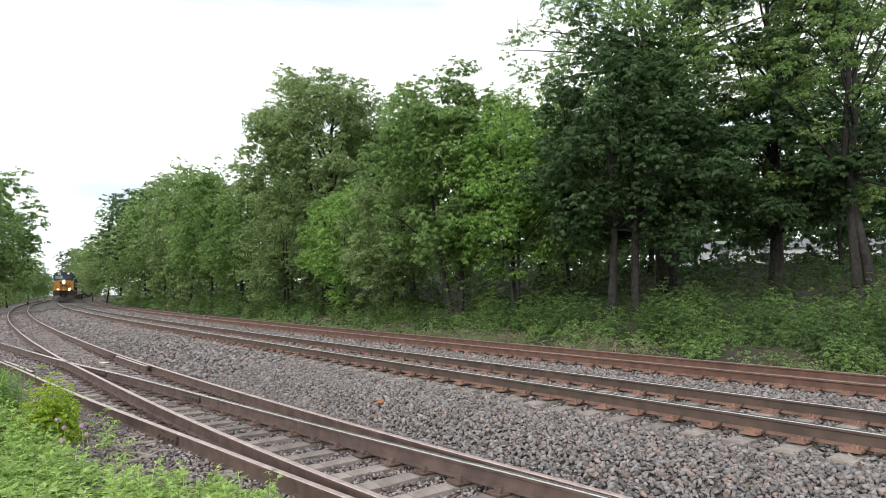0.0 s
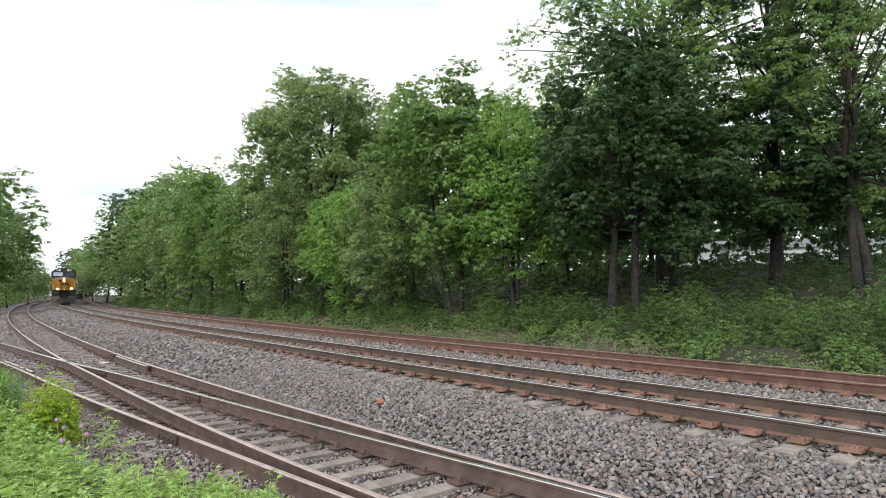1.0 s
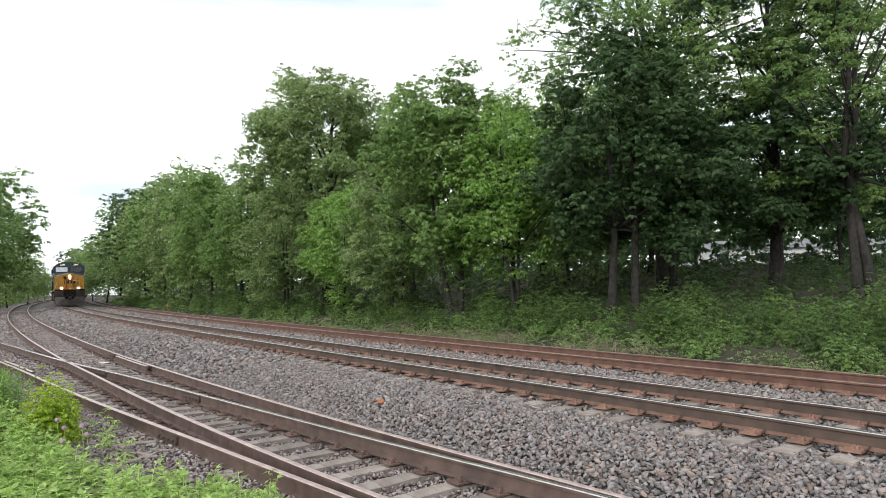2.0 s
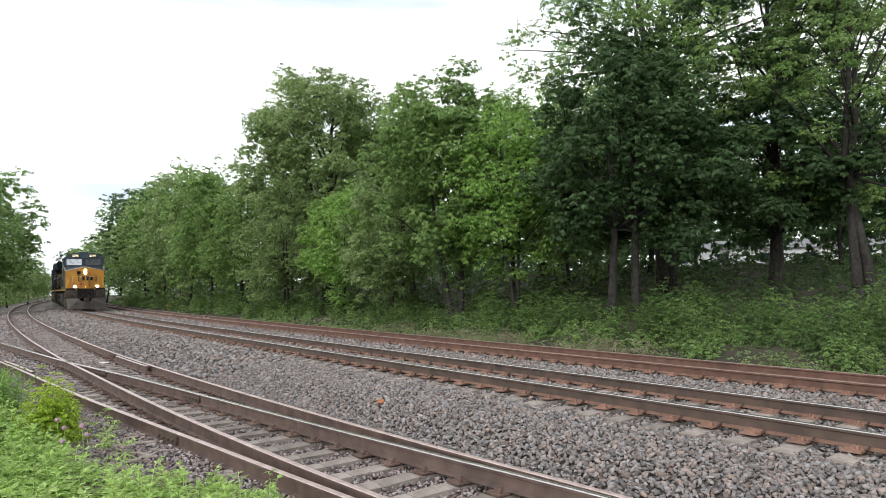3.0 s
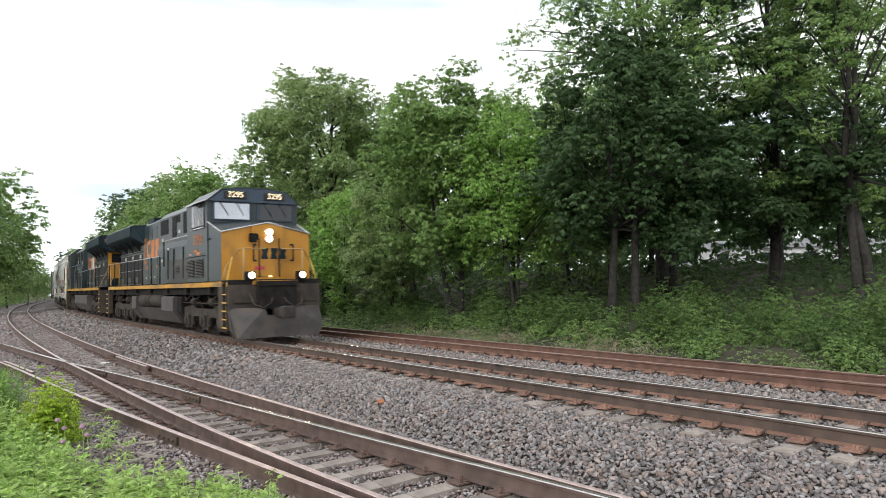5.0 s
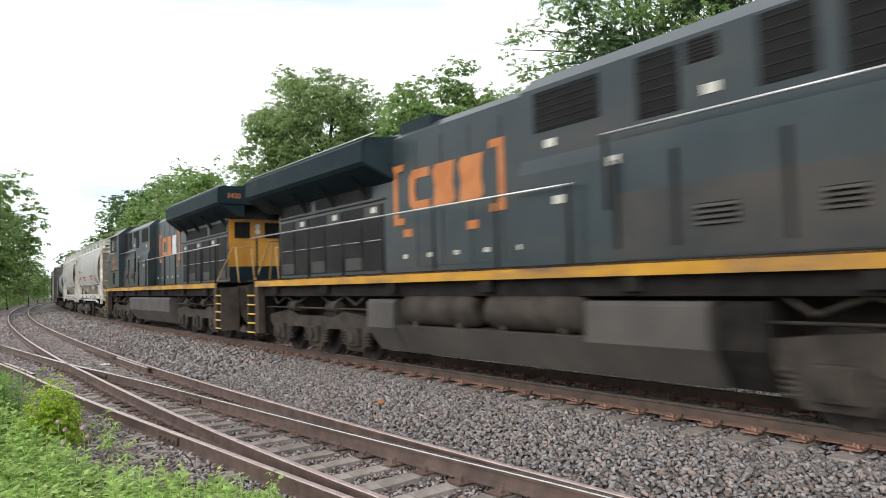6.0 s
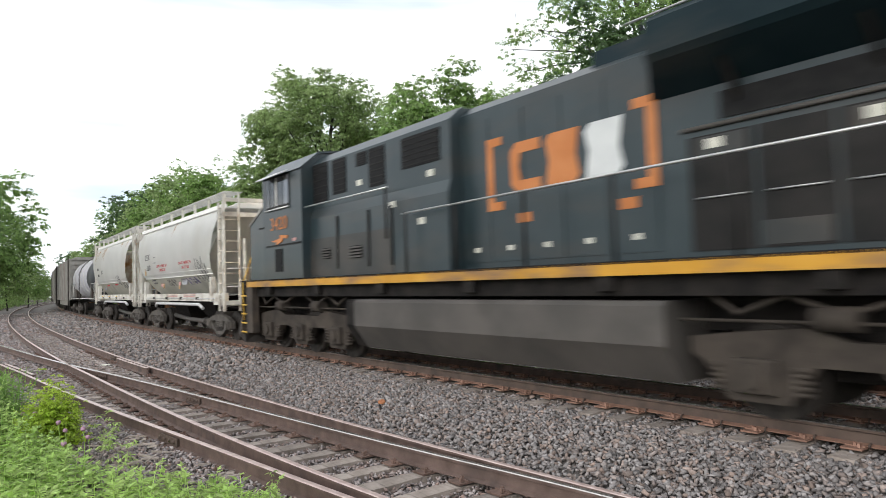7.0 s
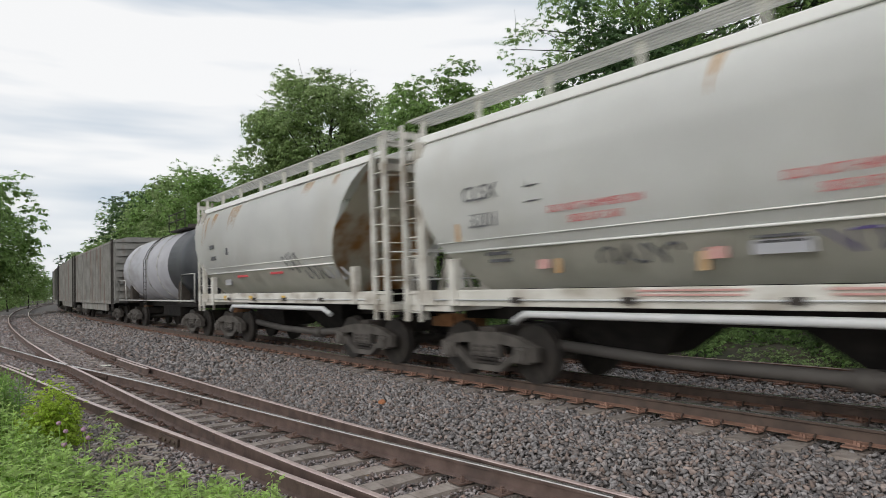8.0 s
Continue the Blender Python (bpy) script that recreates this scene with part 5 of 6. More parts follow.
    # handrails
    for sg in (-1, 1):
        y = sg * 1.46
        rail_bar(t, [(-9.8, y, 2.98), (1.62, y, 2.92)], [((x, y, 1.7), (x, y, 2.95)) for x in (-9.4, -7.9, -6.3, -4.7, -3.1, -1.5, 0.1, 1.55)])
        rail_bar(t, [(2.15, y, 3.48), (5.66, y, 3.48)], [((2.2, y, 2.5), (2.2, y, 3.48))])
        stair(t, 9.32, 9.68, sg)
        stair(t, -10.0, -9.5, sg)
        rail_bar(t, [(9.32, sg * 1.46, 1.75), (9.36, sg * 1.40, 2.25), (9.55, sg * 1.05, 2.78), (9.66, sg * 0.95, 2.80), (9.66, sg * 0.25, 2.80)], [((9.66, sg * 0.95, 1.8), (9.66, sg * 0.95, 2.8))], 0.02, "front_handrail", "tan", "tan")
        rail_bar(t, [(9.6, sg * 1.47, 0.75), (9.66, sg * 1.47, 1.75), (9.5, sg * 1.25, 2.55)], [], 0.018, "grab_iron", "yellow", "tan")
        rail_bar(t, [(-9.5, sg * 1.47, 0.9), (-9.5, sg * 1.47, 1.8), (-9.65, sg * 1.0, 2.9), (-9.65, sg * 0.4, 2.9)], [((-9.9, sg * 0.9, 1.8), (-9.65, sg * 0.9, 2.9)), ((-9.9, sg * 0.4, 1.8), (-9.65, sg * 0.4, 2.9))], 0.024, "rear_handrail", "tan", "tan")
        for x0, x1 in ((8.92, 9.31), (-9.48, -9.30)):
            bm = bmesh.new()
            box(bm, (x0, x1), (sg * 1.30, sg * 1.49), (0.42, 1.66))
            part("step_guard", bm, M["pilot"], t)
    # fuel tank, with air reservoirs on one side
    prof = [(-1.46, 0.80), (-1.14, 0.34), (1.14, 0.34), (1.46, 0.80), (1.46, 1.28), (1.40, 1.34), (-1.40, 1.34), (-1.46, 1.28)]
    notch = [(-1.44, 0.86), (-1.14, 0.34), (1.14, 0.34), (1.46, 0.80), (1.46, 1.28), (1.40, 1.34), (-0.7, 1.34), (-0.7, 0.86)]
    for nm, pr, xa, xb in (("fuel_tank", notch, -2.82, 1.76), ("tank_front", prof, 1.763, 3.5), ("tank_rear", prof, -3.76, -2.823)):
        bm = bmesh.new()
        prism(bm, pr, xa, xb)
        part(nm, bm, M["fuel"], t, "dusty grey fuel tank")
    bm = bmesh.new()
    prism(bm, [(a * 0.9, b) for a, b in prof], 3.52, 4.1)
    part("tank_end", bm, M["under"], t)
    for a, b in ((-2.7, -0.62), (-0.36, 1.66)):
        bm = bmesh.new()
        tube(bm, [(a, -1.15, 1.17), (a + 0.12, -1.15, 1.17), (b - 0.12, -1.15, 1.17), (b, -1.15, 1.17)], [0.2, 0.30, 0.30, 0.2], 20)
        for x in (a + 0.4, b - 0.4):
            box(bm, (x - 0.06, x + 0.06), (-1.35, -0.95), (0.86, 0.98))
        part("air_reservoir", bm, M["truck"], t, "dusty grey air reservoir")
    loco_truck(t, 6.55)
    loco_truck(t, -6.55)
    for sg in (-1, 1):
        plain_emblem(t, sg * 0.966, -3.45, -0.2, 2.62, 3.98, sg, emblem)
    for y in (-1.05, 1.05):
        letters("rear_number", number, 0.22, M["logo"], t, (-9.99, y, 4.47), front=True).rotation_euler.z += math.pi
    for ob in t.children:
        if ob.name.split(".")[0] in ("radiator_wing", "wing_edge", "wing_gusset", "radiator_roof", "fan_grille", "rear_hood_face", "rear_number"):
            ob.location.z += wing
    return t


# ---- freight car parts ----
def car_truck(parent, x, material):
    t = new("truck")
    t.parent = parent
    t.location = (x, 0, 0)
    for sg in (-1, 1):
        bm = bmesh.new()
        y0, y1 = sg * 0.94, sg * 1.08
        prism(bm, [(-1.15, 0.38), (-1.15, 0.60), (-0.75, 0.74), (-0.3, 0.80), (0.3, 0.80), (0.75, 0.74), (1.15, 0.60), (1.15, 0.38), (0.95, 0.36), (0.78, 0.58), (0.36, 0.62), (0.36, 0.40), (-0.36, 0.40), (-0.36, 0.62), (-0.78, 0.58), (-0.95, 0.36)], y0, y1, "y")
        prism(bm, [(-0.92, 0.50), (-0.34, 0.17), (0.34, 0.17), (0.92, 0.50), (0.80, 0.56), (0.30, 0.27), (-0.30, 0.27), (-0.80, 0.56)], y0, y1, "y")
        for ax in (-0.89, 0.89):
            box(bm, (ax - 0.15, ax + 0.15), (y0, sg * 1.14), (0.34, 0.60), 0.03)
            disc(bm, (ax, sg * 1.15, 0.46), (0, 1, 0), 0.10, 0.06, 12)
        part("side_frame", bm, material, t)
        for d in (-0.2, 0.0, 0.2):
            bm = bmesh.new()
            coil(bm, d, sg * 1.02, 0.26, 0.60, 0.08)
            part("spring", bm, M["truck_dark"], t)
    bm = bmesh.new()
    box(bm, (-0.2, 0.2), (-1.0, 1.0), (0.55, 0.88), 0.04)
    part("bolster", bm, M["truck_dark"], t)
    for ax in (-0.89, 0.89):
        wheelset(t, ax, 0.46)
    return t


def ladder(parent, a, b, width, material, n, axis="y", name="ladder", w=0.03):
    """A ladder from a up to b; its rungs run along an axis."""
    bm = bmesh.new()
    d = Vector((0, width / 2, 0)) if axis == "y" else Vector((width / 2, 0, 0))
    a, b = Vector(a), Vector(b)
    for s in (-1, 1):
        p, q = a + d * s, b + d * s
        box(bm, (p.x - w, p.x + w), (p.y - w, p.y + w), (p.z, q.z))
    for i in range(n):
        c = a.lerp(b, (i + 0.5) / n)
        tube(bm, [c - d, c + d], 0.013, 6)
    return part(name, bm, material, parent)


def squiggle(parent, name, y_of, x0, x1, z0, z1, seed, material, r=0.02, sg=-1):
    """A looping stroke of spray paint on a side wall."""
    g = random.Random(seed)
    bm = bmesh.new()
    n = 26
    pts = []
    for i in range(n):
        f = i / (n - 1)
        x = x0 + (x1 - x0) * f + 0.10 * math.sin(f * 31 + seed) * (x1 - x0) * 0.6
        z = (z0 + z1) / 2 + (z1 - z0) / 2 * math.sin(f * 23 + seed * 1.7) * g.uniform(0.6, 1.0)
        pts.append((x, z))
    prev = None
    for i, (xa, za) in enumerate(pts):
        (x_, z_), (xb, zb) = pts[max(i - 1, 0)], pts[min(i + 1, n - 1)]
        w = Vector((zb - z_, 0, x_ - xb))
        w = w / max(w.length, 1e-4) * r
        va = Vector((xa, y_of(za) + sg * (0.006 + 0.0004 * i), za))
        pair = [bm.verts.new(va - w), bm.verts.new(va + w)]
        if prev:
            bm.faces.new((prev[0], pair[0], pair[1], prev[1]))
        prev = pair
    return part(name, bm, material, parent)


def covered_hopper(label, paint, rusty, lettering, left, right):
    t = thing("covered_hopper", label, "rail car", "freight cars of the train")
    # side sheets: curved cross-section, ends drawn in towards the bottom
    zz = [1.50, 1.80, 2.12, 2.30, 2.60, 3.0, 3.4, 3.75, 4.02, 4.16]
    yy = [0.88, 1.12, 1.33, 1.42, 1.49, 1.53, 1.53, 1.48, 1.37, 1.24]

    def y_of(z):
        return -float(np.interp(z, zz, yy))
    for sg in (-1, 1):
        bm = bmesh.new()
        cols = 8
        grid = [[bm.verts.new((-a + (a + b) * i / cols, sg * y, z)) for i in range(cols + 1)] for z, y, a, b in zip(zz, yy, left, right)]
        for j, (r0, r1) in enumerate(zip(grid, grid[1:])):
            for i in range(cols):
                f = bm.faces.new((r0[i], r0[i + 1], r1[i + 1], r1[i]))
                f.smooth = True
                f.material_index = 1 if j < 2 else 0
        bmesh.ops.solidify(bm, geom=bm.faces[:], thickness=0.03)
        bmesh.ops.recalc_face_normals(bm, faces=bm.faces)
        for e in bm.edges:
            e.smooth = len(e.link_faces) == 2 and e.calc_face_angle(0) < 0.6
        part("side_sheet", bm, [M[paint], M["hopper_dirty"]], t, "curved off-white side sheet")
        bm = bmesh.new()
        tube(bm, [(-left[2], sg * 1.345, 2.13), (right[2], sg * 1.345, 2.13)], 0.018, 6)
        tube(bm, [(-left[3], sg * 1.425, 2.29), (right[3], sg * 1.425, 2.29)], 0.010, 6)
        part("seam", bm, M["hopper"], t)
        bm = bmesh.new()
        box(bm, (-5.5, 5.5), (sg * 1.20, sg * 1.34), (4.12, 4.26), 0.02)
        part("top_chord", bm, M["hopper"], t)
        bm = bmesh.new()
        box(bm, (-5.75, 5.75), (sg * 1.28, sg * 1.40), (1.24, 1.50), 0.012)
        part("side_sill", bm, M["hopper_frame"], t)
        bm = bmesh.new()
        tube(bm, [(-5.5, sg * 1.43, 1.34), (5.5, sg * 1.43, 1.34)], 0.014, 6)
        part("brake_rod", bm, M["silver"], t)
        for x in (-3.0, -1.0, 1.0, 3.0):
            panel(t, "latch", (x - 0.1, x + 0.1), sg * 1.43, (1.30, 1.38), M["truck_dark"], th=0.02)
        bm = bmesh.new()
        tube(bm, [(-3.2, sg * 1.30, 1.0), (-2.9, sg * 1.34, 1.13), (-2.6, sg * 1.34, 1.13), (2.6, sg * 1.34, 1.13), (2.9, sg * 1.34, 1.13), (3.2, sg * 1.30, 1.0)], 0.055, 10)
        part("bottom_pipe", bm, M["silver"], t, "bright long pipe under the sill")
        for e in (-1, 1):
            bm = bmesh.new()
            box(bm, (e * 4.50 - 0.09, e * 4.50 + 0.09), (sg * 1.30, sg * 1.46), (1.24, 2.02), 0.02)
            part("jacking_post", bm, M["hopper_frame"], t)
            bm = bmesh.new()
            box(bm, (e * 5.30 - 0.05, e * 5.30 + 0.05), (sg * 1.34, sg * 1.44), (1.24, 4.14), 0.01)
            part("corner_post", bm, M["hopper_frame"], t)
            ladder(t, (e * 5.84, sg * 1.20, 0.95), (e * 5.84, sg * 1.20, 4.55), 0.46, M["hopper_frame"], 11, "y")
            ladder(t, (e * 5.58, sg * 1.44, 0.95), (e * 5.58, sg * 1.44, 4.3), 0.40, M["hopper_frame"], 10, "x")
            panel(t, "end_plate", (e * 5.2 - 0.22, e * 5.2 + 0.22), sg * 1.42, (1.25, 1.48), M["hopper_frame"], th=0.03)
        # running board on brackets
        for k in range(8):
            x = -5.4 + k * 1.542
            bm = bmesh.new()
            box(bm, (x - 0.025, x + 0.025), (sg * 1.22, sg * 1.30), (4.22, 4.58))
            part("board_bracket", bm, M["hopper_dirty"], t)
        for k in range(6):
            y = sg * (0.84 + k * 0.10)
            bm = bmesh.new()
            box(bm, (-5.75, 5.75), (y - 0.02, y + 0.02), (4.585, 4.625))
            part("walkway_slat", bm, M["shade_steel"], t)
    bm = bmesh.new()
    prism(bm, [(-1.22, 4.15), (1.22, 4.15), (0.8, 4.32), (0, 4.37), (-0.8, 4.32)], -5.46, 5.46)
    part("roof", bm, M[paint], t)
    for k in range(4):
        bm = bmesh.new()
        disc(bm, (-3.9 + k * 2.6, 0, 4.42), (0, 0, 1), 0.42, 0.14, 18)
        part("roof_hatch", bm, M["hopper"], t)
    end_m = "hopper_rust" if rusty else "shade_steel"
    for e in (-1, 1):
        bm = bmesh.new()
        ends = {-1: left, 1: right}
        vs = [bm.verts.new(p) for p in ((e * (ends[e][-1] - 0.03), -1.2, 4.12), (e * (ends[e][-1] - 0.03), 1.2, 4.12), (e * (ends[e][4] - 0.35), 1.46, 2.6), (e * (ends[e][0] - 0.7), 0.86, 1.45), (e * (ends[e][0] - 0.7), -0.86, 1.45), (e * (ends[e][4] - 0.35), -1.46, 2.6))]
        bm.faces.new(vs)
        bmesh.ops.solidify(bm, geom=bm.faces[:], thickness=0.04)
        part("slope_sheet", bm, M[end_m], t, "rusty slope sheet" if rusty else "grey slope sheet")
        bm = bmesh.new()
        box(bm, (e * 5.2 - 0.6, e * 5.2 + 0.75) if e > 0 else (e * 5.2 - 0.75, e * 5.2 + 0.6), (-1.38, 1.38), (1.14, 1.25))
        box(bm, (e * 5.0 - 0.12, e * 5.0 + 0.12), (-0.22, 0.22), (1.25, 2.2))
        part("end_platform", bm, M["hopper_frame"], t)
        bm = bmesh.new()
        for y in (-0.75, 0.75):
            tube(bm, [(e * 5.75, y, 1.25), (e * 5.25, y * 0.8, 3.2)], 0.05, 6)
        box(bm, (e * 5.78 - 0.04, e * 5.78 + 0.04), (-1.42, 1.42), (4.30, 4.42))
        box(bm, (e * 5.60 - 0.03, e * 5.60 + 0.03), (-1.4, 1.4), (3.86, 4.0))
        part("end_frame", bm, M["hopper_frame"], t)
        bm = bmesh.new()
        tube(bm, [(e * 5.86, -1.35, 1.7), (e * 5.86, 1.35, 1.7)], 0.016, 6)
        tube(bm, [(e * 5.86, -1.35, 2.25), (e * 5.86, 1.35, 2.25)], 0.016, 6)
        part("end_rail", bm, M["silver"], t)
        bm = bmesh.new()
        box(bm, tuple(sorted((e * 5.4, e * 6.1))), (-0.12, 0.12), (0.74, 1.0), 0.03)
        part("coupler", bm, M["rust"], t)
        car_truck(t, e * 4.15, M["car_frame"])
    bm = bmesh.new()
    disc(bm, (5.45, -0.35, 1.55), (1, 0, 0), 0.22, 0.5, 16)
    part("brake_cylinder", bm, M["black"], t)
    # bottom bays
    for x in (-1.7, 1.7):
        bm = bmesh.new()
        vs = [[bm.verts.new((x + a * w, b * d, z)) for a, b in ((-1, -1), (1, -1), (1, 1), (-1, 1))] for w, d, z in ((1.6, 1.05, 1.50), (0.45, 0.45, 0.55))]
        for i in range(4):
            bm.faces.new((vs[0][i], vs[0][(i + 1) % 4], vs[1][(i + 1) % 4], vs[1][i]))
        bm.faces.new(vs[1])
        part("discharge_bay", bm, M["under"], t)
    bm = bmesh.new()
    tube(bm, [(-3.0, -0.62, 0.62), (-1.0, -0.62, 0.50), (1.2, -0.62, 0.48), (3.0, -0.62, 0.60)], 0.085, 10)
    disc(bm, (1.3, -0.62, 0.48), (1, 0, 0), 0.13, 0.3, 12)
    part("outlet_pipe", bm, M["fuel"], t)
    bm = bmesh.new()
    box(bm, (-5.6, 5.6), (-0.25, 0.25), (0.95, 1.2))
    part("centre_sill", bm, M["under"], t)
    # lettering on the sides
    for k, (x, z, w, h, m) in enumerate(lettering["bars"]):
        panel(t, "marking_bar", (x - w / 2, x + w / 2), y_of(z) if z > 1.5 else -1.405, (z - h / 2, z + h / 2), M[m], th=0.018)
    for text, x, z, size, m in lettering["text"]:
        letters("lettering", text, size, M[m], t, (x, y_of(z) - 0.012, z), -1)
    for x0, x1, z0, z1, seed, m in lettering["spray"]:
        squiggle(t, "spray_mark", y_of, x0, x1, z0, z1, seed, M[m])
    for x, z0, z1, w in lettering["rust"]:
        bm = bmesh.new()
        streak = random.Random(int(x * 100))
        for j in range(max(3, int(w * 14))):
            xa = x + streak.uniform(-0.5, 0.5) * w
            ww, zb, n, prev = streak.uniform(0.02, 0.09), z1 + (z0 - z1) * streak.uniform(0.3, 1.0), 7, None
            for i in range(n + 1):
                z = z1 - streak.uniform(0, 0.02) + (zb - z1) * i / n
                wi = ww * (1 - 0.85 * i / n) * streak.uniform(0.6, 1.3)
                pr = [bm.verts.new((xa + a * wi - 0.03 * i * w, y_of(z) - 0.008 - 0.0006 * j, z)) for a in (-0.5, 0.5)]
                if prev:
                    bm.faces.new((prev[0], prev[1], pr[1], pr[0]))
                prev = pr
        part("rust_stain", bm, M["rust_streak"], t)
    return t


def tank_car():
    t = thing("tank_car", "grey and black tank car with a roof platform", "rail car", "freight cars of the train")
    prof = [(-6.35, 0.05), (-6.30, 0.45), (-6.15, 0.85), (-5.85, 1.22), (-5.5, 1.42), (-5.1, 1.46), (5.1, 1.46), (5.5, 1.42), (5.85, 1.22), (6.15, 0.85), (6.30, 0.45), (6.35, 0.05)]
    for nm, a, b, m in (("tank_shell", 0, 5, "tank_grey"), ("tank_end", 5, 11, "tank_black")):
        bm = bmesh.new()
        seg = prof[a:b + 1]
        if nm == "tank_shell":
            seg = seg + [(3.2, 1.46)]
        else:
            seg = [(3.2, 1.46)] + prof[6:]
        tube(bm, [(x, 0, 2.62) for x, r in seg], [r for x, r in seg], 40)
        part(nm, bm, M[m], t, "lilac-grey painted shell" if a == 0 else "black painted end")
    for x in (-3.9, 1.5, -0.4):
        bm = bmesh.new()
        for k in range(24):
            a0, a1 = math.pi * k / 12, math.pi * (k + 1) / 12
            tube(bm, [(x, 1.475 * math.cos(a0), 2.62 + 1.475 * math.sin(a0)), (x, 1.475 * math.cos(a1), 2.62 + 1.475 * math.sin(a1))], 0.02, 4)
        part("band", bm, M["shade_steel"], t)
    bm = bmesh.new()
    for x in (-0.6, -0.2):
        tube(bm, [(x, -1.54 * math.cos(a), 2.62 + 1.54 * math.sin(a)) for a in (0.25, 0.5, 0.75, 1.0, 1.25)], 0.016, 5)
    for a in (0.35, 0.6, 0.85, 1.1):
        tube(bm, [(-0.6, -1.54 * math.cos(a), 2.62 + 1.54 * math.sin(a)), (-0.2, -1.54 * math.cos(a), 2.62 + 1.54 * math.sin(a))], 0.012, 5)
    part("curved_ladder", bm, M["truck_dark"], t)
    ladder(t, (-0.4, -1.52, 0.75), (-0.4, -1.5, 3.0), 0.42, M["truck_dark"], 8, "x", w=0.012)
    bm = bmesh.new()
    box(bm, (-6.6, 6.6), (-0.35, 0.35), (0.95, 1.22))
    for e in (-1, 1):
        box(bm, tuple(sorted((e * 4.6, e * 6.7))), (-1.4, 1.4), (1.12, 1.2))
    part("frame", bm, M["under"], t)
    for sg in (-1, 1):
        bm = bmesh.new()
        tube(bm, [(-6.5, sg * 1.42, 1.26), (6.5, sg * 1.42, 1.26)], 0.03, 6)
        for e in (-1, 1):
            tube(bm, [(e * 6.6, sg * 1.42, 1.2), (e * 6.6, sg * 1.42, 2.2), (e * 5.0, sg * 1.42, 2.2), (e * 4.8, sg * 1.42, 1.2)], 0.024, 6)
        part("side_rail", bm, M["shade_steel"], t)
        for e in (-1, 1):
            bm = bmesh.new()
            prism(bm, [(e * 4.3 - 0.35, 1.15), (e * 4.3 + 0.35, 1.15), (e * 4.3 + 0.16, 2.0), (e * 4.3 - 0.16, 2.0)], sg * 1.02, sg * 1.30, "y")
            part("saddle", bm, M["truck"], t)
    for e in (-1, 1):
        bm = bmesh.new()
        box(bm, tuple(sorted((e * 6.3, e * 6.95))), (-0.12, 0.12), (0.74, 1.0), 0.03)
        part("coupler", bm, M["rust"], t)
        car_truck(t, e * 4.9, M["car_frame"])
    bm = bmesh.new()
    disc(bm, (2.0, 0, 4.15), (0, 0, 1), 0.35, 0.35, 18)
    box(bm, (0.8, 3.2), (-0.8, 0.8), (4.06, 4.10))
    part("dome_platform", bm, M["truck_dark"], t)
    bm = bmesh.new()
    for y in (-0.8, 0.8):
        for z in (4.45, 4.75):
            tube(bm, [(0.8, y, z), (3.2, y, z)], 0.02, 5)
        for x in (0.8, 2.0, 3.2):
            tube(bm, [(x, y, 4.08), (x, y, 4.75)], 0.02, 5)
    part("platform_railing", bm, M["truck_dark"], t)
    bm = bmesh.new()
    box(bm, (-2.0, 0.8), (-0.4, 0.4), (0.55, 1.0), 0.05)
    part("bottom_valve_box", bm, M["under"], t)
    return t


def ribbed_car(label, red_door=False):
    t = thing("ribbed_box_car", label, "rail car", "freight cars of the train")
    L = 8.35
    bm = bmesh.new()
    prism(bm, [(-1.46, 1.12), (1.46, 1.12), (1.46, 4.32), (0.9, 4.48), (-0.9, 4.48), (-1.46, 4.32)], -L, L)
    part("body", bm, M["box_grey"], t)
    for sg in (-1, 1):
        k = 0
        x = -L + 0.35
        while x < L:
            bm = bmesh.new()
            prism(bm, [(x - 0.09, sg * 1.46), (x + 0.09, sg * 1.46), (x + 0.06, sg * 1.57), (x - 0.06, sg * 1.57)], 1.12, 4.30, "z")
            bmesh.ops.recalc_face_normals(bm, faces=bm.faces)
            part("side_rib", bm, M["box_grey"], t)
            x += 0.66
        bm = bmesh.new()
        box(bm, (-L, L), (sg * 1.46, sg * 1.54), (4.22, 4.34))
        box(bm, (-L, L), (sg * 1.46, sg * 1.54), (1.06, 1.24))
        box(bm, (-5.2, 5.2), (sg * 1.30, sg * 1.42), (0.66, 1.10))
        part("side_chord", bm, M["box_grey"], t)
        if red_door:
            panel(t, "side_door", (-6.9, -6.0), sg * 1.54, (1.3, 3.1), M["rust"], th=0.02)
        for e in (-1, 1):
            ladder(t, (e * (L - 0.25), sg * 1.56, 0.7), (e * (L - 0.25), sg * 1.56, 4.4), 0.42, M["truck_dark"], 9, "x")
    for e in (-1, 1):
        for z in np.arange(1.35, 4.3, 0.36):
            bm = bmesh.new()
            box(bm, tuple(sorted((e * L, e * (L + 0.09)))), (-1.4, 1.4), (z, z + 0.13))
            part("end_rib", bm, M["box_grey"], t)
        bm = bmesh.new()
        box(bm, tuple(sorted((e * (L - 0.2), e * (L + 0.5)))), (-0.12, 0.12), (0.74, 1.0), 0.03)
        part("coupler", bm, M["rust"], t)
        car_truck(t, e * 6.4, M["car_frame"])
    bm = bmesh.new()
    box(bm, (-L, L), (-0.3, 0.3), (0.85, 1.12))
    part("centre_sill", bm, M["under"], t)
    return t


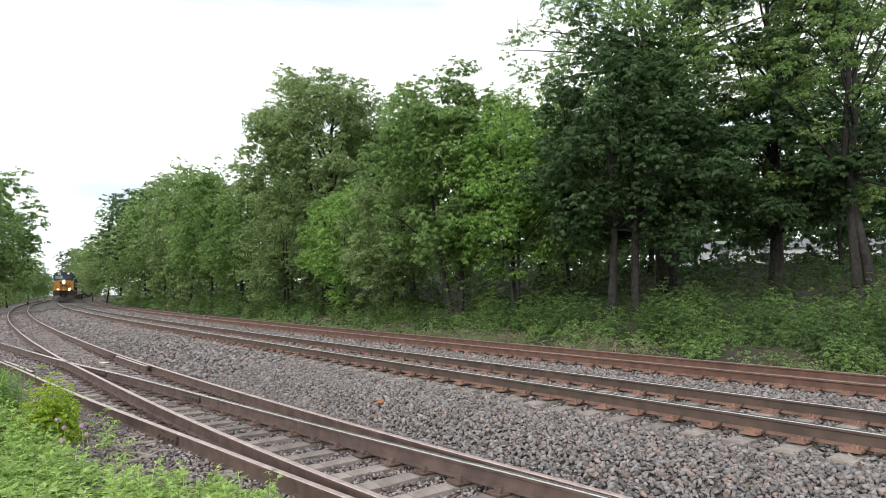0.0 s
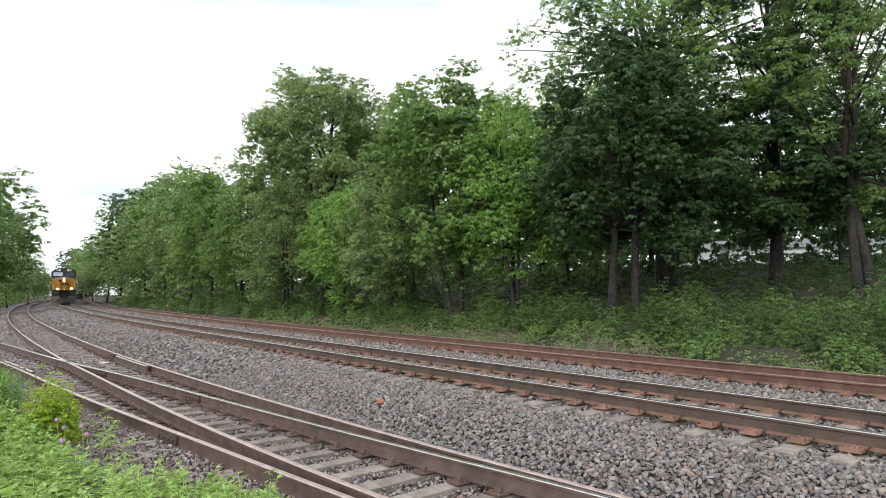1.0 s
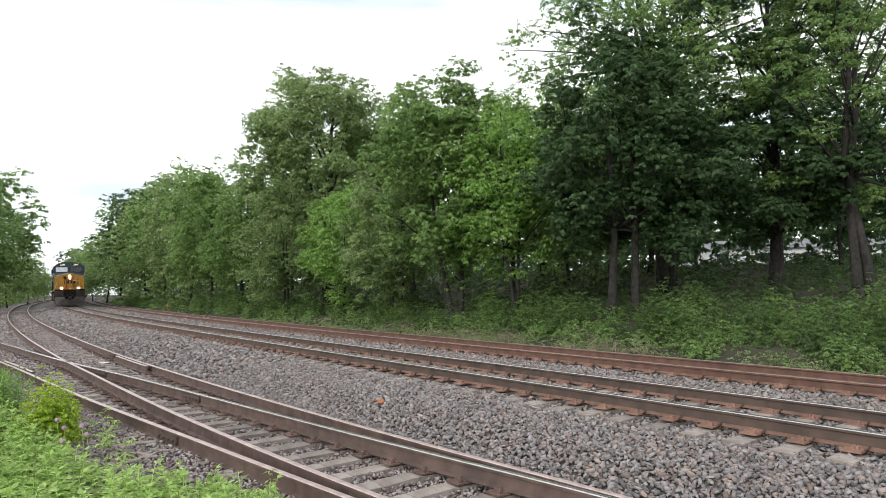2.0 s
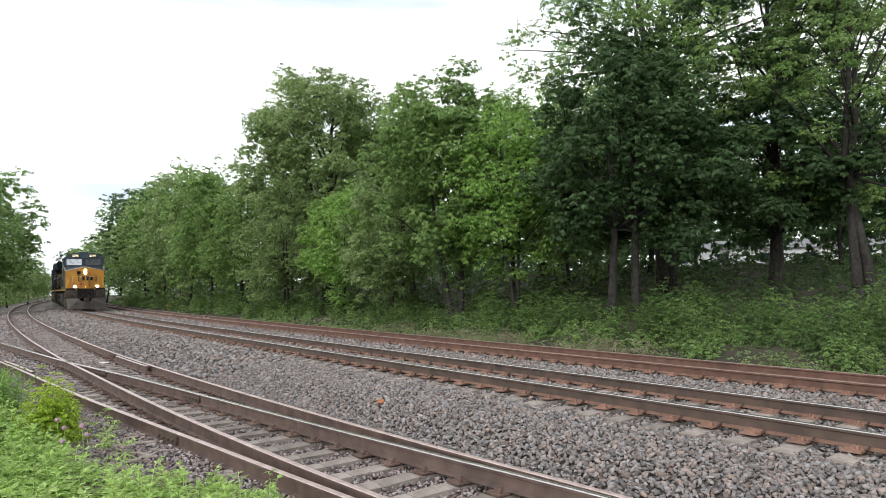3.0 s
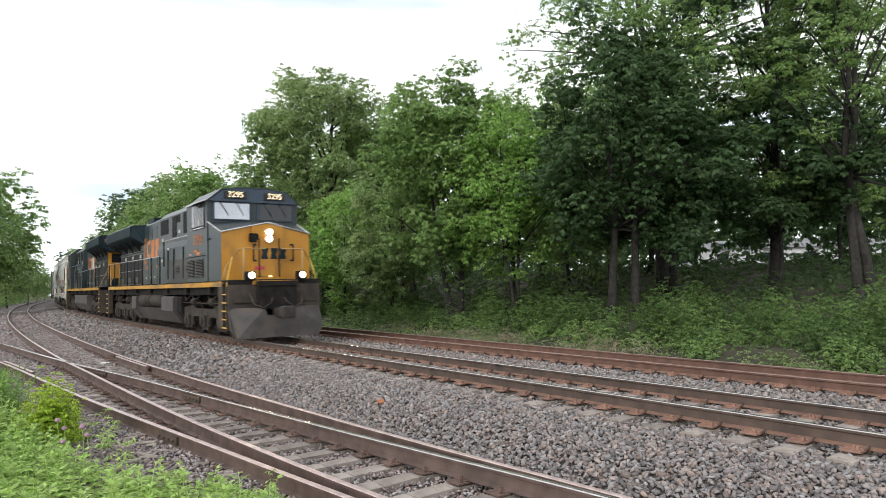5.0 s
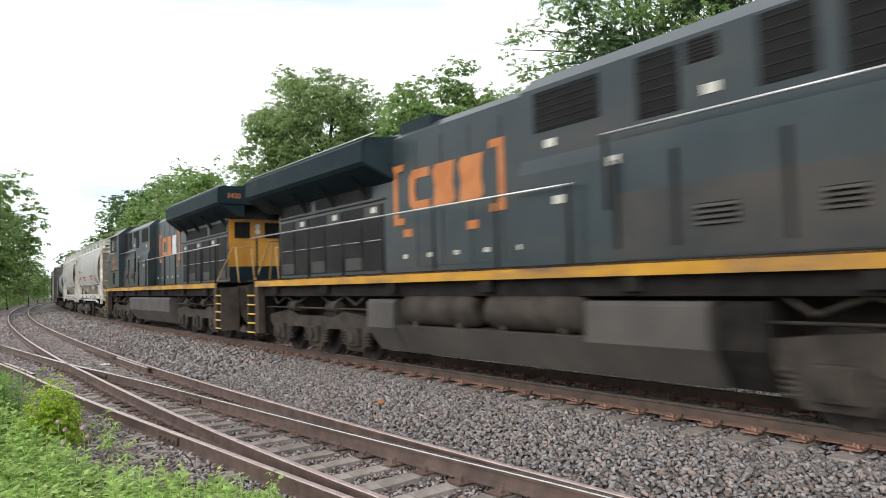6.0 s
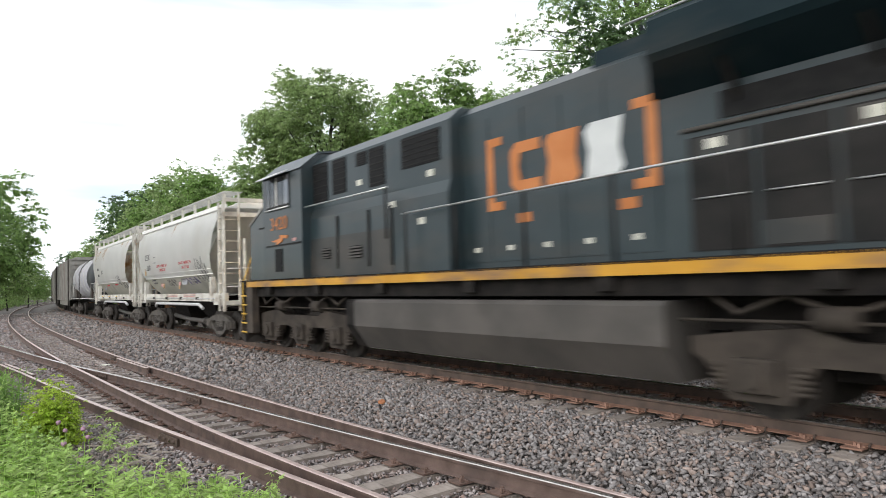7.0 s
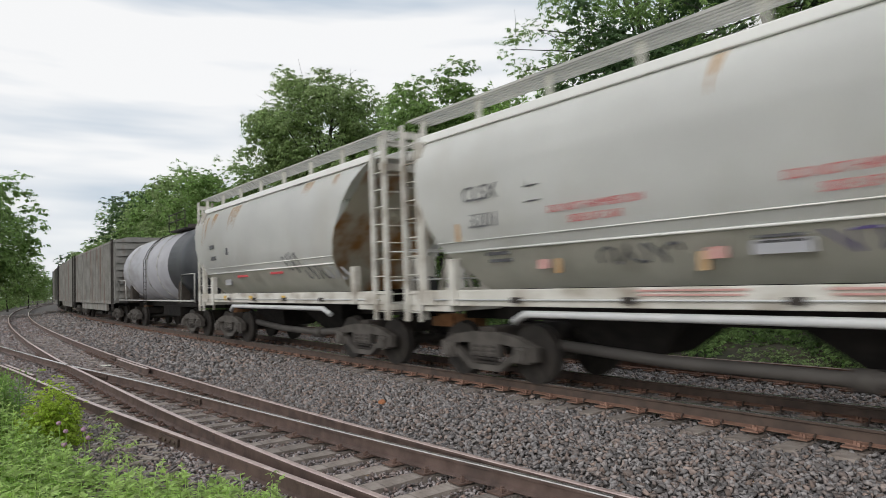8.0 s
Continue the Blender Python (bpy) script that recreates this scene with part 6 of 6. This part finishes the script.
loco_lead = locomotive("3295", "dusty blue and orange-yellow diesel locomotive with lit headlights", [M["logo"]] * 4, -0.17)
loco_second = locomotive("3420", "blue-grey diesel locomotive running cab last, orange markings", [M["logo"], M["logo"], M["logo"], M["patch"]])
END_FULL = [4.16, 4.45, 4.75, 4.88, 5.05, 5.22, 5.32, 5.36, 5.36, 5.34]
END_SWEPT = [4.25, 4.32, 4.42, 4.48, 4.60, 4.82, 5.08, 5.32, 5.52, 5.62]
END_LONG = [4.9, 5.2, 5.45, 5.58, 5.72, 5.86, 5.94, 5.98, 5.98, 5.96]
END_DEEP = [3.45, 3.45, 3.52, 3.60, 3.72, 3.98, 4.28, 4.58, 4.86, 5.0]
marks_first = {
    "text": [("CLSX", -3.62, 3.0, 0.34, "graffiti"), ("3201", -3.58, 2.58, 0.34, "graffiti"),
             ("DO NOT HAMMER ON", -1.45, 2.60, 0.15, "red"), ("SIDE OF CAR", -1.45, 2.44, 0.15, "red"),
             ("DO NOT HAMMER ON", 1.75, 2.60, 0.15, "red"), ("SIDE OF CAR", 1.75, 2.44, 0.15, "red")],
    "bars": [(-2.5, 2.98, 0.26, 0.02, "graffiti"), (-2.5, 2.76, 0.26, 0.02, "graffiti"), (-3.5, 2.06, 0.5, 0.05, "graffiti"), (-3.5, 1.95, 0.5, 0.05, "graffiti"),
             (-2.63, 1.90, 0.22, 0.22, "faded_red"), (0.05, 1.92, 0.24, 0.22, "faded_red"), (-4.25, 2.5, 0.07, 0.42, "rust_streak"), (-2.35, 1.9, 0.09, 0.36, "rust_streak"), (-0.12, 1.88, 0.11, 0.40, "rust_streak"),
             (0.8, 1.96, 0.62, 0.26, "tank_grey"), (0.8, 2.02, 0.5, 0.03, "graffiti"), (0.8, 1.96, 0.5, 0.03, "graffiti"), (0.8, 1.90, 0.5, 0.03, "graffiti"),
             (-0.2, 1.46, 1.4, 0.022, "faded_red"), (-0.2, 1.405, 1.3, 0.022, "faded_red"), (2.0, 1.46, 1.4, 0.022, "faded_red"), (2.0, 1.405, 1.3, 0.022, "faded_red"), (2.2, 2.0, 0.5, 0.03, "graffiti"), (2.2, 1.92, 0.5, 0.03, "graffiti")],
    "spray": [(-1.6, -0.4, 1.78, 2.06, 3, "graffiti"), (1.3, 2.6, 1.8, 2.1, 5, "graffiti_violet"), (2.7, 3.9, 1.85, 2.75, 9, "graffiti"), (3.2, 4.1, 1.8, 2.5, 12, "graffiti")],
    "rust": [(0.3, 3.3, 4.1, 0.2)]}
marks_second = {
    "text": [],
    "bars": [(-4.2, 2.95, 0.36, 0.12, "graffiti"), (-4.15, 2.6, 0.42, 0.12, "graffiti"), (-2.9, 2.75, 0.14, 0.2, "graffiti"), (-3.7, 1.9, 0.5, 0.3, "tank_grey"),
             (-2.3, 2.0, 0.8, 0.07, "red"), (0.2, 2.02, 0.8, 0.07, "red"), (-3.4, 1.37, 0.16, 0.14, "yellow"), (-1.3, 1.37, 0.2, 0.12, "yellow"), (0.9, 1.37, 0.2, 0.12, "yellow")],
    "spray": [(0.9, 1.8, 1.95, 2.5, 4, "graffiti"), (1.9, 2.9, 1.75, 2.2, 8, "graffiti"), (2.9, 3.9, 1.75, 2.1, 15, "tank_grey")],
    "rust": [(-2.3, 3.2, 4.05, 0.7), (-4.0, 3.5, 4.0, 0.5), (2.4, 3.7, 4.08, 0.5), (-4.9, 3.0, 3.95, 0.4), (3.9, 3.7, 4.05, 0.25)]}
hopper_first = covered_hopper("off-white covered hopper car with red notices and black spray paint", "hopper", False, marks_first, END_FULL, END_SWEPT)
hopper_second = covered_hopper("off-white covered hopper car streaked with orange rust", "hopper", True, marks_second, END_LONG, END_DEEP)
tank = tank_car()
box_first = ribbed_car("weathered grey ribbed box car with rust streaks")
box_second = ribbed_car("weathered grey ribbed box car with a rust-red panel", True)
box_third = ribbed_car("weathered grey ribbed box car with rust streaks")

SPEED = 21.4
TRAIN = [(loco_lead, -7.4, 0, 6.55), (loco_second, -29.6, 180, 6.55), (hopper_first, -46.75, 0, 4.15), (hopper_second, -59.0, 0, 4.15), (tank, -72.0, 0, 4.9),
         (box_first, -87.7, 0, 6.4), (box_second, -105.4, 0, 6.4), (box_third, -123.1, 0, 6.4)]


# ---- a pale low building seen through gaps in the wood ----
M["siding_white"] = mat("white_wall_boards", (0.72, 0.73, 0.74), (0.80, 0.81, 0.82), 0.6, scale=1.5)
M["roof_grey"] = mat("grey_roof", (0.16, 0.16, 0.17), (0.24, 0.24, 0.25), 0.9, scale=2)


def low_building(x, y, z, length, turn):
    t = thing("low_building", "long low white building behind the wood", "building")
    bm = bmesh.new()
    box(bm, (-length / 2, length / 2), (-4, 4), (-0.5, 2.4))
    part("wall", bm, M["siding_white"], t)
    bm = bmesh.new()
    prism(bm, [(-4.4, 2.4), (4.4, 2.4), (0, 3.6)], -length / 2 - 0.4, length / 2 + 0.4)
    part("roof", bm, M["roof_grey"], t)
    for k in range(7):
        a = -length / 2 + 2 + k * (length - 4) / 6
        bm = bmesh.new()
        box(bm, (a - 0.6, a + 0.6), (-4.05, -3.98), (0.9, 1.9))
        part("window", bm, M["glass"], t)
    t.matrix_world = pose(x, y, z, 0, 0, turn)
    return t


bx, by = spot(1425, 74.0)
low_building(bx, by, ground_z(*offset_of(bx, by)) - 0.7, 30.0, -22)


M["brick"] = mat("orange_brick", (0.34, 0.13, 0.06), (0.45, 0.20, 0.10), 0.9, scale=12, bump=0.4)


# ---- a short marker post beside the far rails ----
def marker_post(s, o):
    t = thing("marker_post", "short faded orange marker post beside the far rails", "marker post")
    b = bmesh.new()
    tube(b, [(0, 0, -0.2), (0, 0, 0.62)], 0.05, 10)
    part("post", b, M["brick"], t)
    b = bmesh.new()
    tube(b, [(0, 0, 0.62), (0, 0, 0.66), (0, 0, 0.69)], [0.062, 0.06, 0.02], 10)
    part("cap", b, M["logo"], t)
    p = on_line(s, o)
    t.location = (p.x, p.y, ground_z(s, o))
    return t


marker_post(-65.8, -7.2)


# ---- small things lying on the stones ----
def rock(name, label, category, x, y, z, size, material, seed):
    bm = bmesh.new()
    bmesh.ops.create_icosphere(bm, subdivisions=2, radius=1.0)
    for v in bm.verts:
        v.co *= 1 + 0.35 * noise.noise(v.co * 1.3 + Vector((seed, 0, 0)))
        v.co = Vector((v.co.x * size[0], v.co.y * size[1], v.co.z * size[2]))
    ob = part(name, bm, material)
    ob.matrix_world = Matrix.Translation((x, y, z)) @ Matrix.Rotation(seed, 4, "Z")
    return tagged(ob, label, category)


M["splinter"] = mat("grey_wood_splinter", (0.26, 0.22, 0.19), (0.38, 0.33, 0.29), 0.9, scale=8, bump=0.4)
rock("brick_lump", "orange-brown broken brick lump on the ballast", "stone", -0.98, 10.15, -0.22, (0.07, 0.05, 0.04), M["brick"], 1.0)
rock("flat_stone", "pale flat stone lying among the ballast", "stone", -15.5, 27.5, -0.40, (0.28, 0.10, 0.03), M["label"], 2.1)
rock("flat_stone", "pale flat stone lying between the ties", "stone", -9.6, 18.6, -0.50, (0.16, 0.07, 0.03), M["label"], 0.4)
rock("brick_lump", "brownish stone lump beside the rail", "stone", -2.55, 7.75, -0.48, (0.06, 0.05, 0.04), M["brick"], 3.0)
wood = random.Random(9)
for k in range(64):
    s, a = wood.uniform(-13, -6.2), wood.uniform(0.14, 1.0)
    p = on_line(s, off_k(s) + a, -0.50)
    L, bm = wood.uniform(0.05, 0.34), bmesh.new()
    w = wood.uniform(0.012, 0.03)
    prism(bm, [(-w, 0.0), (w, 0.0), (w * 0.7, 0.02), (-w * 0.8, 0.016)], -L / 2, L / 2)
    for v in bm.verts:
        v.co.y *= 0.6 + 0.4 * (v.co.x > 0)
    ob = part("wood_splinter", bm, M["splinter"])
    ob.matrix_world = Matrix.Translation((p.x, p.y, -0.448)) @ Matrix.Rotation(wood.uniform(0, 6.28), 4, "Z") @ Matrix.Rotation(wood.uniform(-0.15, 0.15), 4, "Y")
    tagged(ob, "grey splinter of old tie wood on the gravel", "debris", "splinters beside the siding")


# ---- crushed stone ----
def stones(name, label, s_range, o_range, pitch, size, z_of, skip=None, material="stone", block=False):
    g = np.random.default_rng(int(abs(s_range[0]) * 10 + o_range[1] * 7))
    ns, no = int((s_range[1] - s_range[0]) / pitch), int((o_range[1] - o_range[0]) / pitch)
    S, O = np.meshgrid(np.linspace(*s_range, ns), np.linspace(*o_range, no), indexing="ij")
    S = (S + g.uniform(-0.6, 0.6, S.shape) * pitch).ravel()
    O = (O + g.uniform(-0.6, 0.6, O.shape) * pitch).ravel()
    if skip is not None:
        keep = ~skip(S, O)
        S, O = S[keep], O[keep]
    h = np.interp(S, line_s, line_h)
    X = np.interp(S, line_s, line_x) + O * np.sin(h)
    Y = np.interp(S, line_s, line_y) - O * np.cos(h)
    n = len(S)
    Z = z_of(S, O) + g.uniform(-0.35, 0.35, n) * size
    if block:
        base = np.array([(-1, -1, -1), (1, -1, -1), (1, 1, -1), (-1, 1, -1), (-1, -1, 1), (1, -1, 1), (1, 1, 1), (-1, 1, 1)], float) * 0.62
        tri = np.array([(0, 2, 1), (0, 3, 2), (4, 5, 6), (4, 6, 7), (0, 1, 5), (0, 5, 4), (1, 2, 6), (1, 6, 5), (2, 3, 7), (2, 7, 6), (3, 0, 4), (3, 4, 7)])
    else:
        base = np.array([(1, 0, 0), (0, 1, 0), (-1, 0, 0), (0, -1, 0), (0, 0, 1), (0, 0, -1)], float)
        tri = np.array([(0, 1, 4), (1, 2, 4), (2, 3, 4), (3, 0, 4), (1, 0, 5), (2, 1, 5), (3, 2, 5), (0, 3, 5)])
    nv = len(base)
    axes = np.stack([g.uniform(0.75, 1.35, n), g.uniform(0.5, 0.85, n), g.uniform(0.35, 0.65, n)], 1)[:, None, :]
    v = (base[None] + g.normal(size=(n, nv, 3)) * 0.22) * axes * size * g.uniform(0.6, 1.25, (n, 1, 1)) * 0.72
    yaw, tip, roll = g.uniform(0, 6.283, n), g.normal(size=n) * 0.45, g.normal(size=n) * 0.45
    for a, b, ang in ((1, 2, tip), (0, 2, roll), (0, 1, yaw)):
        ca, sa = np.cos(ang)[:, None], np.sin(ang)[:, None]
        va, vb = v[..., a] * ca - v[..., b] * sa, v[..., a] * sa + v[..., b] * ca
        v[..., a], v[..., b] = va, vb
    v = v + np.stack([X, Y, Z], 1)[:, None, :]
    idx = (np.arange(n)[:, None, None] * nv + tri[None]).ravel().astype(np.int32)
    me = bpy.data.meshes.new(name)
    me.vertices.add(n * nv)
    me.vertices.foreach_set("co", v.astype(np.float32).ravel())
    me.loops.add(len(idx))
    me.loops.foreach_set("vertex_index", idx)
    me.polygons.add(len(idx) // 3)
    me.polygons.foreach_set("loop_start", np.arange(0, len(idx), 3, dtype=np.int32))
    me.update(calc_edges=True)
    me.materials.append(M[material])
    return tagged(new(name, me), label, "ballast", kind="stuff")


knots_s = np.linspace(-90, 10, 500)
kr, kk = (np.array([f(a) for a in knots_s]) for f in (off_r, off_k))
gz_o = np.linspace(-8, 12, 400)
gz_z = np.array([ground_z(0, o) for o in gz_o])


def bed_z(S, O):
    z = np.interp(O, gz_o, gz_z)
    k, r = np.interp(S, knots_s, kk), np.interp(S, knots_s, kr)
    z = np.where((O > k + 0.09) & (S > -19), np.maximum(z, -0.462), z)
    z = np.where((O <= k + 0.09) & (O > r + 0.05), np.maximum(z, np.where(S < -10, -0.548, -0.558)), z)
    return np.where((O < r - 0.10) & (O > r - 0.8), np.maximum(z, -0.495), z)



def off_bed(S, O):
    """Not on the clean bed of the main tracks."""
    return O > np.interp(S, knots_s, kr) - 0.1


def off_siding(S, O):
    """Not on the dirty bed of the siding, or past the weeds' edge."""
    return (O <= np.interp(S, knots_s, kr) - 0.1) | (O > np.interp(S, knots_s, kk) + 1.5)


LOOSE = "loose grey crushed stone round the tracks"
stones("ballast", LOOSE, (-15, 0.5), (0.95, 4.6), 0.045, 0.058, bed_z, off_bed, block=True)
stones("ballast", LOOSE, (-15, 1.5), (-6.3, 0.95), 0.066, 0.075, bed_z, off_bed)
stones("ballast", LOOSE, (-38, -15), (-6.3, 9.0), 0.105, 0.115, bed_z, off_bed)
stones("ballast", LOOSE, (-85, -38), (-6.3, 9.5), 0.17, 0.17, bed_z, off_bed)
stones("ballast", LOOSE, (0.5, 9), (-6.3, 8.0), 0.13, 0.14, bed_z, off_bed)
for s_range, pitch, size in (((-0.5, 9), 0.12, 0.12), ((-15, -0.5), 0.046, 0.046), ((-38, -15), 0.085, 0.08), ((-85, -38), 0.17, 0.14)):
    stones("ballast", "dirty brown-grey stone in the siding bed", s_range, (2.6, 9.5), pitch, size, bed_z, off_siding, "stone_dirty")


# ---- ties and plates ----
def tie_mesh(seed, length):
    g = random.Random(seed)
    bm = bmesh.new()
    box(bm, (-0.115, 0.115), (-length / 2, length / 2), (-0.17, 0.0))
    bmesh.ops.subdivide_edges(bm, edges=[e for e in bm.edges if abs(e.verts[0].co.y - e.verts[1].co.y) > 0.5], cuts=5)
    for v in bm.verts:
        v.co.x += g.uniform(-0.014, 0.014)
        v.co.z += g.uniform(-0.012, 0.006)
    me = bpy.data.meshes.new("tie")
    bm.to_mesh(me)
    bm.free()
    me.materials.append(M["tie"])
    return me


def plate_mesh(material):
    bm = bmesh.new()
    box(bm, (-0.10, 0.10), (-0.20, 0.20), (0, 0.018))
    box(bm, (-0.09, 0.09), (0.075, 0.10), (0.018, 0.032))
    box(bm, (-0.09, 0.09), (-0.10, -0.075), (0.018, 0.032))
    for a, b in ((0.05, 0.088), (-0.05, 0.088), (0.0, -0.088), (0.055, -0.14)):
        box(bm, (a - 0.013, a + 0.013), (b - 0.016, b + 0.016), (0.02, 0.062))
    me = bpy.data.meshes.new("tie_plate")
    bm.to_mesh(me)
    bm.free()
    me.materials.append(M[material])
    return me


def anchor_mesh():
    bm = bmesh.new()
    tube(bm, [(0, -0.09, 0.0), (0, -0.10, 0.03), (0, -0.06, 0.045)], 0.014, 5)
    tube(bm, [(0, 0.09, 0.0), (0, 0.10, 0.03), (0, 0.06, 0.045)], 0.014, 5)
    box(bm, (-0.012, 0.012), (-0.09, 0.09), (-0.02, 0.0))
    me = bpy.data.meshes.new("rail_anchor")
    bm.to_mesh(me)
    bm.free()
    me.materials.append(M["rail_side"])
    return me


ties = [tie_mesh(i, 2.6) for i in range(5)]
plate, plate_dark, anchor = plate_mesh("plate"), plate_mesh("plate_dark"), anchor_mesh()


def lay(me, name, s, off, z, parent, turn=0.0):
    ob = new(name, me)
    p = on_line(s, off)
    ob.matrix_world = Matrix.Translation((p.x, p.y, z)) @ Matrix.Rotation(heading(s) + turn, 4, "Z")
    ob.parent = parent
    return ob


tr = random.Random(5)
for parent, c, zt in ((track_main, 0.0, 0.0), (track_far, OFF_FAR, Z_FAR)):
    s = -62.0
    while s < 11:
        tilt = 0.015 if parent is track_main else 0.02
        lay(tr.choice(ties), "tie", s, c + tr.uniform(-0.05, 0.05), zt - 0.198 + tr.uniform(-0.012, 0.0), parent, tr.uniform(-0.02, 0.02))
        for sg in (1, -1):
            lay(plate, "tie_plate", s, c + sg * G, zt - 0.194 + sg * tilt, parent)
            if -34 < s < 1.5 and tr.random() < 0.8:
                lay(anchor, "rail_anchor", s + 0.135, c + sg * G, zt - 0.178 + sg * tilt, parent)
        s += 0.52
s = -44.0
while s < 11:
    o0, o1 = off_r(s) - 0.14, (off_k(s) if s > -19 else off_m(s)) + 0.14
    ob = lay(tr.choice(ties), "tie", s, (o0 + o1) / 2, Z_SIDING - 0.20 + tr.uniform(-0.015, 0.0), track_side, tr.uniform(-0.03, 0.03))
    ob.scale = (1, (o1 - o0) / 2.6, 1)
    for f in (off_r, off_m, off_l, off_k):
        if (f is off_l or f is off_m) and s > -3.6:
            continue
        if f is off_k and s < -19:
            continue
        if f is off_l and s < -19:
            continue
        if s > -26:
            lay(plate_dark, "tie_plate", s, f(s), Z_SIDING - 0.196, track_side)
    s += 0.53


def motions():
    """The train rolls past at a steady pace; each car follows the line with its two trucks, each wheel rolls."""
    for ob, s6, turn, arm in TRAIN:
        rows = []
        for i in range(41):
            t = i * 0.2
            s = s6 + SPEED * (t - 6)
            a, b = on_line(s - arm), on_line(s + arm)
            h = math.degrees(math.atan2(b.y - a.y, b.x - a.x))
            m = (a + b) / 2
            rows.append((t, pose(m.x, m.y, 0, 1.1 if turn == 0 else -1.1, 0, h + turn)))
        walk(ob, rows)
    for ob, x, r in SPIN:
        root = ob.parent.parent
        back = -1 if root is loco_second else 1
        rows = [(i / FPS, pose(x, 0, r, 0, back * math.degrees(SPEED * i / FPS / r), 0)) for i in range(8 * FPS + 1)]
        walk(ob, rows)


motions()
